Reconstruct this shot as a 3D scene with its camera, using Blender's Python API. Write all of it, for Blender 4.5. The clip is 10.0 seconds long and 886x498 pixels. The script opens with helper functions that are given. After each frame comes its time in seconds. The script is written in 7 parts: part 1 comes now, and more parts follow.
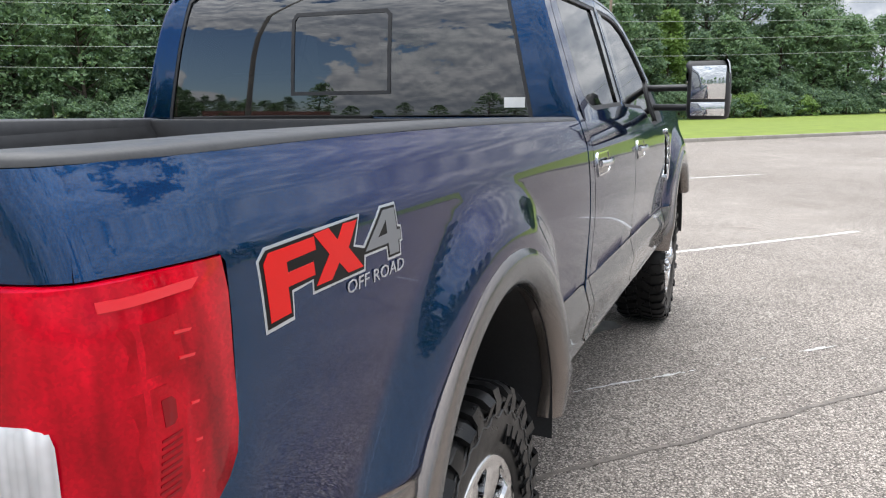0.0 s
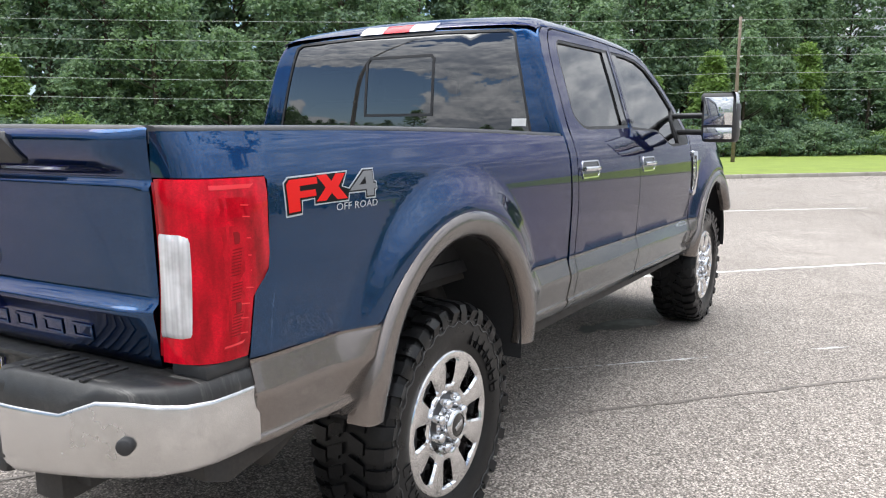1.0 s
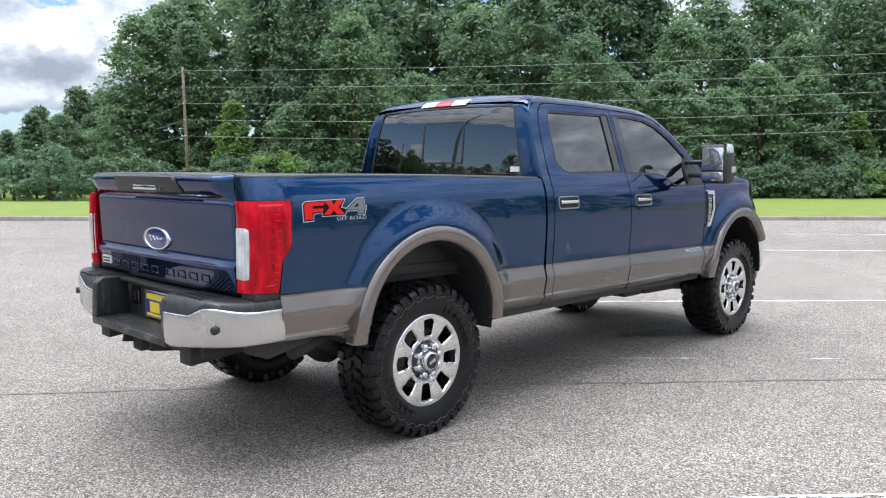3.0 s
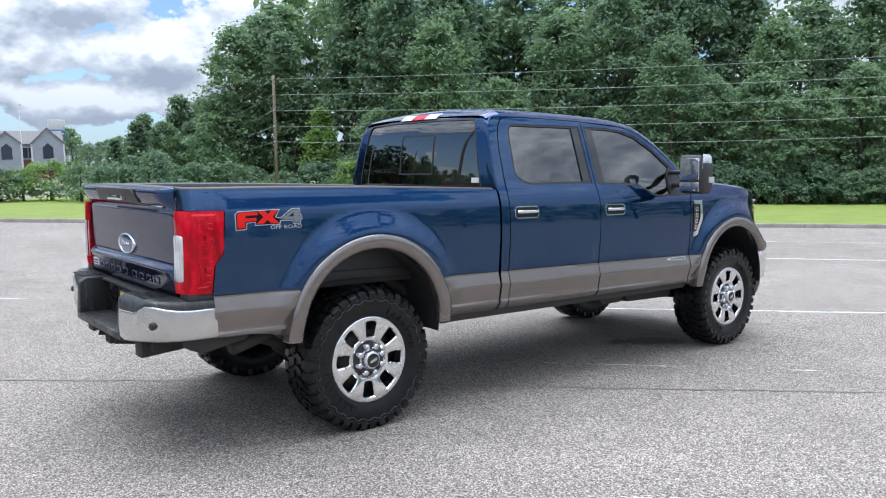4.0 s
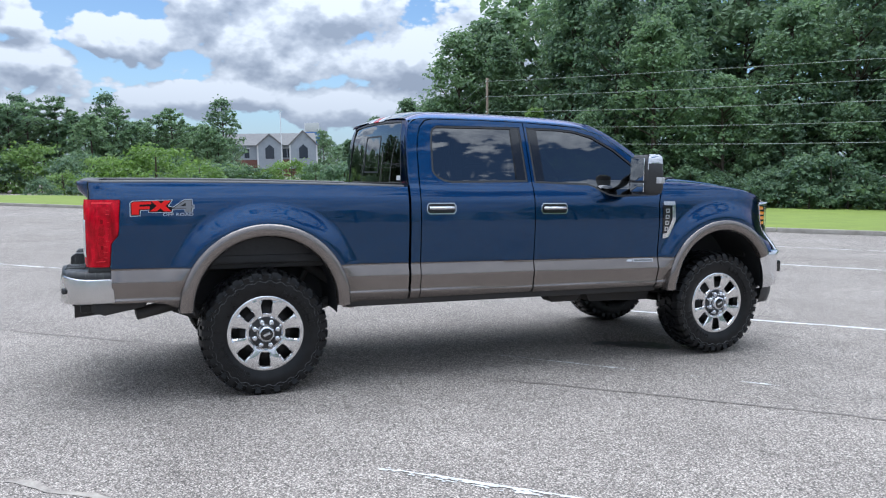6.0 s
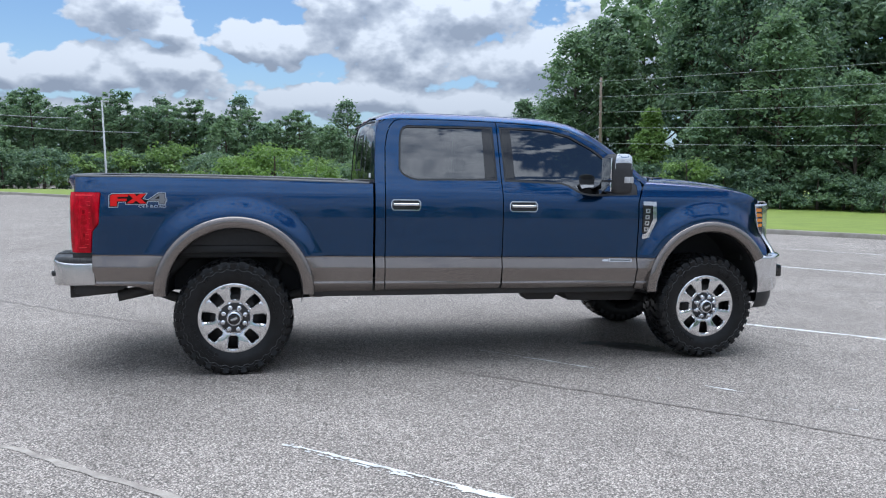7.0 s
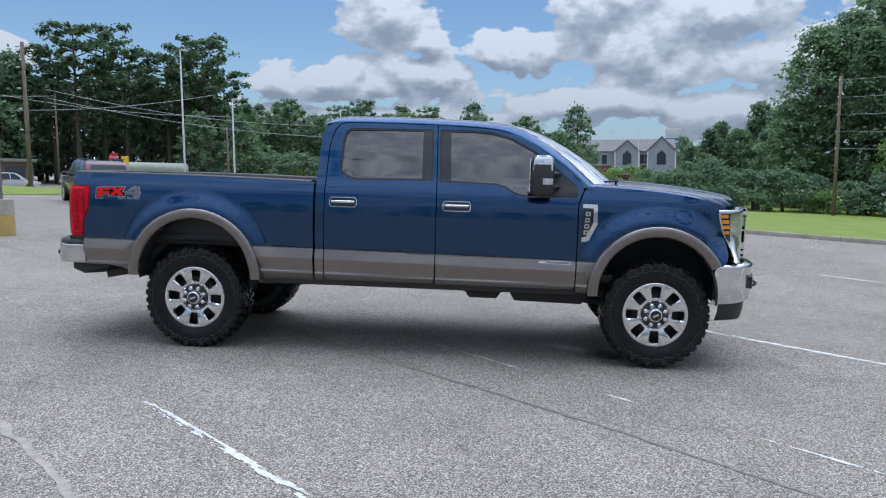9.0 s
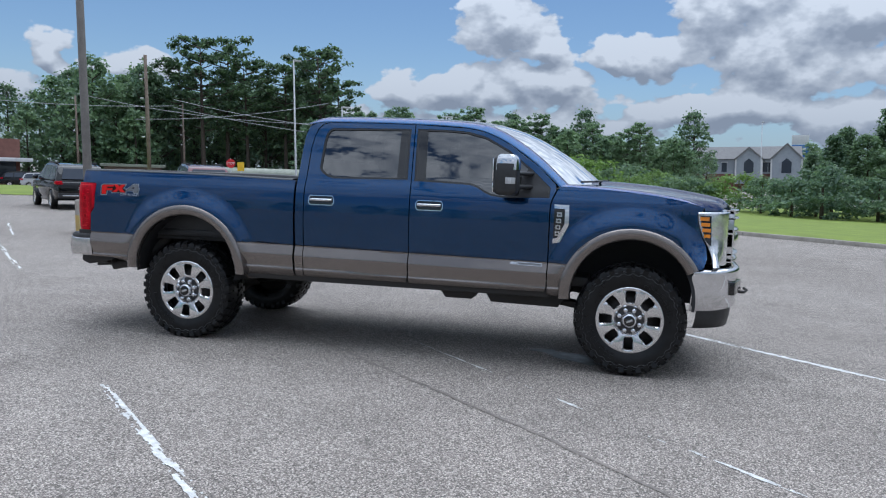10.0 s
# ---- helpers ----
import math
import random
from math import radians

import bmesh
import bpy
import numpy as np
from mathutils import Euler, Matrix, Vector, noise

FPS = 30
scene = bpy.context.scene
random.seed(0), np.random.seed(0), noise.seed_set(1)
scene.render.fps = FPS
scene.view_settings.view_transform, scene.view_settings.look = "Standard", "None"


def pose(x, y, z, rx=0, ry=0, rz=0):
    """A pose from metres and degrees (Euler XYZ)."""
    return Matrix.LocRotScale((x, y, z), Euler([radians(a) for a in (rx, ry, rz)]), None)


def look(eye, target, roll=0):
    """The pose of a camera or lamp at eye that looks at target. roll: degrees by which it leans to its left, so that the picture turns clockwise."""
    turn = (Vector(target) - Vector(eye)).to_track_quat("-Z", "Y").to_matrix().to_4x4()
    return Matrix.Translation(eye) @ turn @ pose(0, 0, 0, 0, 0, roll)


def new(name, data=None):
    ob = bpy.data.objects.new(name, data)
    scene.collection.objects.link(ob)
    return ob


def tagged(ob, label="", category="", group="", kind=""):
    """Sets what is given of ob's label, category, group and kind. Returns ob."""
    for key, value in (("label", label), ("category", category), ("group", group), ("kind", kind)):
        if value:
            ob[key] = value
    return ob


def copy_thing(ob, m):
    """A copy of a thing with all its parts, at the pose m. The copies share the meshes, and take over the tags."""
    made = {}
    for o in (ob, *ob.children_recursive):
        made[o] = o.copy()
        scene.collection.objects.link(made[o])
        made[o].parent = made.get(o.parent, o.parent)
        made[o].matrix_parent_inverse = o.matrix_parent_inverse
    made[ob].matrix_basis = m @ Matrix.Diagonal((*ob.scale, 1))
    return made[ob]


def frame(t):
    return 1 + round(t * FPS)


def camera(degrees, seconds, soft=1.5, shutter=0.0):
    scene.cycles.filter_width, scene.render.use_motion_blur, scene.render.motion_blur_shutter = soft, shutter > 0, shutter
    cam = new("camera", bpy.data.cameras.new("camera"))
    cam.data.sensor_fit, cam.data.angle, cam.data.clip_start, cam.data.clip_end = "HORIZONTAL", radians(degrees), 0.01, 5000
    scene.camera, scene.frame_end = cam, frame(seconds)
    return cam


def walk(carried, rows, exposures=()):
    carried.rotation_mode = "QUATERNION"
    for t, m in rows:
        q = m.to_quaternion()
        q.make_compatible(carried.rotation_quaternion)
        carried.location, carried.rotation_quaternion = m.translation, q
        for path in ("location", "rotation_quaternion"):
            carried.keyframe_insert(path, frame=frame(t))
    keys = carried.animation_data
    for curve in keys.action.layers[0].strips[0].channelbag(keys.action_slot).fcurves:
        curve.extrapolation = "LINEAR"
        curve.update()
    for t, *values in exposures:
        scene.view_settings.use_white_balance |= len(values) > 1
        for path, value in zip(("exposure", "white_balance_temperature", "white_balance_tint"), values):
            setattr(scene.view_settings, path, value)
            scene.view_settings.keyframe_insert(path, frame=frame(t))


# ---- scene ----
cam = camera(58.5, 10.0, soft=1.15)
PATH = [
    (0, (-1.665, -1.569, 1.587), (0.157, -0.834, 1.213), -0.7),
    (0.5, (-2.005, -1.968, 1.526), (-0.238, -1.091, 1.199), -0.5),
    (1, (-2.423, -2.419, 1.523), (-0.727, -1.401, 1.231), -0.1),
    (1.5, (-2.816, -2.868, 1.55), (-1.198, -1.724, 1.279), 0.2),
    (2, (-3.079, -3.354, 1.56), (-1.53, -2.112, 1.319), 0.3),
    (2.5, (-3.233, -3.822, 1.556), (-1.75, -2.498, 1.34), 0.2),
    (4, (-2.681, -5.11, 1.62), (-1.441, -3.552, 1.429), 0.1),
    (4.5, (-2.282, -5.523, 1.634), (-1.156, -3.881, 1.441), 0.2),
    (5, (-1.835, -5.913, 1.624), (-0.834, -4.192, 1.43), 0.3),
    (5.5, (-1.368, -6.317, 1.621), (-0.5, -4.526, 1.427), 0.4),
    (7, (0.295, -7.26, 1.615), (0.721, -5.316, 1.419), 1.0),
    (7.5, (0.907, -7.479, 1.632), (1.179, -5.508, 1.433), 1.2),
    (8, (1.552, -7.617, 1.632), (1.673, -5.63, 1.434), 1.4),
    (8.5, (2.181, -7.707, 1.627), (2.155, -5.717, 1.429), 1.5),
    (9, (2.83, -7.746, 1.63), (2.655, -5.764, 1.434), 1.6),
    (9.5, (3.449, -7.694, 1.61), (3.127, -5.729, 1.418), 1.8),
    (10, (4.041, -7.554, 1.596), (3.578, -5.617, 1.41), 1.9),
]
LIGHTNESS = [(0, 1.20, 6200, 10), (1.0, 1.33, 6200, 10), (1.5, 1.35, 6220, 10), (2.5, 1.26, 6050, 10), (4.0, 1.10, 5680, 9), (4.5, 1.05, 5620, 9), (5.5, 0.95, 5540, 9), (7.5, 0.64, 5500, 9), (9.0, 0.47, 5480, 9), (10, 0.40, 5480, 9)]
walk(cam, [(t, look(e, g, r)) for t, e, g, r in PATH], LIGHTNESS)

# ---------------------------------------------------------------- light
SUN_EL, SUN_AZ = 76.0, 5.0          # degrees; azimuth clockwise from +y
# the car park slopes gently: plumb line as seen from its surface
PLUMB = Matrix.Rotation(radians(-1.9), 4, "Y") @ Matrix.Rotation(radians(0.7), 4, "X")


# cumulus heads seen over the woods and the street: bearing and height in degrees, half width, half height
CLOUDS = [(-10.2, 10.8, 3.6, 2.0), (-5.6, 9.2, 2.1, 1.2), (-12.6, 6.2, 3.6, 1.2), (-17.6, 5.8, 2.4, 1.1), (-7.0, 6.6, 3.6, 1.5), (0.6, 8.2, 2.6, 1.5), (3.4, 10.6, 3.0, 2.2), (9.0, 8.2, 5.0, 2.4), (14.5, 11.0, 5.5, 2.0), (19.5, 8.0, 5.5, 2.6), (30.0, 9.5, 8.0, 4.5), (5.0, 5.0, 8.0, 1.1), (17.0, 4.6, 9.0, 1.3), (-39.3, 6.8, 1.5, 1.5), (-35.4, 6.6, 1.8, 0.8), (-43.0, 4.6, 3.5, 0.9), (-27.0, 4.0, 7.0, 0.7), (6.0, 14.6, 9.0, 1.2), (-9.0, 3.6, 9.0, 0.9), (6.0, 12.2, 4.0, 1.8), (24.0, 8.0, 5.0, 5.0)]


def make_world():
    world = bpy.data.worlds.new("cloudy_sky")
    scene.world = world
    world.use_nodes = True
    nt = world.node_tree
    nt.nodes.clear()
    N, L = nt.nodes.new, nt.links.new
    out, bg = N("ShaderNodeOutputWorld"), N("ShaderNodeBackground")
    sky = N("ShaderNodeTexSky")
    sky.sky_type = "NISHITA"
    sky.sun_disc = False
    sky.sun_elevation, sky.sun_rotation = radians(SUN_EL), radians(SUN_AZ)
    sky.air_density, sky.dust_density, sky.ozone_density = 1.0, 0.3, 2.0
    tc = N("ShaderNodeTexCoord")
    sep = N("ShaderNodeSeparateXYZ")
    L(tc.outputs["Generated"], sep.inputs[0])
    X, Y, Z = sep.outputs

    def m(op, a, b=0.0, c=0.0, clamp=False):
        n = N("ShaderNodeMath")
        n.operation, n.use_clamp = op, clamp
        for i, v in enumerate((a, b, c)):
            if isinstance(v, (int, float)):
                n.inputs[i].default_value = v
            else:
                L(v, n.inputs[i])
        return n.outputs[0]

    def vec(x, y, z):
        n = N("ShaderNodeCombineXYZ")
        for i, v in enumerate((x, y, z)):
            if isinstance(v, (int, float)):
                n.inputs[i].default_value = v
            else:
                L(v, n.inputs[i])
        return n.outputs[0]

    def step(v, a, b):
        n = N("ShaderNodeMapRange")
        n.interpolation_type = "SMOOTHSTEP"
        n.inputs["From Min"].default_value, n.inputs["From Max"].default_value = a, b
        L(v, n.inputs["Value"])
        return n.outputs["Result"]

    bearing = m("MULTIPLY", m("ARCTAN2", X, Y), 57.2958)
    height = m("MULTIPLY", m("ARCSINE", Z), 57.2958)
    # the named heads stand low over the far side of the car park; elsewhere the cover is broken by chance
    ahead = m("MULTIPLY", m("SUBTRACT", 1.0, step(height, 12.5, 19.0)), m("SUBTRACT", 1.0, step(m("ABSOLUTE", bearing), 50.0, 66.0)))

    def noise_at(where, scale, detail, rough):
        n = N("ShaderNodeTexNoise")
        n.inputs["Scale"].default_value, n.inputs["Detail"].default_value = scale, detail
        n.inputs["Roughness"].default_value = rough
        L(where, n.inputs["Vector"])
        return n.outputs["Fac"]

    def puffs(where, scale):
        """Round heads: high in the middle of each cell."""
        v = N("ShaderNodeTexVoronoi")
        v.feature = "SMOOTH_F1"
        v.inputs["Scale"].default_value, v.inputs["Smoothness"].default_value = scale, 0.12
        v.inputs["Detail"].default_value, v.inputs["Roughness"].default_value = 2.5, 0.62
        L(where, v.inputs["Vector"])
        return m("SUBTRACT", 1.10, v.outputs["Distance"])

    def density(up):
        """How thick the cloud is, read that many degrees higher in the sky."""
        q = vec(X, Y, m("MULTIPLY", m("ADD", Z, up / 57.3), 1.55))
        wob = m("SUBTRACT", noise_at(q, 7.0, 3.0, 0.5), 0.5)
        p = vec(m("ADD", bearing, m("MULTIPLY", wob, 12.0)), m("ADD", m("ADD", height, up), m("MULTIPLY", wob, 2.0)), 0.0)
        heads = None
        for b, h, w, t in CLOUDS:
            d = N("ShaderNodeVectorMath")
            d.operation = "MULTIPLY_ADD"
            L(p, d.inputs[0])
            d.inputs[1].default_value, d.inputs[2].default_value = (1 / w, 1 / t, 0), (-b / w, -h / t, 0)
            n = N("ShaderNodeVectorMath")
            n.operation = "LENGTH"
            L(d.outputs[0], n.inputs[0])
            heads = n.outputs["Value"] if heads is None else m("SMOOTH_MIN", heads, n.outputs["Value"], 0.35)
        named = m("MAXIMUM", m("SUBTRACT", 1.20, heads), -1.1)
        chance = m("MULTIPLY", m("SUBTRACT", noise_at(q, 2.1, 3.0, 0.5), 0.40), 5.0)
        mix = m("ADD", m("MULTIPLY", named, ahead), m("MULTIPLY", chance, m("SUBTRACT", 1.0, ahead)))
        fine = m("SUBTRACT", noise_at(q, 11.0, 8.0, 0.58), 0.5)
        return m("ADD", m("ADD", m("MULTIPLY", mix, 0.55), m("MULTIPLY", fine, 0.62)), m("ADD", m("MULTIPLY", puffs(q, 13.0), 0.36), m("MULTIPLY", puffs(q, 36.0), 0.20)))

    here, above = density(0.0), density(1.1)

    def ramp(fac, stops):
        r = N("ShaderNodeValToRGB")
        els = r.color_ramp.elements
        for i, (p, v) in enumerate(stops):
            e = els[i] if i < 2 else els.new(p)
            e.position = p
            e.color = (*((v,) * 3 if isinstance(v, float) else v), 1)
        L(fac, r.inputs[0])
        return r.outputs["Color"]

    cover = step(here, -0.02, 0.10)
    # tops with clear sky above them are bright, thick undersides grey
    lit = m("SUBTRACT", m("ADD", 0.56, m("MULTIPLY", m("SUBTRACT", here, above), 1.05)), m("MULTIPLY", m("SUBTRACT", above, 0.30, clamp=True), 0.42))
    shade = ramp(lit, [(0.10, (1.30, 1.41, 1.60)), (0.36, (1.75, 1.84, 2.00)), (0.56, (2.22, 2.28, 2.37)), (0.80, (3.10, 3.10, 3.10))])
    # thin haze low over the horizon
    low = m("MULTIPLY", m("SUBTRACT", 1.0, step(height, 0.0, 7.0)), 0.55)
    hazed = N("ShaderNodeMix")
    hazed.data_type = "RGBA"
    L(low, hazed.inputs[0])
    L(shade, hazed.inputs[6])
    hazed.inputs[7].default_value = (1.75, 1.92, 2.15, 1)
    dim = N("ShaderNodeVectorMath")
    dim.operation = "SCALE"
    L(sky.outputs[0], dim.inputs[0])
    dim.inputs["Scale"].default_value = 0.50          # clear sky stands below the lit clouds
    clear = N("ShaderNodeMix")
    clear.data_type = "RGBA"
    L(low, clear.inputs[0])
    L(dim.outputs[0], clear.inputs[6])
    clear.inputs[7].default_value = (1.20, 1.75, 2.45, 1)
    mix = N("ShaderNodeMix")
    mix.data_type = "RGBA"
    L(cover, mix.inputs[0])
    L(clear.outputs[2], mix.inputs[6])
    # a cloudy sky grows brighter towards the zenith
    rise = N("ShaderNodeVectorMath")
    rise.operation = "SCALE"
    L(hazed.outputs[2], rise.inputs[0])
    L(m("ADD", m("MULTIPLY", m("MAXIMUM", Z, 0.0), 2.0), 0.95), rise.inputs["Scale"])
    L(rise.outputs[0], mix.inputs[7])
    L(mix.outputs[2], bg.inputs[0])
    bg.inputs[1].default_value = 0.13
    L(bg.outputs[0], out.inputs[0])


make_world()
sun = new("sun", bpy.data.lights.new("sun", "SUN"))
sun.data.energy, sun.data.angle, sun.data.color = 1.85, radians(75), (1.0, 0.965, 0.91)
sun.matrix_world = look((0, 0, 0), (-math.sin(radians(SUN_AZ)) * math.cos(radians(SUN_EL)), -math.cos(radians(SUN_AZ)) * math.cos(radians(SUN_EL)), -math.sin(radians(SUN_EL))))

# ---------------------------------------------------------------- materials
def material(name, base, rough=0.5, metal=0.0, coat=0.0, coat_rough=0.03, spec=0.5):
    mt = bpy.data.materials.new(name)
    mt.use_nodes = True
    b = mt.node_tree.nodes["Principled BSDF"]
    b.inputs["Base Color"].default_value = (*base, 1)
    b.inputs["Roughness"].default_value, b.inputs["Metallic"].default_value = rough, metal
    b.inputs["Coat Weight"].default_value, b.inputs["Coat Roughness"].default_value = coat, coat_rough
    b.inputs["Specular IOR Level"].default_value = spec
    return mt


def tex(mt, kind, scale, detail=4.0, rough=0.55, coords="Object", stretch=(1, 1, 1)):
    """A texture of that scale: its value output."""
    nt = mt.node_tree
    tc, mp = nt.nodes.new("ShaderNodeTexCoord"), nt.nodes.new("ShaderNodeMapping")
    mp.inputs["Scale"].default_value = stretch
    nt.links.new(tc.outputs[coords], mp.inputs[0])
    n = nt.nodes.new({"noise": "ShaderNodeTexNoise", "voronoi": "ShaderNodeTexVoronoi"}[kind])
    n.inputs["Scale"].default_value = scale
    if kind == "noise":
        n.inputs["Detail"].default_value, n.inputs["Roughness"].default_value = detail, rough
    nt.links.new(mp.outputs[0], n.inputs["Vector"])
    return n


def ramp(mt, fac, stops):
    r = mt.node_tree.nodes.new("ShaderNodeValToRGB")
    els = r.color_ramp.elements
    for i, (p, c) in enumerate(stops):
        e = els[i] if i < 2 else els.new(p)
        e.position, e.color = p, (*c, 1)
    mt.node_tree.links.new(fac, r.inputs[0])
    return r.outputs["Color"]


def blend(mt, fac, a, b, kind="MIX"):
    n = mt.node_tree.nodes.new("ShaderNodeMix")
    n.data_type, n.blend_type = "RGBA", kind
    for sock, v in ((n.inputs[0], fac), (n.inputs[6], a), (n.inputs[7], b)):
        if isinstance(v, (int, float)):
            sock.default_value = v
        elif isinstance(v, tuple):
            sock.default_value = (*v, 1)
        else:
            mt.node_tree.links.new(v, sock)
    return n.outputs[2]


def to(mt, out, socket):
    mt.node_tree.links.new(out, mt.node_tree.nodes["Principled BSDF"].inputs[socket])


def bump(mt, height, strength, distance):
    n = mt.node_tree.nodes.new("ShaderNodeBump")
    n.inputs["Strength"].default_value, n.inputs["Distance"].default_value = strength, distance
    mt.node_tree.links.new(height, n.inputs["Height"])
    to(mt, n.outputs[0], "Normal")


def varied(name, c1, c2, scale, rough=(0.4, 0.6), bump_h=0.0, fine=0.0, **kw):
    """A material that wanders between two colours, with grain."""
    mt = material(name, c1, **kw)
    n = tex(mt, "noise", scale, 5.0)
    f = tex(mt, "noise", scale * 9, 3.0)
    s = mt.node_tree.nodes.new("ShaderNodeMath")
    s.operation = "MULTIPLY_ADD"
    mt.node_tree.links.new(f.outputs["Fac"], s.inputs[0])
    s.inputs[1].default_value = 0.5
    mt.node_tree.links.new(n.outputs["Fac"], s.inputs[2])
    to(mt, ramp(mt, s.outputs[0], [(0.55, c1), (0.95, c2)]), "Base Color")
    to(mt, ramp(mt, n.outputs["Fac"], [(0.3, (rough[0],) * 3), (0.7, (rough[1],) * 3)]), "Roughness")
    if bump_h:
        bump(mt, f.outputs["Fac"], 0.6, bump_h)
    return mt


def paint(name, base, flake, metal, rough):
    """Metallic car paint under clear coat, with a little road dust low down in the coat's gloss."""
    mt = material(name, base, rough, metal, 1.0, 0.02)
    mt.node_tree.nodes["Principled BSDF"].inputs["Coat IOR"].default_value = 1.5
    mt.node_tree.nodes["Principled BSDF"].inputs["Specular Tint"].default_value = (0.10, 0.22, 0.32, 1)
    v = tex(mt, "voronoi", 900.0)
    to(mt, blend(mt, 0.35, base, ramp(mt, v.outputs["Color"], [(0.2, tuple(c * 0.7 for c in base)), (0.9, flake)])), "Base Color")
    n = tex(mt, "noise", 2.2, 6.0, 0.65)
    to(mt, ramp(mt, n.outputs["Fac"], [(0.35, (0.012,) * 3), (0.75, (0.05,) * 3)]), "Coat Roughness")
    return mt


BLUE = paint("blue_paint", (0.0042, 0.0345, 0.106), (0.017, 0.108, 0.285), 0.97, 0.20)
TAUPE = paint("taupe_paint", (0.205, 0.178, 0.162), (0.36, 0.315, 0.288), 0.8, 0.26)
CHROME = material("chrome", (0.72, 0.73, 0.75), 0.07, 1.0)
to(CHROME, ramp(CHROME, tex(CHROME, "noise", 7.0, 6.0).outputs["Fac"], [(0.35, (0.04,) * 3), (0.8, (0.16,) * 3)]), "Roughness")
BUMPER_CHROME = varied("weathered_chrome", (0.66, 0.66, 0.665), (0.56, 0.555, 0.55), 5.0, (0.16, 0.30), metal=1.0)
WHEEL_METAL = varied("polished_wheel", (0.80, 0.80, 0.805), (0.66, 0.66, 0.665), 9.0, (0.03, 0.07), metal=1.0)
# chrome with the shade round the lug nuts put into its colour
SHADED_CHROME = varied("shaded_chrome", (0.05, 0.05, 0.052), (0.09, 0.09, 0.092), 12.0, (0.25, 0.4), metal=0.9)
PLASTIC = varied("black_plastic", (0.018, 0.018, 0.019), (0.030, 0.030, 0.032), 30.0, (0.42, 0.58), 0.0004)
# black plastic made lighter: the sky's sheen is put into its colour
RAIL_PLASTIC = varied("sky_sheen_black_plastic", (0.030, 0.030, 0.032), (0.048, 0.048, 0.05), 22.0, (0.38, 0.52), 0.0004)
GLOSS_BLACK = material("gloss_black_trim", (0.006, 0.006, 0.007), 0.12, 0.0, 0.5)
LINER = varied("wheel_well_liner", (0.016, 0.0165, 0.018), (0.028, 0.028, 0.029), 12.0, (0.7, 0.9), 0.0006)
UNDER = varied("underbody_steel", (0.018, 0.018, 0.018), (0.04, 0.035, 0.031), 9.0, (0.55, 0.85), 0.0006)
RUBBER = varied("tyre_rubber", (0.0055, 0.0056, 0.0062), (0.013, 0.013, 0.0135), 14.0, (0.24, 0.44), 0.0006, spec=0.28)
SCUFF_GLINT_RUBBER = varied("scuff_glint_rubber", (0.008, 0.008, 0.009), (0.09, 0.09, 0.09), 42.0, (0.3, 0.6), 0.0008)
PAD = varied("step_pad_plastic", (0.014, 0.014, 0.014), (0.030, 0.029, 0.027), 24.0, (0.32, 0.6), 0.0006)
PAD_SCUFF = tex(PAD, "noise", 5.0, 6.0, 0.7, stretch=(9, 1.2, 1))
to(PAD, ramp(PAD, PAD_SCUFF.outputs["Fac"], [(0.50, (0.018, 0.018, 0.018)), (0.60, (0.036, 0.035, 0.033)), (0.68, (0.13, 0.125, 0.115))]), "Base Color")
HOLLOW_BLACK = material("hollow_black", (0.004, 0.004, 0.004), 0.8)
LETTER = material("bright_trim", (0.6, 0.61, 0.63), 0.2, 0.9)
SILVER = material("silver_lettering", (0.55, 0.57, 0.6), 0.3, 0.6)
RED_VINYL = material("red_vinyl", (0.70, 0.012, 0.010), 0.3, 0.0, 0.0, 0.03, 0.2)
GREY_VINYL = material("grey_vinyl", (0.19, 0.195, 0.205), 0.3, 0.0, 0.0, 0.03, 0.25)
BLACK_VINYL = material("black_vinyl", (0.006, 0.006, 0.007), 0.3, 0.0, 0.0, 0.03, 0.15)
WHITE_PLASTIC = varied("white_plastic", (0.75, 0.75, 0.74), (0.66, 0.66, 0.65), 18.0, (0.35, 0.5))
PLATE_BLUE = material("plate_blue", (0.03, 0.035, 0.25), 0.3)
PLATE_YELLOW = material("plate_yellow", (0.75, 0.58, 0.03), 0.35)
EMBLEM_BLUE = material("emblem_blue", (0.015, 0.04, 0.17), 0.2, 0.3, 1.0)
AMBER = material("amber_lens", (0.80, 0.26, 0.008), 0.12, 0.0, 0.8)
LEATHER = varied("dark_leather", (0.016, 0.014, 0.013), (0.028, 0.025, 0.023), 10.0, (0.4, 0.6))


def lens(name, colour, rough, through_share):
    """Coloured lamp plastic: glossy, partly see-through."""
    mt = material(name, colour, rough, 0.0, 1.0, 0.02)
    mt.node_tree.nodes["Principled BSDF"].inputs["Transmission Weight"].default_value = through_share
    mt.node_tree.nodes["Principled BSDF"].inputs["IOR"].default_value = 1.35
    return mt


RED_LENS = material("red_lens", (0.6, 0.0, 0.012), 0.25, 0.0, 0.45, 0.02, 0.03)
RED_LENS_CELLS = tex(RED_LENS, "voronoi", 260.0)
RED_LENS_CLOUD = tex(RED_LENS, "noise", 22.0, 3.0, stretch=(1, 1, 0.3))
to(RED_LENS, blend(RED_LENS, 1.0, ramp(RED_LENS, RED_LENS_CLOUD.outputs["Fac"], [(0.30, (0.28, 0.0, 0.006)), (0.50, (0.54, 0.0, 0.012)), (0.68, (0.80, 0.001, 0.020))]), ramp(RED_LENS, RED_LENS_CELLS.outputs["Color"], [(0.2, (0.80, 0.80, 0.80)), (0.8, (1.0, 1.0, 1.0))]), "MULTIPLY"), "Base Color")
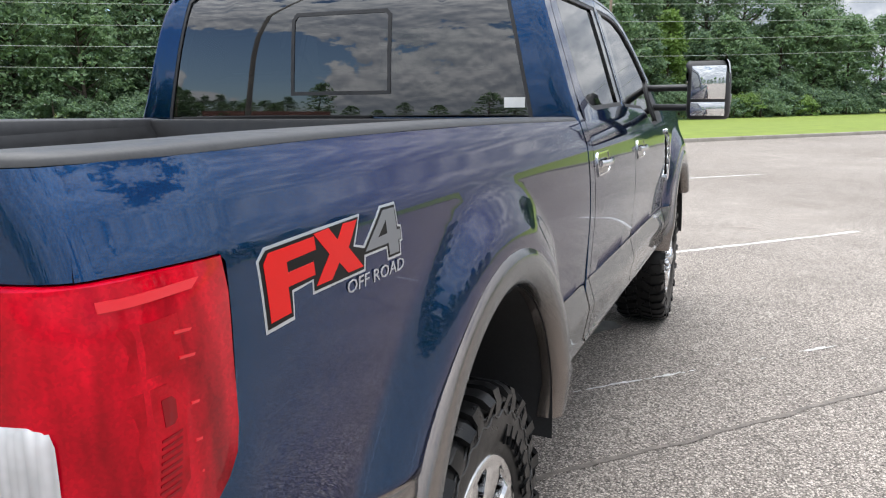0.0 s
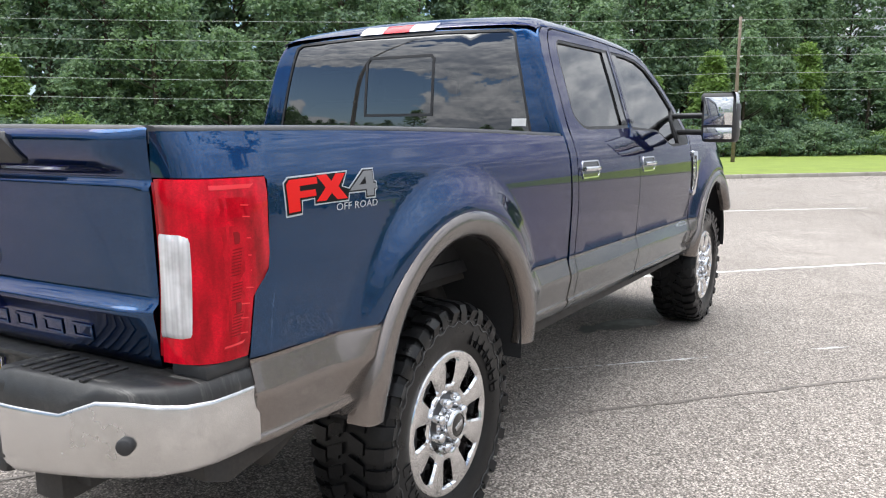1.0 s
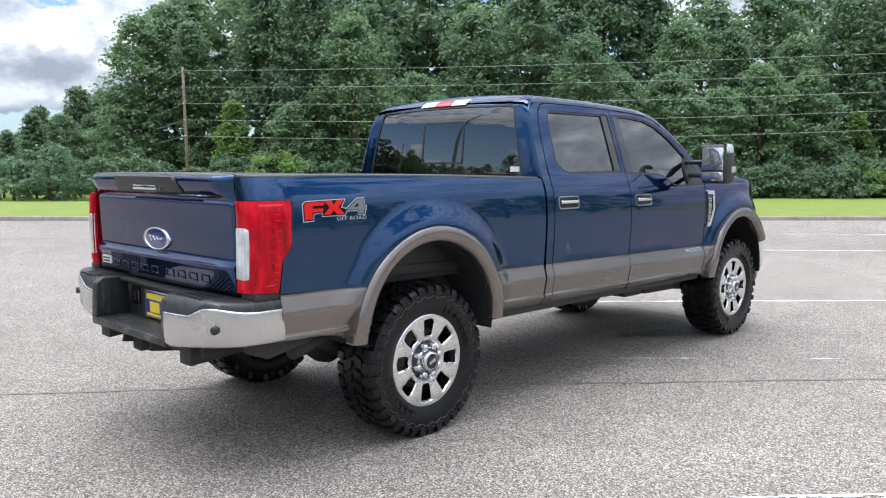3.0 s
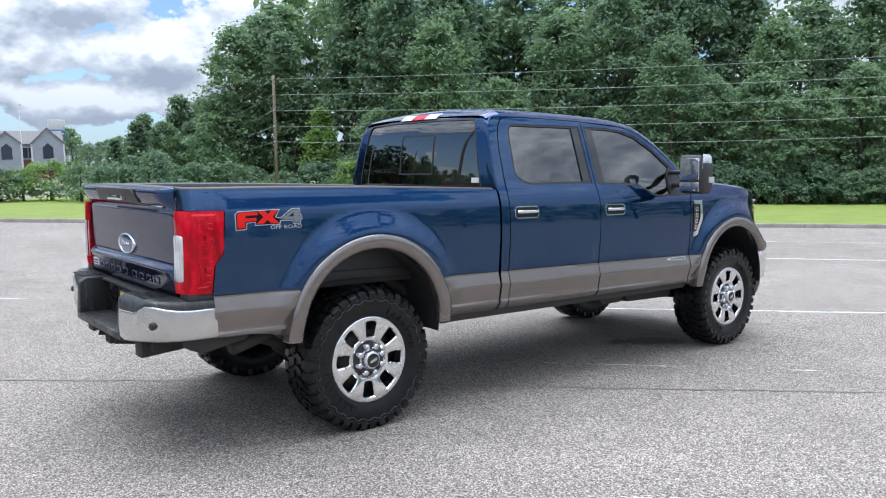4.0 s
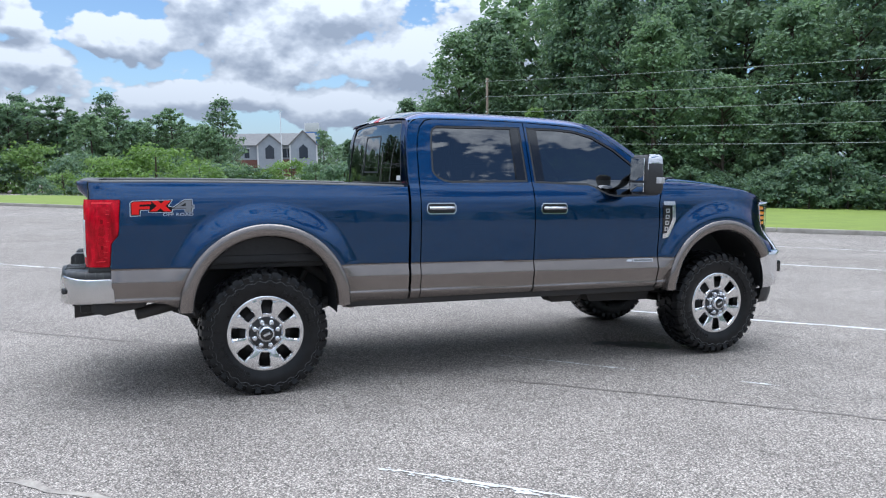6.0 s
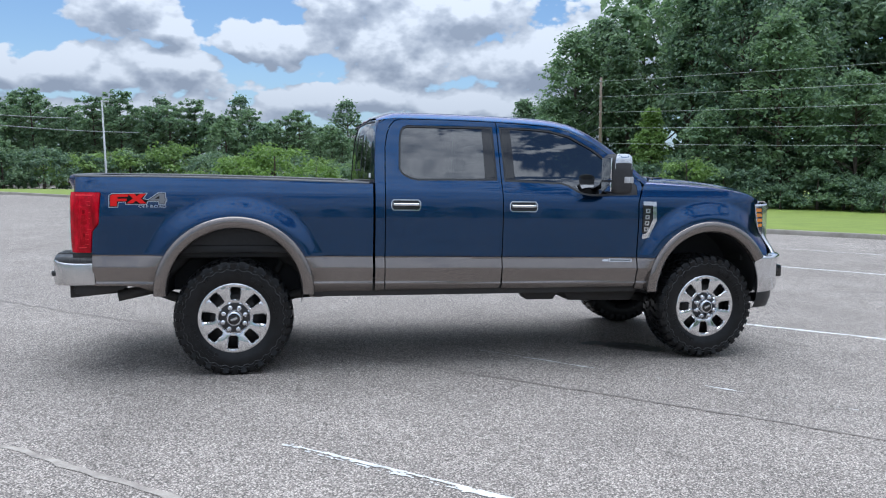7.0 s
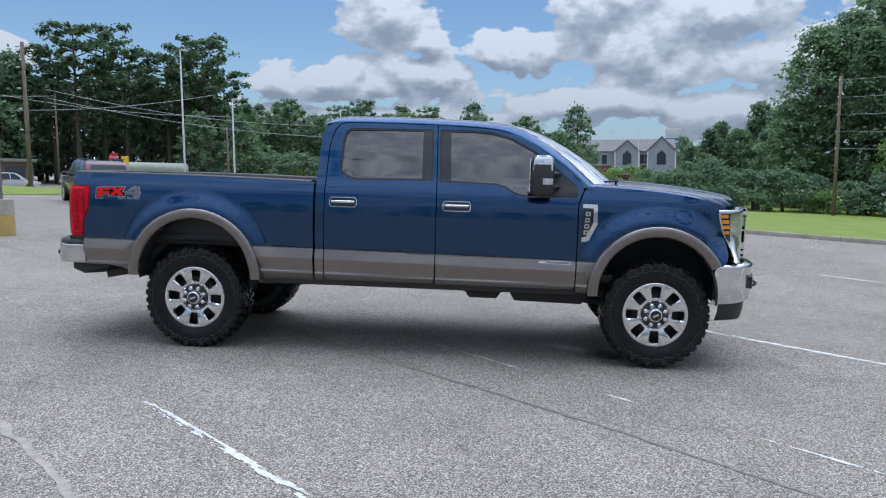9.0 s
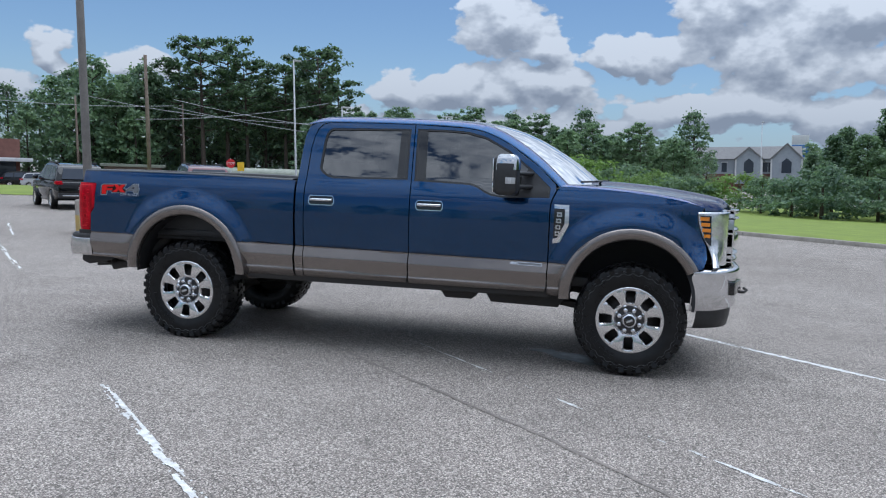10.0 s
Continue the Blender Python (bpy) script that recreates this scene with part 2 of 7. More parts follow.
RED_DEEP = material("red_reflector", (0.24, 0.0, 0.005), 0.2, 0.0, 0.5, 0.02, 0.05)
RED_RIB = material("red_rib", (0.80, 0.022, 0.035), 0.2, 0.0, 0.3)
RED_INNER = varied("red_inner_panel", (0.33, 0.0, 0.006), (0.56, 0.0, 0.012), 24.0, (0.2, 0.35), coat=0.4, spec=0.03)
FAR_DARK = material("dark_glass_lens", (0.03, 0.032, 0.036), 0.08, 0.2, 1.0)
HEADLAMP = varied("headlamp_reflector", (0.80, 0.81, 0.82), (0.45, 0.46, 0.48), 13.0, (0.08, 0.2), metal=0.8, coat=1.0)
CLEAR_LENS = lens("clear_lens", (0.86, 0.87, 0.88), 0.16, 0.2)
CLEAR_RIBS = tex(CLEAR_LENS, "voronoi", 60.0, stretch=(1.6, 1.6, 0.06))
CLEAR_CLOUD = tex(CLEAR_LENS, "noise", 14.0, 3.0)
to(CLEAR_LENS, blend(CLEAR_LENS, 1.0, ramp(CLEAR_LENS, CLEAR_RIBS.outputs["Distance"], [(0.1, (0.92, 0.93, 0.94)), (0.8, (0.62, 0.63, 0.64))]), ramp(CLEAR_LENS, CLEAR_CLOUD.outputs["Fac"], [(0.35, (0.72, 0.72, 0.72)), (0.6, (1.0, 1.0, 1.0))]), "MULTIPLY"), "Base Color")
bump(CLEAR_LENS, CLEAR_RIBS.outputs["Distance"], 0.5, 0.003)


def tinted_glass(name, tint, gloss):
    mt = bpy.data.materials.new(name)
    mt.use_nodes = True
    nt = mt.node_tree
    nt.nodes.clear()
    out, mix = nt.nodes.new("ShaderNodeOutputMaterial"), nt.nodes.new("ShaderNodeMixShader")
    tr, gl, fr = nt.nodes.new("ShaderNodeBsdfTransparent"), nt.nodes.new("ShaderNodeBsdfGlossy"), nt.nodes.new("ShaderNodeFresnel")
    tr.inputs[0].default_value = (*tint, 1)
    gl.inputs[0].default_value = (1, 1, 1, 1)
    gl.inputs["Roughness"].default_value = 0.015
    fr.inputs[0].default_value = gloss
    for a, b in ((fr.outputs[0], mix.inputs[0]), (tr.outputs[0], mix.inputs[1]), (gl.outputs[0], mix.inputs[2]), (mix.outputs[0], out.inputs[0])):
        nt.links.new(a, b)
    return mt


DARK_GLASS = tinted_glass("tinted_glass", (0.045, 0.05, 0.053), 2.2)
WINDSCREEN = tinted_glass("windscreen_glass", (0.50, 0.54, 0.53), 1.45)
MIRROR = material("mirror_glass", (0.8, 0.82, 0.83), 0.01, 1.0)


def asphalt_material():
    """Old asphalt whose binder has worn off the stone chips."""
    mt = material("weathered_asphalt", (0.2, 0.19, 0.18), 0.85)
    stones = tex(mt, "voronoi", 112.0)
    tiny = tex(mt, "voronoi", 270.0)
    stain = tex(mt, "noise", 0.16, 6.0, 0.6)
    patch = tex(mt, "noise", 1.1, 7.0, 0.7)
    drip = tex(mt, "noise", 0.9, 3.0, 0.5)
    chip = ramp(mt, stones.outputs["Color"], [(0.18, (0.105, 0.094, 0.083)), (0.42, (0.280, 0.249, 0.221)), (0.60, (0.42, 0.376, 0.336)), (0.80, (0.80, 0.725, 0.655))])
    grit = ramp(mt, tiny.outputs["Color"], [(0.15, (0.09, 0.084, 0.078)), (0.55, (0.355, 0.32, 0.29)), (0.85, (0.78, 0.715, 0.655))])
    base = blend(mt, 1.0, blend(mt, 0.30, chip, grit), (0.90, 0.90, 0.90), "MULTIPLY")
    gap = ramp(mt, stones.outputs["Distance"], [(0.0, (1.18, 1.18, 1.18)), (0.42, (0.92, 0.91, 0.90)), (0.82, (0.33, 0.315, 0.30))])
    base = blend(mt, 1.0, base, gap, "MULTIPLY")
    base = blend(mt, 1.0, base, ramp(mt, stain.outputs["Fac"], [(0.3, (0.84, 0.82, 0.80)), (0.7, (1.14, 1.13, 1.12))]), "MULTIPLY")
    base = blend(mt, 1.0, base, ramp(mt, patch.outputs["Fac"], [(0.3, (0.80, 0.80, 0.80)), (0.75, (1.14, 1.14, 1.14))]), "MULTIPLY")
    base = blend(mt, 1.0, base, ramp(mt, drip.outputs["Fac"], [(0.24, (0.62, 0.61, 0.6)), (0.34, (1.0, 1.0, 1.0))]), "MULTIPLY")
    to(mt, base, "Base Color")
    bump(mt, stones.outputs["Distance"], 0.5, -0.006)
    return mt


ASPHALT = asphalt_material()
CONCRETE = varied("weathered_concrete", (0.36, 0.33, 0.29), (0.22, 0.20, 0.17), 3.0, (0.8, 0.95), 0.002)
LINE_PAINT = varied("worn_line_paint", (0.80, 0.80, 0.78), (0.45, 0.44, 0.42), 14.0, (0.6, 0.8), 0.001)
PALE_SEAM = varied("pale_seam", (0.42, 0.375, 0.32), (0.24, 0.21, 0.185), 9.0, (0.7, 0.9), 0.002)
TAR = varied("crack_tar", (0.11, 0.096, 0.083), (0.26, 0.225, 0.195), 16.0, (0.6, 0.85), 0.002)
WET = varied("damp_stain", (0.05, 0.047, 0.044), (0.09, 0.085, 0.08), 12.0, (0.32, 0.60), 0.0006, spec=0.3)
GRASS_GROUND = varied("grass_ground", (0.135, 0.18, 0.022), (0.20, 0.26, 0.036), 0.9, (0.9, 0.95), 0.01)
BARK = varied("bark", (0.055, 0.042, 0.032), (0.105, 0.085, 0.066), 5.0, (0.85, 0.95), 0.02)
POLE_WOOD = varied("pole_wood", (0.17, 0.13, 0.10), (0.26, 0.21, 0.17), 4.0, (0.85, 0.95), 0.004)
BRONZE_STEEL = varied("weathered_dark_steel", (0.11, 0.10, 0.09), (0.17, 0.155, 0.14), 3.0, (0.5, 0.7))
STEEL_GREY = varied("painted_steel", (0.55, 0.56, 0.57), (0.42, 0.43, 0.44), 3.0, (0.4, 0.6))
WIRE = material("cable", (0.35, 0.36, 0.37), 0.5, 0.3)


def leaf_material(name, dark, mid, light):
    """Leaves that let some light through."""
    mt = material(name, mid, 0.5)
    nt = mt.node_tree
    geo, info = nt.nodes.new("ShaderNodeNewGeometry"), nt.nodes.new("ShaderNodeObjectInfo")
    n = tex(mt, "noise", 0.35, 3.0)
    f, g = nt.nodes.new("ShaderNodeMath"), nt.nodes.new("ShaderNodeMath")
    f.operation = g.operation = "MULTIPLY_ADD"
    nt.links.new(geo.outputs["Random Per Island"], f.inputs[0])
    f.inputs[1].default_value = 0.55
    nt.links.new(n.outputs["Fac"], f.inputs[2])
    nt.links.new(info.outputs["Random"], g.inputs[0])
    g.inputs[1].default_value = 0.25
    nt.links.new(f.outputs[0], g.inputs[2])
    colour = ramp(mt, g.outputs[0], [(0.35, dark), (0.80, mid), (1.0, light)])
    to(mt, colour, "Base Color")
    tl, mix, out = nt.nodes.new("ShaderNodeBsdfTranslucent"), nt.nodes.new("ShaderNodeMixShader"), nt.nodes["Material Output"]
    nt.links.new(blend(mt, 1.0, colour, (1.0, 1.0, 0.85), "MULTIPLY"), tl.inputs[0])
    mix.inputs[0].default_value = 0.48
    nt.links.new(nt.nodes["Principled BSDF"].outputs[0], mix.inputs[1])
    nt.links.new(tl.outputs[0], mix.inputs[2])
    nt.links.new(mix.outputs[0], out.inputs[0])
    return mt


LEAF = leaf_material("broad_leaf", (0.100, 0.170, 0.106), (0.158, 0.252, 0.148), (0.222, 0.328, 0.170))
LEAF_DARK = leaf_material("dark_leaf", (0.082, 0.142, 0.100), (0.134, 0.216, 0.138), (0.200, 0.296, 0.162))
NEEDLE = leaf_material("pine_needle", (0.042, 0.076, 0.045), (0.078, 0.136, 0.072), (0.130, 0.205, 0.095))
LEAF_LIGHT = leaf_material("vine_leaf", (0.115, 0.195, 0.055), (0.17, 0.275, 0.075), (0.24, 0.36, 0.10))

# ---------------------------------------------------------------- shapes
from mathutils import geometry


def part(name, bm, mats, parent=None, label="", smooth=40.0):
    """One mesh object out of a bmesh; vertices that carry a normal of their own keep it."""
    lay = bm.verts.layers.float_vector.get("n")
    own = [tuple(v[lay]) for v in bm.verts] if lay else None
    if lay:
        bm.verts.layers.float_vector.remove(lay)
    for f in bm.faces:
        f.smooth = True
    for e in bm.edges:
        if len(e.link_faces) == 2 and e.calc_face_angle(0) > radians(smooth):
            e.smooth = False
    me = bpy.data.meshes.new(name)
    bm.to_mesh(me)
    bm.free()
    for mt in mats if isinstance(mats, (list, tuple)) else [mats]:
        me.materials.append(mt)
    if own and any(n != (0, 0, 0) for n in own):
        me.normals_split_custom_set_from_vertices(own)
    ob = new(name, me)
    ob.parent = parent
    if label:
        tagged(ob, label)
    return ob


def empty(name, m=None, **tags):
    ob = new(name)
    ob.empty_display_size = 0.2
    if m is not None:
        ob.matrix_world = m
    return tagged(ob, **tags)


def box(bm, x0, x1, y0, y1, z0, z1, bev=0.0, mi=0, m=None):
    """A block with bevelled edges."""
    r = bmesh.ops.create_cube(bm, size=1.0)
    vs = r["verts"]
    for v in vs:
        v.co = Vector(((x0, x1)[v.co.x > 0], (y0, y1)[v.co.y > 0], (z0, z1)[v.co.z > 0]))
    fs = {f for v in vs for f in v.link_faces}
    if bev:
        es = list({e for v in vs for e in v.link_edges})
        r = bmesh.ops.bevel(bm, geom=es, offset=bev, segments=2, profile=0.6, affect="EDGES")
        fs = set(r["faces"]) | {f for f in fs if f.is_valid}
    vs = {v for f in fs for v in f.verts}
    for f in fs:
        f.material_index = mi
    if m is not None:
        for v in vs:
            v.co = m @ v.co
    return list(vs)


def prism(bm, outline, axis, a, b, bev=0.0, mi=0):
    """An outline swept straight along an axis from a to b. Outline in the other two axes, in order."""
    i = "xyz".index(axis)
    others = [k for k in range(3) if k != i]

    def at(p, d):
        v = [0.0, 0.0, 0.0]
        v[i], v[others[0]], v[others[1]] = d, p[0], p[1]
        return v
    va, vb = [bm.verts.new(at(p, a)) for p in outline], [bm.verts.new(at(p, b)) for p in outline]
    n = len(outline)
    fs = [bm.faces.new(va), bm.faces.new(vb[::-1])] + [bm.faces.new((va[k], vb[k], vb[(k + 1) % n], va[(k + 1) % n])) for k in range(n)]
    bmesh.ops.recalc_face_normals(bm, faces=fs)
    if bev:
        es = list({e for f in fs for e in f.edges})
        r = bmesh.ops.bevel(bm, geom=es, offset=bev, segments=2, profile=0.6, affect="EDGES")
        fs = set(r["faces"]) | {f for f in fs if f.is_valid}
    for f in fs:
        f.material_index = mi
    return fs


def lathe(bm, profile, m, n=32, mi=0, closed=False):
    """A profile of (radius, along) turned round the local z of m."""
    rings = []
    for r, h in profile:
        if r < 1e-6:
            rings.append([bm.verts.new(m @ Vector((0, 0, h)))])
        else:
            rings.append([bm.verts.new(m @ Vector((r * math.cos(2 * math.pi * k / n), r * math.sin(2 * math.pi * k / n), h))) for k in range(n)])
    pairs = list(zip(rings, rings[1:])) + ([(rings[-1], rings[0])] if closed else [])
    for a, b in pairs:
        for k in range(n):
            p = [a[k % len(a)], a[(k + 1) % len(a)], b[(k + 1) % len(b)], b[k % len(b)]]
            p = list(dict.fromkeys(p))
            if len(p) > 2:
                bm.faces.new(p).material_index = mi


def rod(bm, p0, p1, r0, r1=None, n=10, mi=0, caps=True):
    p0, p1 = Vector(p0), Vector(p1)
    r1 = r0 if r1 is None else r1
    d = p1 - p0
    m = Matrix.Translation(p0) @ d.to_track_quat("Z", "Y").to_matrix().to_4x4()
    prof = [(r0, 0), (r1, d.length)]
    lathe(bm, ([(0, 0)] if caps else []) + prof + ([(0, d.length)] if caps else []), m, n, mi)


def tube(bm, pts, r, n=8, mi=0):
    """A round tube along a line of points; r a number or one for each point."""
    pts = [Vector(p) for p in pts]
    rings = []
    for k, p in enumerate(pts):
        d = (pts[min(k + 1, len(pts) - 1)] - pts[max(k - 1, 0)]).normalized()
        q = d.to_track_quat("Z", "Y")
        rr = r if isinstance(r, (int, float)) else r[k]
        rings.append([bm.verts.new(p + q @ Vector((rr * math.cos(2 * math.pi * j / n), rr * math.sin(2 * math.pi * j / n), 0))) for j in range(n)])
    for a, b in zip(rings, rings[1:]):
        for j in range(n):
            bm.faces.new((a[j], a[(j + 1) % n], b[(j + 1) % n], b[j])).material_index = mi
    bm.faces.new(rings[0][::-1]).material_index = mi
    bm.faces.new(rings[-1]).material_index = mi


def grid(bm, rows, mi=0, flip=False, wrap=False):
    """A sheet through rows of points."""
    vs = [[bm.verts.new(p) for p in row] for row in rows]
    for a, b in zip(vs, vs[1:]):
        for k in range(len(a) - (0 if wrap else 1)):
            q = [a[k], a[(k + 1) % len(a)], b[(k + 1) % len(a)], b[k]]
            bm.faces.new(q[::-1] if flip else q).material_index = mi
    return vs


def smooth_line(pts, step):
    """Points along a line, at most step apart."""
    out = []
    for (a, b) in zip(pts, pts[1:]):
        n = max(1, math.ceil(math.dist(a, b) / step))
        out += [tuple(a[i] + (b[i] - a[i]) * k / n for i in range(len(a))) for k in range(n)]
    return out + [tuple(pts[-1])]


def spline(table, v):
    """A smooth curve through (v, value) pairs."""
    if v <= table[0][0]:
        return table[0][1]
    for i in range(len(table) - 1):
        (a, p), (b, q) = table[i], table[i + 1]
        if v <= b:
            ma = (q - table[i - 1][1]) / (b - table[i - 1][0]) if i else (q - p) / (b - a)
            mb = (table[i + 2][1] - p) / (table[i + 2][0] - a) if i + 2 < len(table) else (q - p) / (b - a)
            t, h = (v - a) / (b - a), b - a
            return (2 * t**3 - 3 * t**2 + 1) * p + (t**3 - 2 * t**2 + t) * h * ma + (3 * t**2 - 2 * t**3) * q + (t**3 - t**2) * h * mb
    return table[-1][1]


def inside(p, poly):
    c = False
    for (x0, y0), (x1, y1) in zip(poly, poly[1:] + poly[:1]):
        if (y0 > p[1]) != (y1 > p[1]) and p[0] < (x1 - x0) * (p[1] - y0) / (y1 - y0) + x0:
            c = not c
    return c


def skin(bm, outline, half, side, step=0.04, holes=(), mi=0, depth=0.02):
    """Sheet metal: an outline in (x, z), with holes, laid on the surface y = side * half(x, z), its edges turned inwards."""
    lay = bm.verts.layers.float_vector.get("n") or bm.verts.layers.float_vector.new("n")
    loops = [smooth_line(list(o) + [o[0]], step)[:-1] for o in (outline, *holes)]
    pts, edges = [], []
    for lp in loops:
        k = len(pts)
        pts += lp
        edges += [(k + i, k + (i + 1) % len(lp)) for i in range(len(lp))]
    xs, zs = [p[0] for p in loops[0]], [p[1] for p in loops[0]]
    near = np.array(pts)
    x = min(xs) + step * 0.5
    while x < max(xs):
        z = min(zs) + step * 0.5
        while z < max(zs):
            if inside((x, z), loops[0]) and not any(inside((x, z), h) for h in loops[1:]) and np.min(np.hypot(near[:, 0] - x, near[:, 1] - z)) > step * 0.45:
                pts.append((x, z))
            z += step
        x += step
    co, _, tris, *_ = geometry.delaunay_2d_cdt([Vector(p) for p in pts], edges, [], 0, 1e-6)

    def place(x, z, back=0.0):
        return Vector((x, side * (half(x, z) - back), z))

    def normal(x, z):
        e = 0.004
        return Vector((-(half(x + e, z) - half(x - e, z)) / (2 * e), side, -(half(x, z + e) - half(x, z - e)) / (2 * e))).normalized()
    vs = []
    for c in co:
        v = bm.verts.new(place(*c))
        v[lay] = normal(*c)
        vs.append(v)
    for t in tris:
        c = sum((co[i] for i in t), Vector((0, 0))) / 3
        if inside(c, loops[0]) and not any(inside(c, h) for h in loops[1:]):
            a, b, d = (co[i] for i in t)
            turn = (b - a).cross(d - a)
            f = bm.faces.new([vs[i] for i in (t if (turn < 0) == (side > 0) else t[::-1])])
            f.material_index = mi
    for lp in loops:
        top = [bm.verts.new(place(*p)) for p in lp]
        low = [bm.verts.new(place(*p, depth)) for p in lp]
        for k in range(len(lp)):
            j = (k + 1) % len(lp)
            bm.faces.new((top[k], top[j], low[j], low[k])).material_index = mi


def arc(cx, cz, r, a0, a1, n=24):
    return [(cx + r * math.cos(radians(a0 + (a1 - a0) * k / n)), cz + r * math.sin(radians(a0 + (a1 - a0) * k / n))) for k in range(n + 1)]


def lettering(name, text, height, mt, m, parent, label="", depth=0.001):
    """Raised letters in the built-in font, as one mesh."""
    cu = bpy.data.curves.new(name, "FONT")
    cu.body, cu.size, cu.extrude, cu.resolution_u = text, height, depth, 2
    cu.align_x, cu.align_y = "CENTER", "CENTER"
    tmp = bpy.data.objects.new(name, cu)
    scene.collection.objects.link(tmp)
    me = bpy.data.meshes.new_from_object(tmp.evaluated_get(bpy.context.evaluated_depsgraph_get()))
    bpy.data.objects.remove(tmp)
    bpy.data.curves.remove(cu)
    me.materials.clear()
    me.materials.append(mt)
    ob = new(name, me)
    ob.parent = parent
    ob.matrix_local = m
    if label:
        tagged(ob, label)
    return ob

# ---------------------------------------------------------------- ground
KERB_A, KERB_N = Vector((12.9, 13.85)), Vector((0.684, 0.730))    # a point of the far kerb, and its normal away from the car park
KERB_T = Vector((-0.730, 0.684))
WOOD_A, WOOD_N, WOOD_T = Vector((14.0, 14.0)), Vector((0.652, 0.758)), Vector((-0.758, 0.652))    # the same for the wood's edge


def beyond(x, y):
    """Metres past the far kerb."""
    return (Vector((x, y)) - KERB_A).dot(KERB_N)


def lawn_z(x, y):
    """The lawn falls away gently behind the kerb, then rises far off."""
    d = beyond(x, y)
    t = min(1.0, max(0.0, d / 36.0))
    return 0.10 - 0.86 * t * t * (3 - 2 * t) + 0.04 * noise.noise(Vector((x * 0.15, y * 0.15, 3))) + 0.006 * max(0, d - 60)


def street_drop(x, y):
    """The street past the entrance lies lower than the car park."""
    t = min(1.0, max(0.0, (-0.46 * x + 0.89 * y - 40.0) / 26.0))
    return -1.25 * t * t * (3 - 2 * t)


def ground_z(x, y):
    s = (Vector((x, y)) - KERB_A).dot(KERB_T)
    d = beyond(x, y)
    if d < 0.12 or s > 48:
        return street_drop(x, y)
    k = min(1.0, max(0.0, (48 - s) / 6.0))
    k = k * k * (3 - 2 * k)
    return lawn_z(x, y) * k + street_drop(x, y) * (1 - k)


def make_ground():
    bm = bmesh.new()
    ds = [-900, -400, -200, -100, -60, -40, -30, -20, -10, -4, 0.0, 0.10, 0.14, 0.5, 2, 5, 9, 14, 20, 26, 32, 40, 60, 100, 180, 320, 600, 900]
    ss = [-900, -500, -300, -180, -120, -90, -70, -50, -30, -10, 10, 25, 35, 42, 43, 44, 45, 46, 47, 48, 50, 54, 58, 62, 66, 70, 74, 80, 90, 105, 120, 150, 200, 300, 600, 900]
    rows = []
    for d in ds:
        row = []
        for s in ss:
            p = KERB_A + KERB_N * d + KERB_T * s
            z = ground_z(p.x, p.y)
            row.append((p.x, p.y, z - (0.14 if d > 0.12 and s < 47.5 else 0.0)))
        rows.append(row)
    grid(bm, rows, 0)
    bmesh.ops.recalc_face_normals(bm, faces=bm.faces)
    if sum(f.normal.z for f in bm.faces) < 0:
        bmesh.ops.reverse_faces(bm, faces=bm.faces)
    tagged(part("ground", bm, ASPHALT), "weathered grey asphalt car park with exposed stone chips", "ground", kind="structure")
    # lawn beyond the kerb
    bm = bmesh.new()
    rows = []
    for d in (0.0, 0.4, 2, 4, 7, 10, 14, 18, 23, 28, 34, 42, 60, 90, 140, 260):
        row = []
        for s in [-900, -400, -200, -120, -90] + list(range(-64, 41, 4)) + [43]:
            p = KERB_A + KERB_N * (0.16 + d) + KERB_T * s
            row.append((p.x, p.y, max(lawn_z(p.x, p.y), -2.0) + (0.0 if d else -0.04)))
        rows.append(row)
    grid(bm, rows, 0, flip=False)
    tagged(part("lawn", bm, GRASS_GROUND), "bright green mown lawn beyond the kerb", "lawn", kind="structure")
    # an island of grass at the entrance
    bm = bmesh.new()
    rows = [[(-27.5 - 9 * k * math.cos(a), 30 + 6.5 * k * math.sin(a), 0.02 + 0.16 * (1 - k ** 6)) for a in np.linspace(0, 2 * math.pi, 40, endpoint=False)] for k in (1.0, 0.99, 0.96, 0.6, 0.02)]
    grid(bm, rows, 0, wrap=True, flip=True)
    tagged(part("grass_island", bm, GRASS_GROUND), "grass island beside the entrance", "lawn", kind="structure")


make_ground()


def make_kerb():
    kerb = tagged(new("kerb"), "weathered concrete kerb along the lawn", "kerb", kind="structure")
    prof = [(0.0, -0.05), (0.01, 0.10), (0.03, 0.125), (0.14, 0.130), (0.165, 0.125), (0.17, -0.05)]
    bm = bmesh.new()
    rows = [[(x * 0.5, d, z) for d, z in prof] for x in (-2.985, -2.97, 2.97, 2.985)]
    grid(bm, rows, 0)
    for r in (rows[0], rows[-1]):
        bm.faces.new([bm.verts.new(p) for p in r])
    bmesh.ops.recalc_face_normals(bm, faces=bm.faces)
    first = part("kerb_stone", bm, CONCRETE, kerb)
    turn = math.degrees(math.atan2(-KERB_T.y, -KERB_T.x))
    for i, s in enumerate(np.arange(-63, 41, 3.0)):
        ob = first if i == 0 else new("kerb_stone", first.data)
        ob.parent = kerb
        p = KERB_A + KERB_T * float(s)
        ob.matrix_local = pose(p.x, p.y, 0.004 * math.sin(s * 1.7), 0, 0.15 * math.sin(s), turn)


make_kerb()


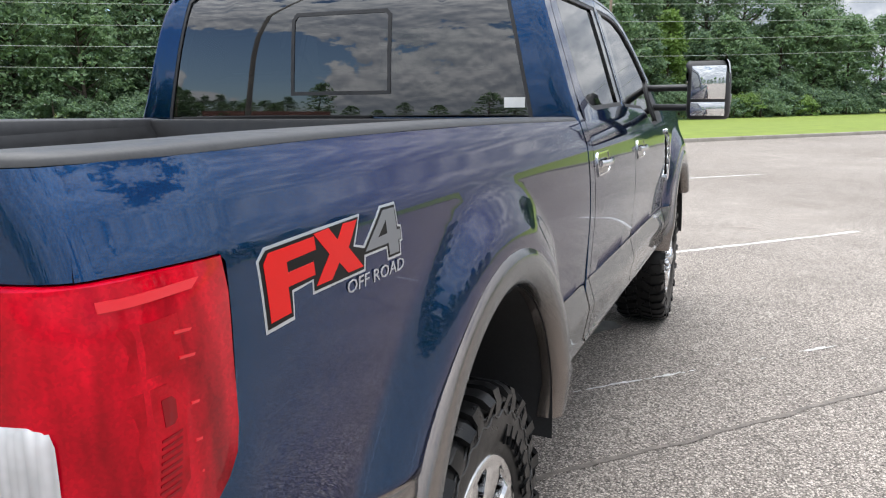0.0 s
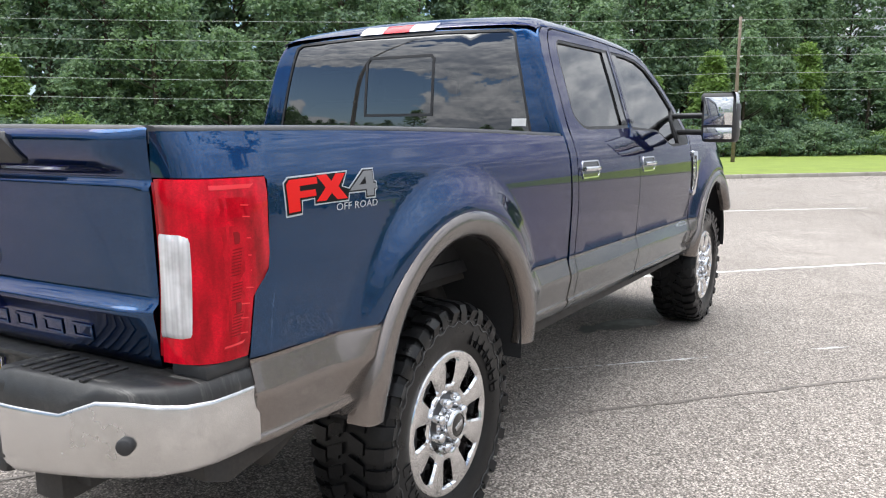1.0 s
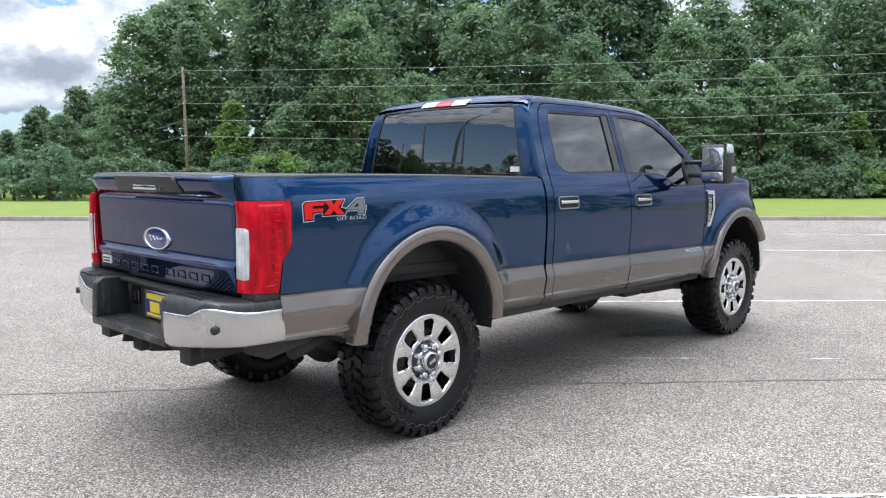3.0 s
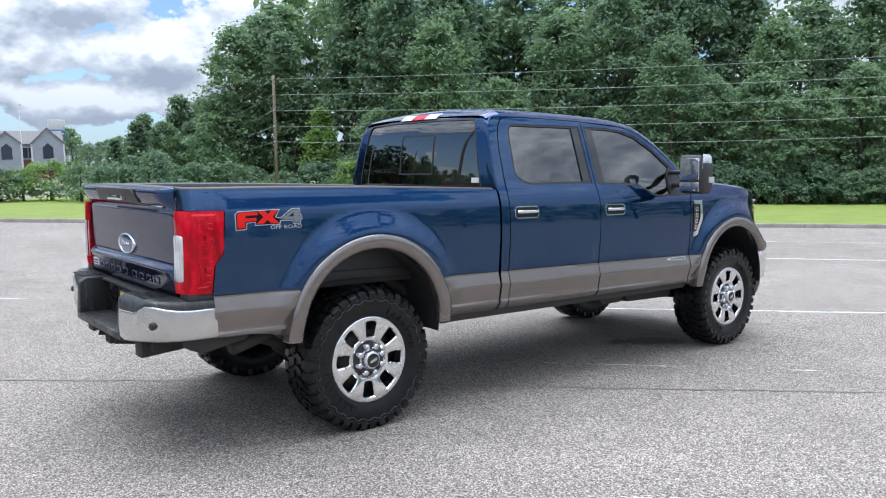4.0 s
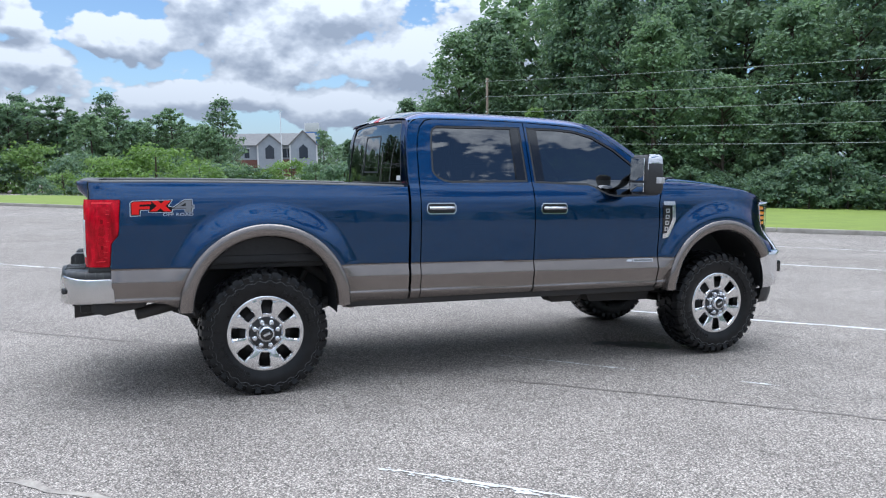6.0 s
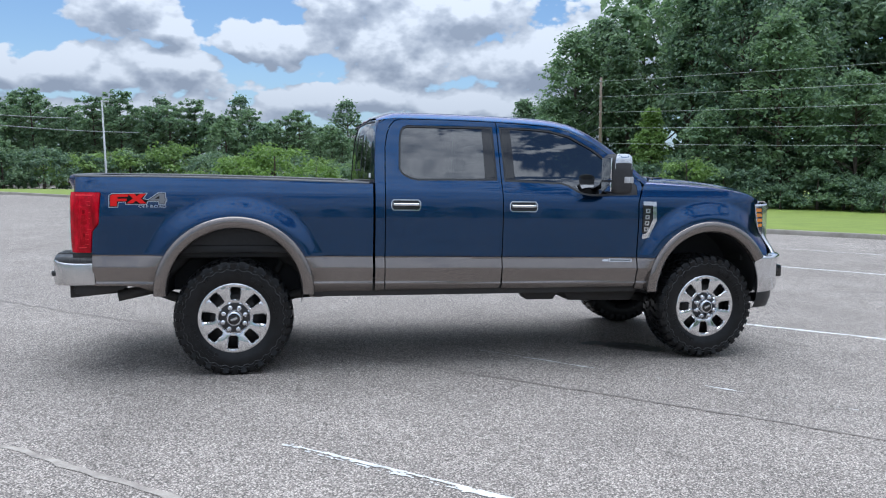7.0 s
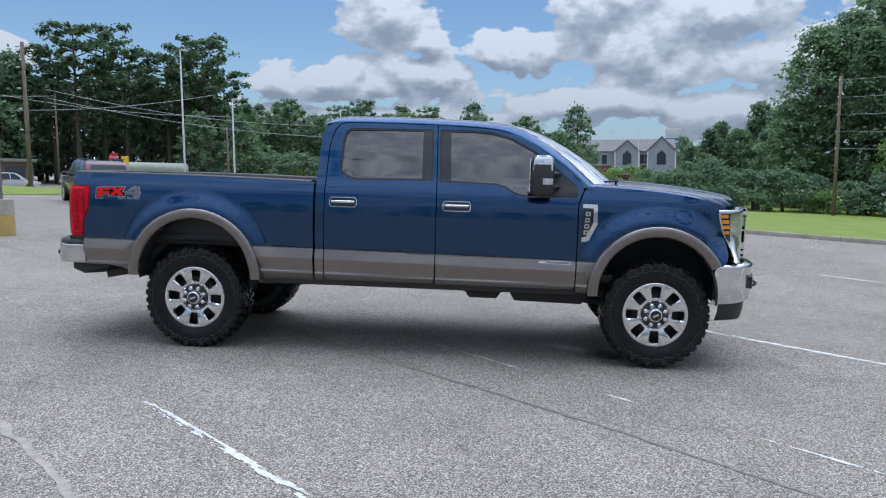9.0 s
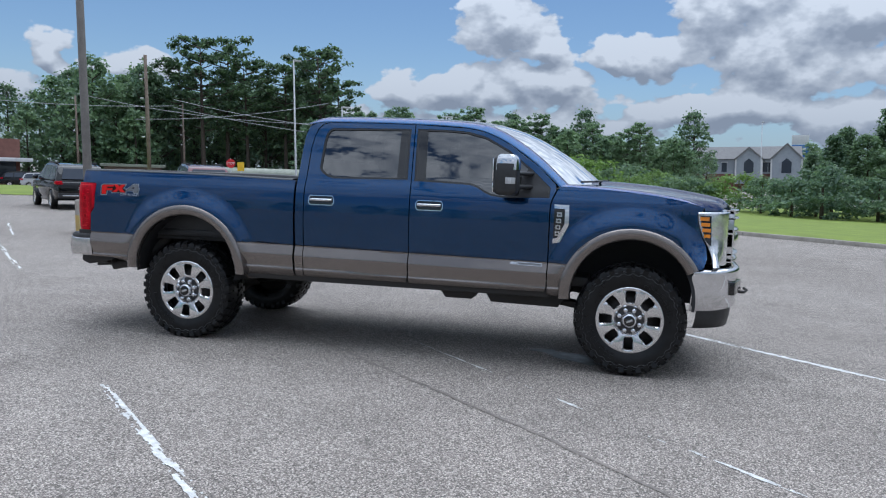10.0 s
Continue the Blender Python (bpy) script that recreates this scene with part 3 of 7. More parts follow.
def worn_strip(a, b, width, wear, seed, name, mt, label, step=0.02, lift=0.004):
    """A painted or tarred strip that has worn away in places."""
    a, b = Vector(a), Vector(b)
    t = (b - a).normalized()
    n = Vector((-t.y, t.x))
    count, across = int((b - a).length / step), 6
    bm = bmesh.new()
    cells = {}

    def vert(i, j):
        if (i, j) not in cells:
            wob = 0.008 * noise.noise(Vector((i * 0.35, j * 2.0, seed)))
            p = a + t * (i * step) + n * ((j / across - 0.5) * width + wob)
            cells[i, j] = bm.verts.new((p.x, p.y, lift))
        return cells[i, j]
    for i in range(count):
        for j in range(across):
            v = noise.fractal(Vector((i * step * 2.6, j * 0.33, seed)), 1.0, 2.0, 5) + 0.5 * noise.noise(Vector((i * 0.5, j * 1.1, seed + 9)))
            edge = 0.15 if j in (0, across - 1) else 0.0
            if v > wear + edge:
                bm.faces.new((vert(i, j), vert(i, j + 1), vert(i + 1, j + 1), vert(i + 1, j)))
    bmesh.ops.recalc_face_normals(bm, faces=bm.faces)
    for f in bm.faces:
        if f.normal.z < 0:
            f.normal_flip()
    return tagged(part(name, bm, mt), label, "road marking" if "line" in name else "joint", kind="structure")


for i, (a, b, wide, wear) in enumerate([((0.36, -2.66), (2.35, -4.48), 0.072, -0.06), ((4.55, 1.18), (8.6, -2.66), 0.075, -0.3), ((4.0, -2.30), (6.6, -4.8), 0.040, 0.14), ((2.15, -0.42), (4.0, -2.30), 0.040, 0.30), ((8.2, 6.55), (15.6, -1.6), 0.085, -0.35), ((11.6, 8.6), (18.5, 1.2), 0.085, -0.1), ((-7.7, 5.1), (-4.8, 2.35), 0.075, -0.1), ((-11.5, 9.5), (-9.0, 6.9), 0.075, -0.1), ((-3.2, 8.6), (-0.6, 6.1), 0.075, 0.0)]):
    worn_strip(a, b, wide, wear, 3.3 * i + 1, "parking_line", LINE_PAINT, "worn white parking line on the asphalt")


def cracks():
    """Sealed joints and cracks in the asphalt."""
    for k, (pts, w) in enumerate([([(-9.0, 8.2), (-4.5, 4.4), (-1.68, 1.84), (-0.5, 0.9), (0.5, 0.05), (1.1, -0.52), (2.0, -1.35), (2.8, -2.05), (3.6, -2.78), (4.25, -3.42), (6.5, -5.5)], 0.015), ([(6.0, 3.5), (9.5, 7.0), (12.5, 9.5)], 0.010), ([(-6.0, -2.2), (-3.5, 0.5), (-1.68, 1.84)], 0.007), ([(-1.5, -2.16), (0.0, -3.5), (1.6, -5.0), (2.6, -5.9)], 0.024)]):
        bm = bmesh.new()
        line = smooth_line(pts, 0.08)
        rows = []
        for i, (x, y) in enumerate(line):
            j = 0.03 * noise.noise(Vector((i * 0.35, k * 5, 1)))
            ww = w * (0.6 + 0.8 * abs(noise.noise(Vector((i * 0.8, k * 3, 7)))))
            rows.append([(x + j - ww, y + j - ww, 0.0035), (x + j + ww, y + j + ww, 0.0035)])
        grid(bm, rows, 0)
        for f in bm.faces:
            if f.normal.z < 0:
                f.normal_flip()
        tagged(part("asphalt_joint", bm, PALE_SEAM if k == 3 else TAR), "pale worn seam across the asphalt" if k == 3 else "dark sealed joint across the asphalt", "joint", kind="structure")
    for k, (x, y, rx, ry, rot) in enumerate([(3.62, -0.50, 0.34, 0.13, -35), (3.30, -0.30, 0.12, 0.07, 10)]):
        bm = bmesh.new()
        c, s = math.cos(radians(rot)), math.sin(radians(rot))
        ring = []
        for a in np.linspace(0, 2 * math.pi, 48, endpoint=False):
            r = 1 + 0.35 * noise.noise(Vector((math.cos(a) * 1.6, math.sin(a) * 1.6, k)))
            u, v = rx * r * math.cos(a), ry * r * math.sin(a)
            ring.append(bm.verts.new((x + c * u - s * v, y + s * u + c * v, 0.0048 + 0.0012 * k)))
        bm.faces.new(ring)
        tagged(part("damp_stain", bm, WET), "dark damp stain on the asphalt", "stain", kind="structure")


cracks()

# ---------------------------------------------------------------- the pickup truck
# x runs from tail to nose, the rear axle is at x = 0; the passenger side is -y
AXLE_F, WHEEL_Z, TYRE_R = 4.055, 0.447, 0.458
ARCH_R, ARCH_F = (0.03, 0.645), (4.05, 0.640)


def split_z(x):
    """Height of the seam between the blue body and the taupe lower band."""
    return 0.952 - 0.0106 * (x + 1.0)


UPPER = [(0.88, 1.000), (1.00, 1.006), (1.12, 1.0145), (1.18, 1.0165), (1.24, 1.0160), (1.32, 1.0120), (1.375, 1.0065), (1.405, 1.0025), (1.425, 0.998), (1.445, 0.991), (1.49, 0.976), (1.53, 0.957), (1.60, 0.934), (1.80, 0.872), (1.98, 0.812), (2.06, 0.782)]
LOWER = [(-0.36, 0.90), (-0.30, 0.945), (-0.258, 0.985), (-0.236, 1.000), (-0.226, 1.007), (-0.216, 1.0065), (-0.206, 1.001), (-0.15, 1.0115), (-0.104, 1.0205), (-0.095, 1.0215), (-0.085, 1.0195), (-0.008, 1.0), (0.0, 0.9975)]


def smoothstep(a, b, v):
    t = min(1.0, max(0.0, (v - a) / (b - a)))
    return t * t * (3 - 2 * t)


def half_width(x, z):
    """Half the body's width: the section of the side, with the bulges over the wheels."""
    d = z - split_z(x)
    s = spline(UPPER, z) if d > 0 else spline(LOWER, d)
    for cx, cz, k in ((*ARCH_R, 1.0), (*ARCH_F, 1.0)):
        r = math.hypot(x - cx, z - cz)
        fade = 1.0 if d > -0.02 else max(0.0, 1.0 + (d + 0.02) / 0.2)
        s += 0.046 * k * (1 - smoothstep(0.60, 0.765, r)) * max(0.12, fade)
    if x > 4.2:                                   # the fender narrows to the nose
        s -= 0.16 * ((x - 4.2) / 0.45) ** 2 * smoothstep(0.9, 1.15, z)
    if x < -0.9:
        s -= 0.045 * ((-0.9 - x) / 0.22) ** 2
    return s


truck = empty("pickup_truck", label="dark blue crew-cab pickup truck with taupe trim on mud tyres", category="truck")
RAIL = [(-1.06, 1.527), (-0.57, 1.530), (0.157, 1.524), (1.093, 1.505)]


def bed_side(side, name):
    bm = bmesh.new()
    cx, cz = ARCH_R
    za, zb = split_z(-0.45), split_z(0.5)
    aa, ab = 180 - math.degrees(math.asin((za - cz) / 0.55)), math.degrees(math.asin((zb - cz) / 0.55))
    upper = [(-1.108, 1.416), (-0.937, 1.416), (-0.929, 1.406), (-0.938, 1.296), (-0.946, 1.18), (-0.990, 1.124), (-1.002, 0.966), (-1.000, split_z(-0.98))]
    upper += [(-0.8, split_z(-0.8))] + arc(cx, cz, 0.55, aa, ab, 30) + [(0.8, split_z(0.8)), (1.093, split_z(1.093))] + RAIL[::-1] + [(-1.090, 1.512)]
    skin(bm, upper, half_width, side, 0.022)
    low_r = [(-1.000, split_z(-1.0) - 0.003)] + [(p[0], p[1]) for p in arc(cx, cz, 0.55, aa, 178, 10)] + [(-0.60, 0.668), (-0.66, 0.700), (-0.78, 0.716), (-1.000, 0.718)]
    skin(bm, low_r, half_width, side, 0.014, mi=1)
    low_f = arc(cx, cz, 0.55, 1, ab, 10) + [(0.8, split_z(0.8) - 0.003), (1.093, split_z(1.093) - 0.003), (1.094, 0.64), (0.85, 0.615), (0.66, 0.59), (0.60, 0.60)]
    skin(bm, low_f, half_width, side, 0.014, mi=1)
    # the corner above the lamp wraps round to the tailgate
    rows = []
    for k in range(9):
        a = radians(90 * k / 8)
        rows.append([(-1.085 - 0.055 * math.sin(a), side * (half_width(-1.085, z) - 0.10 + 0.10 * math.cos(a) - (half_width(-1.085, z) - 0.10 - 0.824) * (k / 8) ** 3), z) for z in (1.416, 1.45, 1.48, 1.505, 1.526)])
    rows.insert(0, [(-1.06, side * half_width(-1.06, z), z) for z in (1.416, 1.45, 1.48, 1.505, 1.527)])
    grid(bm, rows, 0, flip=side > 0)
    return part(name, bm, [BLUE, TAUPE], truck, "metallic blue bed side with taupe lower band")


def flare(side, centre, a0, a1, name, legs=True):
    """The taupe lip round a wheel opening."""
    bm = bmesh.new()
    cx, cz = centre
    ro = 0.603 if centre is ARCH_R else 0.583
    prof = [(ro + 0.004, 0.985), (ro, 1.050), (ro - 0.006, 1.064), (ro - 0.028, 1.074), (ro - 0.062, 1.074), (ro - 0.086, 1.064), (ro - 0.097, 1.044), (ro - 0.100, 1.012), (ro - 0.098, 1.000)]
    rows = []
    n = 44
    for k in range(n + 1):
        a = radians(a0 + (a1 - a0) * k / n)
        low = max(0.0, 0.22 - math.sin(a)) * 0.09
        rows.append([(cx + r * math.cos(a), side * (s - low), cz + r * math.sin(a)) for r, s in prof])
    if legs:
        for end in (0, -1):
            if abs(math.sin(radians((a0, a1)[end]))) < 0.2:
                extra = [(x, y, z - 0.008) for x, y, z in rows[end]]
                rows = [extra] + rows if end == 0 else rows + [extra]
    grid(bm, rows, 0, flip=side > 0)
    return part(name, bm, TAUPE, truck, "taupe painted wheel arch flare", 60)


def wheel_well(side, centre, name):
    bm = bmesh.new()
    cx, cz = centre
    rows = [[(cx + r * math.cos(radians(a)), side * s, cz + r * math.sin(radians(a))) for s, r in ((1.030, 0.503 if centre is ARCH_R else 0.483), (1.0, 0.510), (0.8, 0.525), (0.60, 0.525), (0.52, 0.50))] for a in range(-8, 190, 6)]
    grid(bm, rows, 0)
    wall = [(cx + 0.5 * math.cos(radians(a)), side * 0.52, cz + 0.5 * math.sin(radians(a))) for a in range(-8, 190, 6)]
    bm.faces.new([bm.verts.new(p) for p in wall])
    part(name, bm, LINER, truck, "black plastic wheel well liner")


for sd in (-1, 1):
    bed_side(sd, "bed_side")
    flare(sd, ARCH_R, 0, 180, "wheel_arch_flare")
    flare(sd, ARCH_F, 28, 182, "wheel_arch_flare")
    wheel_well(sd, ARCH_R, "wheel_well")
    wheel_well(sd, ARCH_F, "wheel_well")


def bed_box():
    bm = bmesh.new()
    for sd in (-1, 1):                                  # inner walls with stake ribs
        rows = [[(x, sd * s, z) for s, z in ((0.80, 1.0), (0.80, 1.25), (0.795, 1.45), (0.83, 1.50))] for x in np.linspace(-1.12, 1.05, 20)]
        grid(bm, rows, 0, flip=sd > 0)
    box(bm, -1.12, 1.06, -0.81, 0.81, 0.94, 1.0, 0.01)
    box(bm, 1.0, 1.06, -0.84, 0.84, 0.98, 1.515, 0.015)
    part("bed_liner", bm, PLASTIC, truck, "black bed liner")
    for sd in (-1, 1):
        bm = bmesh.new()
        rows = []
        for x in [-1.1385, -1.136, -1.130, -1.120, -1.105, -1.085] + list(np.linspace(-1.06, 1.065, 22)):
            z = spline(RAIL, max(x, -1.06))
            s = half_width(max(x, -1.085), z) + 0.001
            if x < -1.085:                               # round the corner to the tailgate
                a = math.asin(min(1.0, (-1.085 - x) / 0.055))
                s += -0.10 + 0.10 * math.cos(a)
            rows.append([(x, sd * max(s - d, 0.80), z + h) for d, h in ((0.0, 0.000), (0.002, 0.006), (0.009, 0.011), (0.03, 0.014), (0.09, 0.014), (0.13, 0.012), (0.145, 0.004), (0.145, -0.05))])
        grid(bm, rows, 0, flip=sd > 0)
        bm.faces.new([bm.verts.new(p) for p in rows[0]])
        part("rail_cap", bm, RAIL_PLASTIC, truck, "grained black plastic bed rail cap")


bed_box()


def tail_lamp(side):
    def front_x(z):
        return spline([(0.962, -1.007), (1.09, -0.999), (1.124, -0.994), (1.18, -0.951), (1.30, -0.943), (1.40, -0.934)], z)
    zs = [0.966, 0.972, 1.0, 1.03, 1.06, 1.09, 1.115, 1.135, 1.16, 1.185, 1.22, 1.26, 1.30, 1.34, 1.375, 1.405, 1.4135]
    plan = [(-1.02, 0.0), (-1.07, -0.002), (-1.105, -0.012), (-1.135, -0.036), (-1.150, -0.070), (-1.157, -0.10), (-1.160, -0.135), (-1.155, -0.140), (-1.10, -0.14)]

    def rim(z):
        fx = front_x(z)
        puff = 0.006 if 0.98 < z < 1.395 else 0.002
        pts = [(fx, side * (half_width(fx, z) - 0.03), z), (fx - 0.0005, side * (half_width(fx, z) + puff - 0.003), z), (fx - 0.004, side * (half_width(fx, z) + puff), z)]
        s0 = half_width(-1.0, z) + puff
        return pts + [(x - puff, side * (s0 + d), z) for x, d in plan]
    bm = bmesh.new()
    grid(bm, [rim(z) for z in zs], 0, flip=side < 0)
    for z, fl in ((zs[0], side > 0), (zs[-1], side < 0)):
        f = bm.faces.new([bm.verts.new(p) for p in rim(z)])
        if fl:
            f.normal_flip()
    lamp = part("tail_lamp", bm, RED_LENS, truck, "red tail lamp with clear reversing lens", 50)
    # housing behind the lens
    bm = bmesh.new()
    rows = [[(min(x + 0.02, -0.95), y - side * 0.035, z) for x, y, z in rim(z)[2:-2]] for z in zs[1:-1]]
    grid(bm, rows, 0, flip=side < 0)
    part("reflector", bm, RED_DEEP, lamp)
    # reversing lens on the inner edge
    bm = bmesh.new()
    rows = []
    for z in (1.030, 1.034, 1.045, 1.08, 1.13, 1.18, 1.23, 1.265, 1.279, 1.284):
        e = 0.004 if 1.04 < z < 1.275 else 0.0025 if 1.032 < z < 1.282 else -0.001
        s0 = half_width(-1.0, z) + 0.006
        w = -0.050 if 1.04 < z < 1.275 else -0.058
        rows.append([(-1.1475 - e, side * (s0 + w), z), (-1.1575 - e, side * (s0 - 0.075), z), (-1.1635 - e, side * (s0 - 0.10), z), (-1.167 - e, side * (s0 - 0.136), z), (-1.150, side * (s0 - 0.141), z)])
    grid(bm, rows, 0, flip=side < 0)
    part("reversing_lens", bm, CLEAR_LENS, lamp, "clear ribbed reversing lens")
    # moulded ribs on the side
    for z, wide in ((1.345, 0.075), (1.317, 0.070), (1.264, 0.058), (1.221, 0.056), (1.183, 0.044), (1.142, 0.030), (1.104, 0.027), (1.068, 0.026), (1.030, 0.024)):
        bm = bmesh.new()
        x0 = front_x(z) - 0.016
        s = half_width(-1.0, z) + 0.0065
        m = Matrix.Translation((x0 - wide / 2, side * s, z)) @ Matrix.Rotation(radians(6), 4, "Y")
        box(bm, -wide / 2, wide / 2, -0.0014, 0.0014, -0.0017, 0.0017, 0.0005, 0, m)
        part("rib", bm, RED_RIB, lamp)

    def on_lens(lift):
        return lambda x, z: spline([(-1.135, half_width(-1.0, z) - 0.036), (-1.105, half_width(-1.0, z) - 0.012), (-1.07, half_width(-1.0, z) - 0.002), (-1.02, half_width(-1.0, z))], x) + 0.0060 + lift
    # darker bulb chambers with fluted reflectors behind the lens
    for xa, xb, za, zb, mt, lift in ((-1.112, -1.028, 1.165, 1.300, RED_INNER, 0.0006), (-1.112, -1.030, 1.010, 1.152, RED_INNER, 0.0006), (-1.112, -0.972, 1.312, 1.368, RED_INNER, 0.0006), (-1.060, -1.040, 1.255, 1.285, RED_DEEP, 0.0012), (-1.060, -1.042, 1.085, 1.112, RED_DEEP, 0.0012)):
        bm = bmesh.new()
        c = min(xb - xa, zb - za) * 0.25
        skin(bm, [(xa + c * 0.4, za), (xb - c, za), (xb, za + c), (xb, zb - c), (xb - c, zb), (xa, zb)], on_lens(lift), side, 0.02, depth=0.001)
        part("bulb_chamber", bm, mt, lamp)
    for z0, count in ((1.178, 9), (1.118, 6), (1.026, 8)):
        for k in range(count):
            bm = bmesh.new()
            z, sh = z0 + k * 0.0078, 0.0012 * k
            skin(bm, [(-1.074 + sh, z), (-1.044 + sh, z + 0.002), (-1.044 + sh, z + 0.0048), (-1.074 + sh, z + 0.0028)], on_lens(0.0014), side, 0.03, depth=0.001)
            part("flute", bm, RED_DEEP, lamp)
    # bright edge along the top and the corner, where the lens is thick
    for pts in ([(-1.110, 1.388), (-0.950, 1.388), (-0.946, 1.398), (-1.110, 1.399)], [(-1.09, 1.000), (-1.035, 1.004), (-1.028, 1.012), (-1.034, 1.010), (-1.09, 1.005)]):
        bm = bmesh.new()
        skin(bm, pts, on_lens(0.0012), side, 0.02, depth=0.001)
        part("lens_edge", bm, RED_RIB, lamp)
    # grey gasket foot below
    bm = bmesh.new()
    box(bm, -1.14, -0.985, min(side * 0.86, side * 0.985), max(side * 0.86, side * 0.985), 0.925, 0.966, 0.012)
    part("gasket", bm, PLASTIC, lamp)


for sd in (-1, 1):
    tail_lamp(sd)


def tailgate():
    sect = [(-1.10, 0.93), (-1.135, 0.935), (-1.142, 0.96), (-1.150, 1.03), (-1.172, 1.065), (-1.178, 1.078), (-1.172, 1.086), (-1.140, 1.100), (-1.137, 1.12), (-1.142, 1.25), (-1.146, 1.372), (-1.1505, 1.388), (-1.1495, 1.399), (-1.1385, 1.407), (-1.1395, 1.414), (-1.158, 1.430), (-1.192, 1.465), (-1.205, 1.495), (-1.208, 1.52), (-1.198, 1.536), (-1.17, 1.543), (-1.09, 1.541), (-1.085, 1.40)]
    bm = bmesh.new()
    w = 0.818
    rows = []
    for y in [-w, -w + 0.012, -w + 0.03, -w + 0.055, -w + 0.09, -w + 0.14] + list(np.linspace(-0.6, 0.6, 25)) + [w - 0.14, w - 0.09, w - 0.055, w - 0.03, w - 0.012, w]:
        bow = -0.008 * (1 - (y / w) ** 2)
        edge = 0.006 if abs(y) > w - 0.001 else 0.0
        # ledge and spoiler die out towards the sides
        tip = smoothstep(0.0, 0.10, w - abs(y))
        lip = smoothstep(-0.02, 0.09, w - abs(y))
        rows.append([((-1.150 + (x + 1.150) * (0.25 + 0.75 * tip) if 1.05 < z < 1.095 else -1.140 + (x + 1.140) * (0.04 + 0.96 * lip) if x < -1.1401 and z > 1.39 else x) + bow + edge, y, z + (0 if z < 1.5 else -0.007 * (y / w) ** 2)) for x, z in sect])
    grid(bm, rows, 0, flip=True)
    for r in (rows[0], rows[-1]):
        bm.faces.new([bm.verts.new(p) for p in r])
    gate = part("tailgate", bm, BLUE, truck, "metallic blue tailgate with a spoiler lip", 32)
    # black strip along its top
    bm = bmesh.new()
    rows = []
    for y in [-w + 0.003, -w + 0.012, -w + 0.03, -w + 0.055, -w + 0.09, -w + 0.14] + list(np.linspace(-0.6, 0.6, 25)) + [w - 0.14, w - 0.09, w - 0.055, w - 0.03, w - 0.012, w - 0.003]:
        lip = smoothstep(-0.02, 0.09, w - abs(y))
        out, zt = -1.140 - 0.062 * (0.04 + 0.96 * lip) - 0.008 * (1 - (y / w) ** 2), 1.541 - 0.007 * (y / w) ** 2
        rows.append([(out + 0.006, y, zt - 0.008), (out + 0.010, y, zt + 0.002), (out + 0.024, y, zt + 0.007), (-1.095, y, zt + 0.007), (-1.088, y, zt - 0.004)])
    grid(bm, rows, 0, flip=True)
    part("top_cap", bm, RAIL_PLASTIC, gate, "grained black plastic strip")
    bm = bmesh.new()
    out = [(-0.40, 1.452), (-0.38, 1.443), (0.38, 1.443), (0.40, 1.452), (0.345, 1.528), (-0.345, 1.528)]
    prism(bm, out, "x", -1.238, -1.13, 0.006)
    for v in bm.verts:                                   # follows the slope of the lip
        v.co.x += 0.045 * (1.53 - v.co.z) / 0.09 - 0.002
    panel = part("handle_panel", bm, PLASTIC, gate, "black plastic handle panel")
    bm = bmesh.new()
    box(bm, -1.222, -1.185, -0.14, 0.14, 1.452, 1.481, 0.008)
    part("handle", bm, CHROME, panel, "bright chrome tailgate handle")
    bm = bmesh.new()
    rod(bm, (-1.212, -0.18, 1.466), (-1.175, -0.18, 1.466), 0.012)
    part("lock", bm, GLOSS_BLACK, panel)
    # oval emblem: bright rim, dark blue field, plain shape
    bm = bmesh.new()
    m = Matrix.Translation((-1.146, 0.0, 1.178)) @ Matrix.Rotation(radians(-90), 4, "Y") @ Matrix.Diagonal((0.44, 1.05, 1.0, 1))
    lathe(bm, [(0.150, -0.004), (0.150, 0.008), (0.142, 0.016), (0.130, 0.016), (0.124, 0.010)], m, 40)
    emblem = part("emblem", bm, CHROME, gate, "oval emblem with a bright rim")
    bm = bmesh.new()
    lathe(bm, [(0.125, 0.010), (0.10, 0.0125), (0.0, 0.014)], m, 40)
    part("emblem_field", bm, EMBLEM_BLUE, emblem)
    bm = bmesh.new()
    tube(bm, [(-1.1615, 0.078 - 0.0078 * k, 1.178 + (0.020 - 0.0008 * k) * math.sin(k * 1.15)) for k in range(21)], 0.0035, 6)
    part("emblem_mark", bm, LETTER, emblem)
    # pressed marks across the lower gate, each a frame of thin strokes
    for k in range(9):
        y = 0.54 - k * 0.128 - (0.05 if k > 4 else 0)
        bm = bmesh.new()
        x = -1.1478 - 0.008 * (1 - (y / w) ** 2)
        m = Matrix.Translation((x, y, 1.000)) @ Matrix.Rotation(radians(-6.5), 4, "Y")
        for ya, yb, za, zb in ((-0.043, 0.043, 0.013, 0.021), (-0.043, 0.043, -0.021, -0.013), (0.034, 0.043, -0.013, 0.013), (-0.043, -0.034, -0.013, 0.013)):
            box(bm, -0.0020, 0.004, ya, yb, za, zb, 0.0008, 0, m)
        part("raised_mark", bm, BLUE, gate)
    bm = bmesh.new()
    box(bm, -1.160, -1.145, 0.62, 0.745, 0.985, 1.032, 0.002)
    plate = part("dealer_badge", bm, WHITE_PLASTIC, gate, "small white dealer badge")
    for k in range(2):
        bm = bmesh.new()
        box(bm, -1.1615, -1.159, 0.635, 0.73, 0.994 + k * 0.018, 1.004 + k * 0.018)
        part("print_bar", bm, BLACK_VINYL, plate)


tailgate()


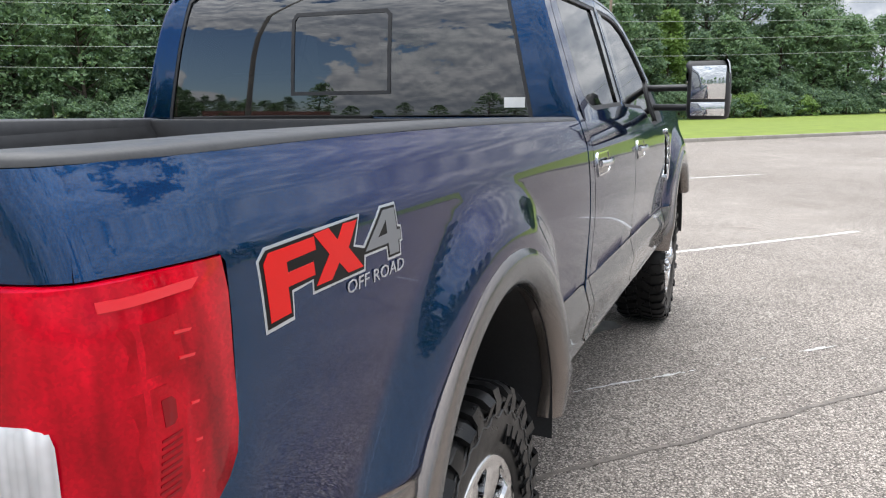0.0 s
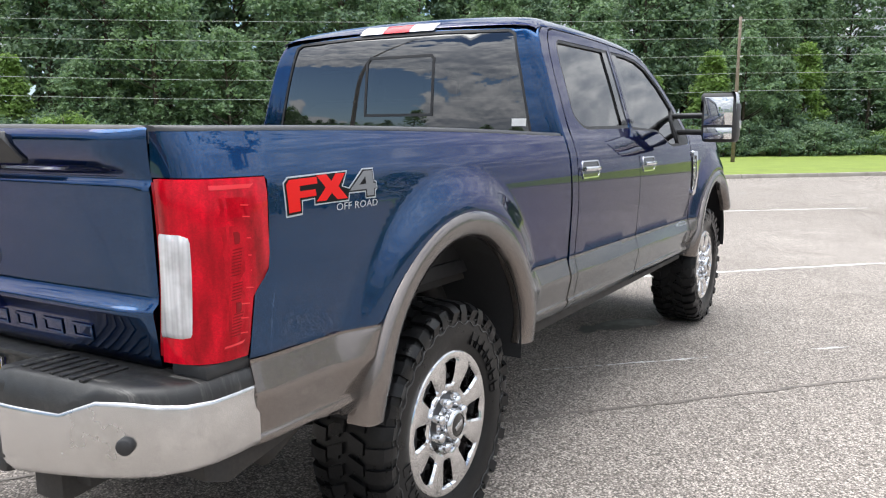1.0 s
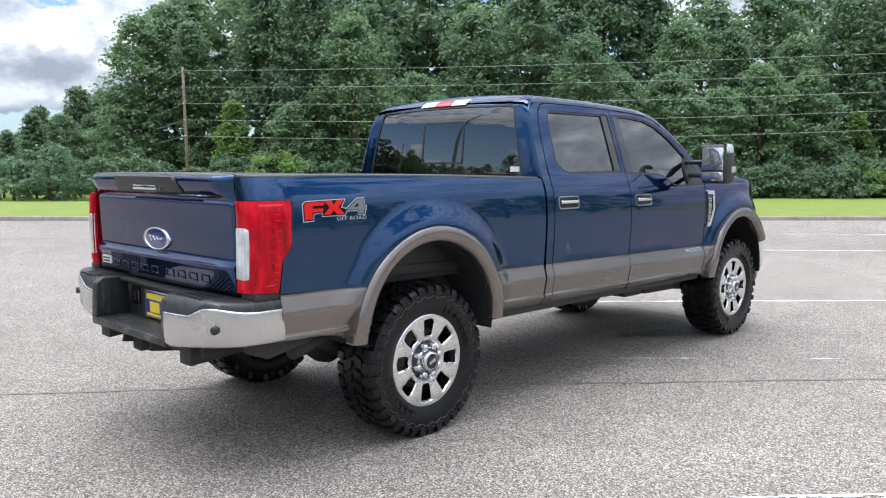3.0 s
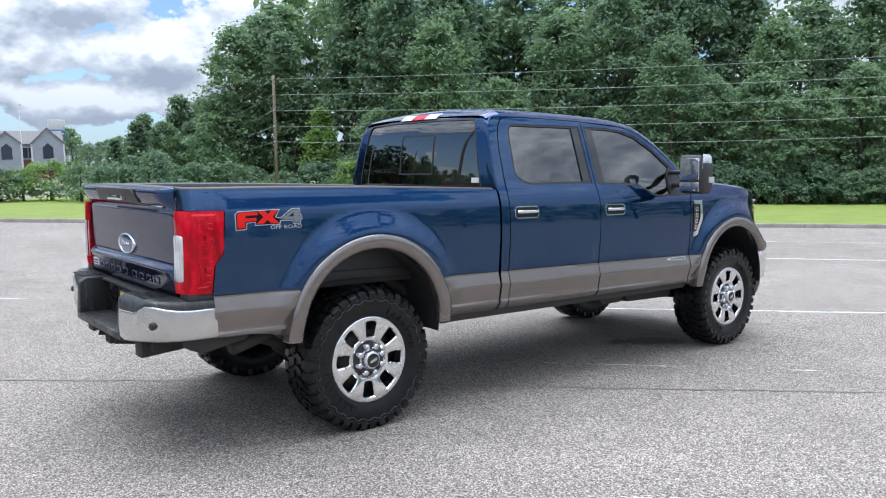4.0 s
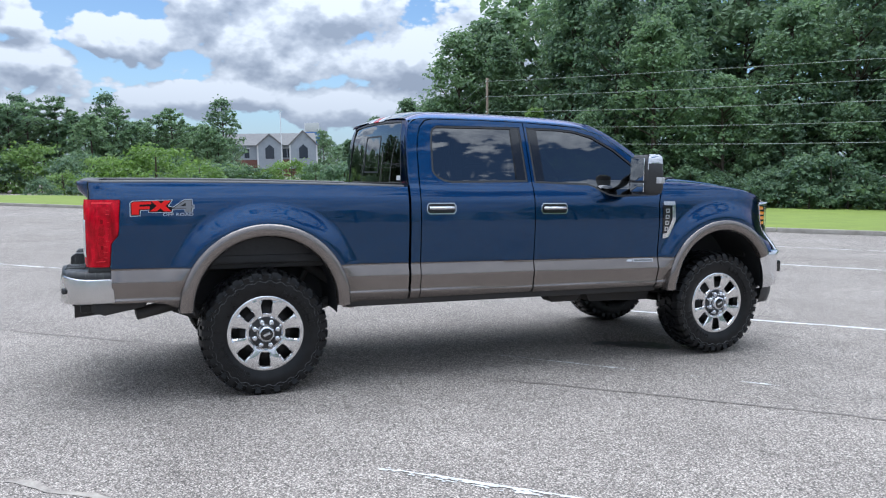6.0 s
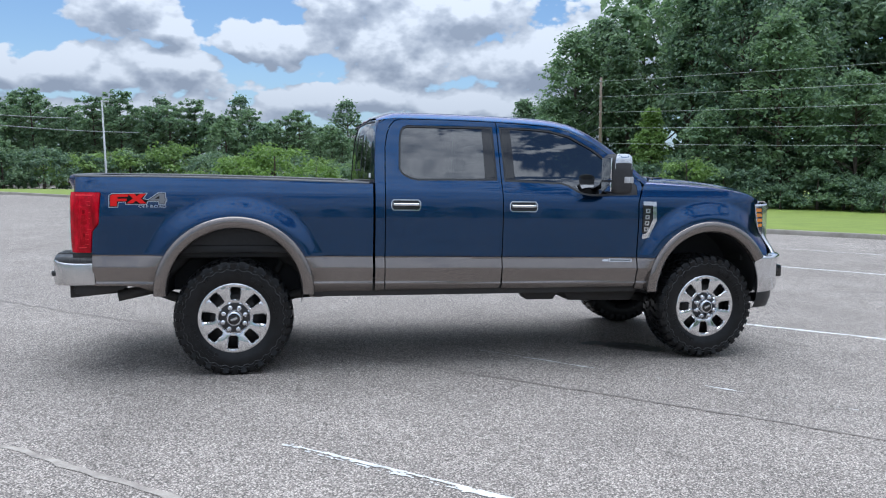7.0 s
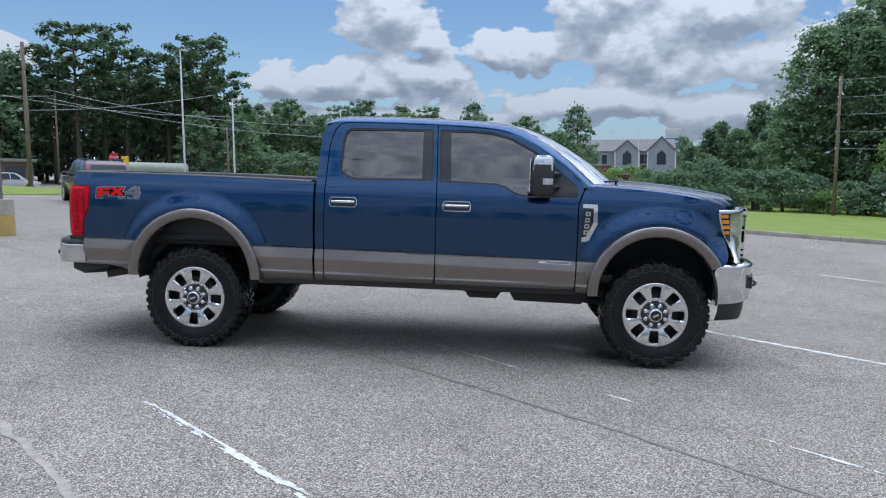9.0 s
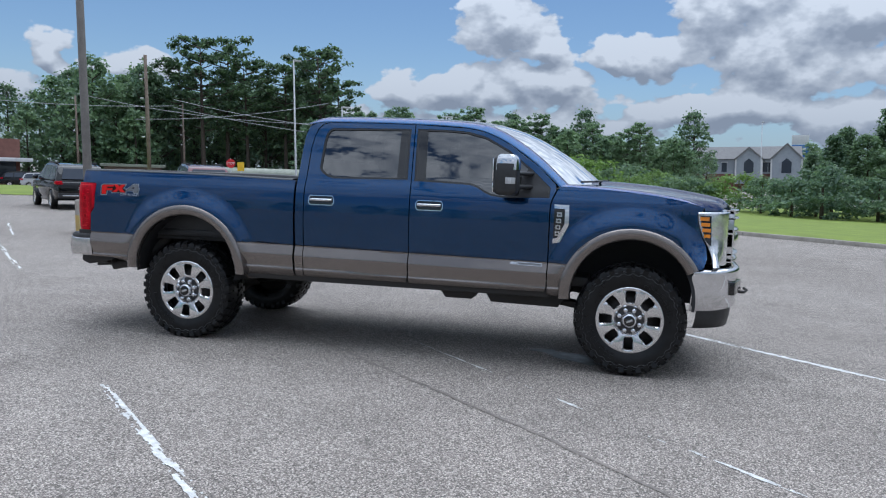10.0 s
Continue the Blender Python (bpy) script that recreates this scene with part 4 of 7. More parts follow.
def rear_bumper():
    bumper = empty("rear_bumper", label="chrome rear bumper with black step pads")
    bumper.parent = truck
    plan = [(-0.985, 1.004), (-1.06, 1.008), (-1.14, 1.006), (-1.205, 0.985), (-1.255, 0.945), (-1.290, 0.885), (-1.315, 0.80), (-1.332, 0.68), (-1.343, 0.57), (-1.348, 0.50), (-1.348, 0.455)]

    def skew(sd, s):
        """Sets the driver's end up to 3 cm further in than the passenger's."""
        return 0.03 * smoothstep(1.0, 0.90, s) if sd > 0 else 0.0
    for sd in (-1, 1):
        bm = bmesh.new()
        rows = []
        for k, (x, s) in enumerate(plan):
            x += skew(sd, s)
            top = spline([(0.34, 0.842), (0.55, 0.846), (0.70, 0.852), (0.765, 0.872), (0.80, 0.897), (0.9, 0.901), (1.01, 0.884)], s)
            bot = spline([(0.34, 0.668), (0.5, 0.666), (0.8, 0.698), (0.95, 0.714), (1.01, 0.718)], s)
            inx, iny = (0.05, -0.02) if k > 4 else (0.01, -0.04)
            prof = [(inx, iny, top - 0.002), (0.006, -0.006, top + 0.001), (0.001, -0.001, top - 0.003), (0.0, 0.0, top - 0.010), (-0.003, 0.002, top * 0.6 + bot * 0.4), (0.001, -0.001, bot + 0.022), (0.006, -0.005, bot + 0.008), (0.018, -0.014, bot + 0.001), (inx + 0.03, iny - 0.03, bot)]
            rows.append([(x + a, sd * (s + b), z) for a, b, z in prof])
        grid(bm, rows, 0, flip=sd < 0)
        f = bm.faces.new([bm.verts.new(p) for p in rows[-1]])
        part("chrome_wing", bm, BUMPER_CHROME, bumper, "chrome bumper wing with water marks", 55)
        # top pad
        bm = bmesh.new()
        rows = []
        for x, s in plan:
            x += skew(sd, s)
            top = spline([(0.34, 0.842), (0.55, 0.846), (0.70, 0.852), (0.765, 0.872), (0.80, 0.897), (0.9, 0.901), (1.01, 0.884)], s)
            up = 0.932 - 0.01 * (s < 0.5)
            rows.append([(x + 0.004, sd * (s - 0.004), top - 0.01), (x + 0.006, sd * (s - 0.006), top + 0.014), (x + 0.018, sd * (s - 0.014), up - 0.004), (x + 0.04, sd * (s - 0.03), up), (min(x + 0.30, -0.96 if s > 0.9 else -1.12), sd * min(s - 0.03, 0.955), up), (min(x + 0.30, -0.95 if s > 0.9 else -1.11), sd * min(s - 0.03, 0.955), up - 0.05)])
        grid(bm, rows, 0, flip=sd < 0)
        pad = part("step_pad", bm, PAD, bumper, "scuffed black step pad", 50)
        for k in range(7):                               # tread ribs of the pad
            bm = bmesh.new()
            y = sd * (0.49 + k * 0.040)
            box(bm, -1.30, -1.17, y - 0.009, y + 0.009, 0.928, 0.937, 0.003)
            part("tread_rib", bm, PAD, pad)
        bm = bmesh.new()
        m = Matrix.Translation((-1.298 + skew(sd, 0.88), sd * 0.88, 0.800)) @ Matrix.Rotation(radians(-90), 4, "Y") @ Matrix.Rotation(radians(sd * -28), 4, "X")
        lathe(bm, [(0.021, -0.01), (0.021, 0.008), (0.017, 0.012), (0.0, 0.012)], m, 20)
        part("parking_sensor", bm, PLASTIC, bumper, "round black parking sensor")
    # middle: recess for the plate
    bm = bmesh.new()
    box(bm, -1.352, -1.12, -0.47, 0.47, 0.655, 0.703, 0.02)
    part("lower_step", bm, PAD, bumper, "black plastic lower step")
    bm = bmesh.new()
    box(bm, -1.150, -1.09, -0.46, 0.46, 0.69, 0.915, 0.012)
    part("plate_recess", bm, PAD, bumper, "black plastic plate recess")
    for sd in (-1, 1):
        bm = bmesh.new()
        prism(bm, [(-1.349, 0.69), (-1.14, 0.69), (-1.12, 0.925), (-1.30, 0.928), (-1.338, 0.90)], "y", sd * 0.475, sd * 0.405, 0.012)
        part("recess_cheek", bm, PAD, bumper)
    bm = bmesh.new()
    box(bm, -1.20, -1.11, -0.47, 0.47, 0.905, 0.922, 0.008)
    part("upper_step", bm, PAD, bumper)
    bm = bmesh.new()
    box(bm, -1.165, -1.147, 0.235, 0.335, 0.775, 0.875, 0.012)
    box(bm, -1.177, -1.160, 0.255, 0.315, 0.795, 0.852, 0.006)
    part("trailer_socket", bm, GLOSS_BLACK, bumper, "black trailer wiring socket")
    bm = bmesh.new()
    box(bm, -1.160, -1.148, -0.152, 0.152, 0.722, 0.872, 0.004)
    plate = part("number_plate", bm, PLATE_BLUE, bumper, "blue and yellow dealer plate")
    for (ya, yb, za, zb, mt) in ((-0.14, 0.14, 0.822, 0.858, PLATE_YELLOW), (-0.02, 0.10, 0.75, 0.81, PLATE_YELLOW), (-0.14, 0.14, 0.728, 0.742, PLATE_YELLOW)):
        bm = bmesh.new()
        box(bm, -1.1625, -1.158, ya, yb, za, zb)
        part("print_bar", bm, mt, plate)
    bm = bmesh.new()
    for y0, y1, z0, z1 in ((-0.152, 0.152, 0.868, 0.875), (-0.152, 0.152, 0.719, 0.725), (-0.155, -0.149, 0.719, 0.875), (0.149, 0.155, 0.719, 0.875)):
        box(bm, -1.1635, -1.156, y0, y1, z0, z1)
    part("plate_rim", bm, LETTER, plate)
    # hitch
    bm = bmesh.new()
    prism(bm, [(-0.05, 0.562), (0.05, 0.562), (0.05, 0.660), (-0.05, 0.660)], "x", -1.29, -0.98, 0.006)
    tubep = part("receiver_tube", bm, UNDER, bumper, "square black hitch receiver tube")
    # the tube is solid; a black plate stands in for its shaded inside
    bm = bmesh.new()
    box(bm, -1.293, -1.286, -0.034, 0.034, 0.577, 0.645)
    part("receiver_mouth", bm, HOLLOW_BLACK, tubep)
    bm = bmesh.new()
    box(bm, -1.22, -1.10, -0.62, 0.62, 0.60, 0.66, 0.015)
    part("hitch_bar", bm, UNDER, bumper, "black steel hitch cross bar")
    for sd in (-1, 1):
        for pts, y, w, nm in (([(-1.30, 0.585), (-1.12, 0.560), (-1.10, 0.67), (-1.28, 0.655)], 0.17, 0.010, "chain_plate"), ([(-1.26, 0.56), (-0.85, 0.60), (-0.85, 0.74), (-1.26, 0.70)], 0.50, 0.06, "frame_horn"), ([(-1.13, 0.66), (-1.05, 0.63), (-0.80, 0.68), (-0.75, 0.735), (-1.13, 0.735)], 0.90, 0.05, "bumper_bracket")):
            bm = bmesh.new()
            prism(bm, pts, "y", sd * y - w, sd * y + w, 0.005)
            part(nm, bm, UNDER, bumper)


rear_bumper()

# ---------------------------------------------------------------- cab
DOOR_TOP = [(1.10, 1.90), (1.15, 1.995), (1.22, 2.028), (1.324, 2.036), (1.731, 2.038), (2.166, 2.031), (2.604, 2.009), (2.801, 1.967), (3.001, 1.871), (3.256, 1.693), (3.43, 1.535)]
WIN_REAR = [(1.305, 1.63), (1.315, 1.86), (1.328, 1.935), (1.350, 1.968), (1.385, 1.984), (2.110, 1.990), (2.128, 1.545), (1.46, 1.535), (1.40, 1.546), (1.345, 1.575), (1.318, 1.60)]
WIN_FRONT = [(2.188, 1.538), (2.168, 1.990), (2.45, 1.988), (2.62, 1.975), (2.79, 1.932), (2.99, 1.826), (3.20, 1.668), (3.365, 1.520), (3.362, 1.437), (2.95, 1.425), (2.87, 1.437), (2.81, 1.462), (2.74, 1.502), (2.68, 1.520)]


def shrunk(poly, by):
    """The outline drawn in by a margin."""
    out = []
    n = len(poly)
    area = sum(poly[i][0] * poly[(i + 1) % n][1] - poly[(i + 1) % n][0] * poly[i][1] for i in range(n))
    sg = 1 if area > 0 else -1
    for i in range(n):
        a, b, c = Vector(poly[i - 1]), Vector(poly[i]), Vector(poly[(i + 1) % n])
        d0, d1 = (b - a).normalized(), (c - b).normalized()
        n0, n1 = Vector((-d0.y, d0.x)) * sg, Vector((-d1.y, d1.x)) * sg
        m = (n0 + n1).normalized()
        k = by / max(0.5, m.dot(n0))
        out.append((b.x + m.x * k, b.y + m.y * k))
    return out


def set_in(by):
    return lambda x, z: half_width(x, z) - by


def door(side, rear):
    if rear:
        top = [(2.141, 2.026), (1.731, 2.033), (1.35, 2.030), (1.29, 2.016), (1.248, 1.97), (1.222, 1.90), (1.205, 1.80), (1.195, 1.45)]
        xa, xb, win = 1.195, 2.163, WIN_REAR
        upper = [(xa, split_z(xa)), (1.5, split_z(1.5)), (xb, split_z(xb)), (xb, 1.41)] + top
    else:
        top = [(3.405, 1.545), (3.256, 1.688), (3.001, 1.866), (2.90, 1.920), (2.801, 1.962), (2.70, 1.988), (2.604, 2.003), (2.166, 2.026), (2.149, 2.026), (2.171, 1.41)]
        xa, xb, win = 2.171, 3.366, WIN_FRONT
        upper = [(xa, split_z(xa)), (2.8, split_z(2.8)), (xb, split_z(xb)), (3.367, 1.37), (3.385, 1.44), (3.412, 1.50)] + top
    bm = bmesh.new()
    skin(bm, upper, half_width, side, 0.04, [win])
    lower = [(xa, split_z(xa) - 0.003), (2.8 if not rear else 1.6, split_z(2.8 if not rear else 1.6) - 0.003), (xb, split_z(xb) - 0.003), (xb - 0.004, 0.70), (xb - 0.016, 0.655), (xa + 0.002, 0.650)]
    skin(bm, lower, half_width, side, 0.015, mi=1)
    d = part("rear_door" if rear else "front_door", bm, [BLUE, TAUPE], truck, "metallic blue door with taupe lower band")
    bm = bmesh.new()
    skin(bm, win, set_in(0.003), side, 0.05, [shrunk(win, 0.016)], depth=0.03)
    part("window_seal", bm, PLASTIC, d, "black rubber window seal")
    pane = shrunk(win, 0.010)
    bm = bmesh.new()
    skin(bm, pane, set_in(0.013), side, 0.06, depth=0.004)
    g = part("window_pane", bm, DARK_GLASS, d, "dark tinted side window")
    # gloss black pillar cover beside the pane
    bm = bmesh.new()
    cover = [(2.030, 1.553), (2.022, 1.982), (2.103, 1.983), (2.118, 1.553)] if rear else [(2.196, 1.548), (2.178, 1.982), (2.262, 1.982), (2.283, 1.545)]
    skin(bm, cover, set_in(0.004), side, 0.06, depth=0.012)
    part("pillar_cover", bm, GLOSS_BLACK, d, "gloss black pillar cover")
    if not rear:
        bm = bmesh.new()
        skin(bm, [(3.175, 1.680), (3.35, 1.520), (3.35, 1.445), (3.10, 1.440), (3.12, 1.60)], set_in(0.0), side, 0.05, depth=0.02)
        part("sail_panel", bm, PLASTIC, d, "black mirror mount panel")
    # handle in its cup
    x0, z0 = (1.236, 1.340) if rear else (2.222, 1.333)
    x1 = x0 + 0.242
    bm = bmesh.new()
    out = [(x0, z0 - 0.022), (x0 + 0.018, z0 - 0.044), (x1 - 0.018, z0 - 0.044), (x1, z0 - 0.022), (x1, z0 + 0.022), (x1 - 0.018, z0 + 0.044), (x0 + 0.018, z0 + 0.044), (x0, z0 + 0.022)]
    skin(bm, out, lambda x, z: half_width(x, z) + 0.005, side, 0.03, [shrunk(out, 0.007)], depth=0.02)
    part("handle_surround", bm, CHROME, d, "chrome handle surround")
    bm = bmesh.new()
    skin(bm, shrunk(out, 0.006), lambda x, z: half_width(x, z) + 0.002, side, 0.03, depth=0.01)
    part("handle_cup", bm, GLOSS_BLACK, d)
    bm = bmesh.new()
    pts = []
    for k in range(9):
        x = x0 + 0.018 + (x1 - x0 - 0.036) * k / 8
        pts.append((x, side * (half_width(x, z0) + 0.012 + 0.018 * math.sin(math.pi * k / 8) ** 0.5), z0 + 0.004))
    rows = [[(x, y + side * 0.008 * math.cos(a), z + 0.0115 * math.sin(a)) for a in np.linspace(0, 2 * math.pi, 12, endpoint=False)] for x, y, z in pts]
    grid(bm, rows, 0, wrap=True, flip=side < 0)
    for r, fl in ((rows[0], 0), (rows[-1], 1)):
        bm.faces.new([bm.verts.new(p) for p in (r if fl else r[::-1])])
    part("handle", bm, CHROME, d, "chrome door handle")
    return d


def x_back(u, z):
    return spline([(1.40, 1.062), (1.55, 1.062), (1.75, 1.075), (1.90, 1.092), (2.0, 1.115), (2.05, 1.145), (2.09, 1.21)], z) + 0.035 * (u / 0.8) ** 2


def turned(bm, m):
    lay = bm.verts.layers.float_vector.get("n")
    for v in bm.verts:
        v.co = m @ v.co
        if lay:
            v[lay] = m.to_3x3() @ v[lay]


def cab_shell():
    for sd in (-1, 1):
        # pillar behind the rear door
        bm = bmesh.new()
        lo = [(1.112, split_z(1.11) - 0.003), (1.187, split_z(1.19) - 0.003), (1.187, 0.65), (1.114, 0.64)]
        up = [(1.112, split_z(1.11)), (1.187, split_z(1.19)), (1.187, 1.45), (1.197, 1.80), (1.214, 1.90), (1.240, 1.975), (1.284, 2.022), (1.33, 2.036), (1.22, 2.028), (1.155, 1.99), (1.128, 1.90), (1.118, 1.70), (1.112, 1.45)]
        skin(bm, up, half_width, sd, 0.025)
        skin(bm, lo, half_width, sd, 0.014, mi=1)
        # rounded corner to the back
        rows = []
        for z in (0.64, 0.9, 1.2, 1.4, 1.5, 1.6, 1.75, 1.88, 1.95, 2.0, 2.03):
            s = half_width(1.12, z)
            xs = spline([(1.45, 1.112), (1.70, 1.118), (1.90, 1.128), (1.99, 1.155), (2.03, 1.2)], z)
            xb, sb = x_back(s - 0.07, z), s - 0.075
            row = []
            for k in range(7):
                a = radians(15 * k)
                row.append((xs + (xb - xs) * math.sin(a), sd * (sb + (s - sb) * math.cos(a)), z))
            rows.append(row)
        grid(bm, rows, 0, flip=sd < 0)
        part("rear_pillar", bm, [BLUE, TAUPE], truck, "metallic blue rear cab pillar")
    # back panel with the window opening
    bm = bmesh.new()
    out = [(-0.935, 1.40), (0.935, 1.40), (0.935, 1.47), (0.865, 1.60), (0.80, 1.80), (0.742, 1.98), (0.72, 2.03), (0.60, 2.06), (-0.60, 2.06), (-0.72, 2.03), (-0.742, 1.98), (-0.80, 1.80), (-0.865, 1.60), (-0.935, 1.47)]
    win = [(-0.815, 1.475), (0.815, 1.475), (0.80, 1.55), (0.745, 1.80), (0.695, 2.0), (0.66, 2.022), (0.3, 2.034), (-0.3, 2.034), (-0.66, 2.022), (-0.695, 2.0), (-0.745, 1.80), (-0.80, 1.55)]

    def back(u, z):
        return -x_back(u, z)
    m = Matrix.Rotation(radians(90), 4, "Z")
    skin(bm, out, back, 1, 0.05, [win])
    turned(bm, m)
    panel = part("cab_back", bm, BLUE, truck, "metallic blue back panel of the cab")
    bm = bmesh.new()
    skin(bm, win, lambda u, z: back(u, z) - 0.006, 1, 0.08, depth=0.004)
    turned(bm, m)
    rear = part("rear_window", bm, DARK_GLASS, panel, "dark tinted rear window with a sliding pane")
    bm = bmesh.new()
    slide = [(-0.26, 1.605), (0.175, 1.605), (0.175, 1.62), (0.170, 1.895), (0.150, 1.92), (-0.24, 1.92), (-0.26, 1.90)]
    skin(bm, slide, lambda u, z: back(u, z) - 0.003, 1, 0.08, [shrunk(slide, 0.014)], depth=0.004)
    turned(bm, m)
    part("slider_frame", bm, PLASTIC, rear, "black frame of the sliding pane")
    bm = bmesh.new()
    skin(bm, win, lambda u, z: back(u, z) - 0.001, 1, 0.08, [shrunk(win, 0.014)], depth=0.012)
    turned(bm, m)
    part("rear_window_seal", bm, PLASTIC, rear)
    bm = bmesh.new()
    skin(bm, [(-0.775, 1.552), (-0.700, 1.552), (-0.700, 1.588), (-0.775, 1.588)], lambda u, z: back(u, z) - 0.002, 1, 0.08, depth=0.002)
    turned(bm, m)
    part("window_sticker", bm, WHITE_PLASTIC, rear, "small white sticker")
    # brake lamp at the roof's edge: red between two clear lamps
    for ua, ub, mt, nm in ((-0.235, -0.085, CLEAR_LENS, "cargo_lamp"), (-0.082, 0.082, RED_LENS, "brake_lamp"), (0.085, 0.235, CLEAR_LENS, "cargo_lamp")):
        bm = bmesh.new()
        skin(bm, [(ua, 2.040), (ub, 2.040), (ub, 2.084), (ua, 2.084)], lambda u, z: back(u, z) + 0.012, 1, 0.03, depth=0.03)
        turned(bm, m)
        part(nm, bm, mt, panel, "red high brake lamp" if "brake" in nm else "clear cargo lamp")


def roof_bow(x):
    return 0.10 * smoothstep(2.2, 2.75, x)


def cab_roof():
    bm = bmesh.new()
    xs = [1.17, 1.185, 1.205, 1.23, 1.26, 1.29, 1.33, 1.45, 1.6, 1.8, 2.0, 2.2, 2.4, 2.55, 2.65, 2.72, 2.77]
    rows = []
    for x in xs:
        z0 = spline(DOOR_TOP, x)
        s0 = half_width(x, z0)
        lift = smoothstep(1.14, 1.32, x)
        half = [(s0, 0.0), (s0 - 0.006, 0.012), (s0 - 0.010, 0.016), (s0 - 0.030, 0.034), (s0 - 0.065, 0.049), (s0 - 0.12, 0.058), (s0 - 0.22, 0.066), (0.42, 0.075), (0.2, 0.083), (0.0, 0.085)]
        pts = half + [(-s, h) for s, h in half[-2::-1]]
        rows.append([(x + roof_bow(x) * (1 - (s / s0) ** 2) - (1 - lift) * 0.035, -s, z0 + h * (0.45 + 0.55 * lift)) for s, h in pts])
    grid(bm, rows, 0)
    roof = part("cab_roof", bm, BLUE, truck, "metallic blue cab roof", 60)
    for sd in (-1, 1):
        bm = bmesh.new()
        rows = []
        for x in (2.74, 2.80, 2.88, 2.96, 3.05, 3.15, 3.25, 3.35, 3.43, 3.50):
            z0 = spline(DOOR_TOP, x) if x < 3.43 else 1.535 - (x - 3.43) * 0.9
            s0 = half_width(x, z0)
            rows.append([(x, sd * s0, z0), (x + 0.004, sd * (s0 - 0.008), z0 + 0.014), (x + 0.012, sd * (s0 - 0.030), z0 + 0.036), (x + 0.024, sd * (s0 - 0.060), z0 + 0.051), (x + 0.034, sd * (s0 - 0.085), z0 + 0.056), (x + 0.034, sd * (s0 - 0.10), z0 + 0.03)])
        grid(bm, rows, 0, flip=sd > 0)
        part("windscreen_pillar", bm, BLUE, truck, "metallic blue windscreen pillar", 70)
    bm = bmesh.new()
    rows = []
    for x in (2.735, 2.80, 2.9, 3.0, 3.1, 3.2, 3.3, 3.4, 3.50):
        z0 = spline(DOOR_TOP, x) if x < 3.43 else 1.535 - (x - 3.43) * 0.9
        s0 = half_width(x, z0) - 0.09
        b = 0.10 + 0.14 * (x - 2.735) / 0.75
        rows.append([(x + 0.034 + b * (1 - (y / s0) ** 2), y, z0 + 0.052 + 0.022 * (1 - (y / s0) ** 2)) for y in np.linspace(-s0, s0, 17)])
    grid(bm, rows, 0)
    part("windscreen", bm, WINDSCREEN, truck, "clear curved windscreen")


for sd in (-1, 1):
    door(sd, True)
    door(sd, False)
cab_shell()
cab_roof()

HOOD_C = [(3.55, 1.592), (3.90, 1.580), (4.29, 1.548), (4.67, 1.495), (4.84, 1.452), (4.90, 1.405)]
FENDER_TOP = [(3.40, 1.535), (3.55, 1.532), (3.9, 1.515), (4.2, 1.485), (4.45, 1.445), (4.585, 1.405)]


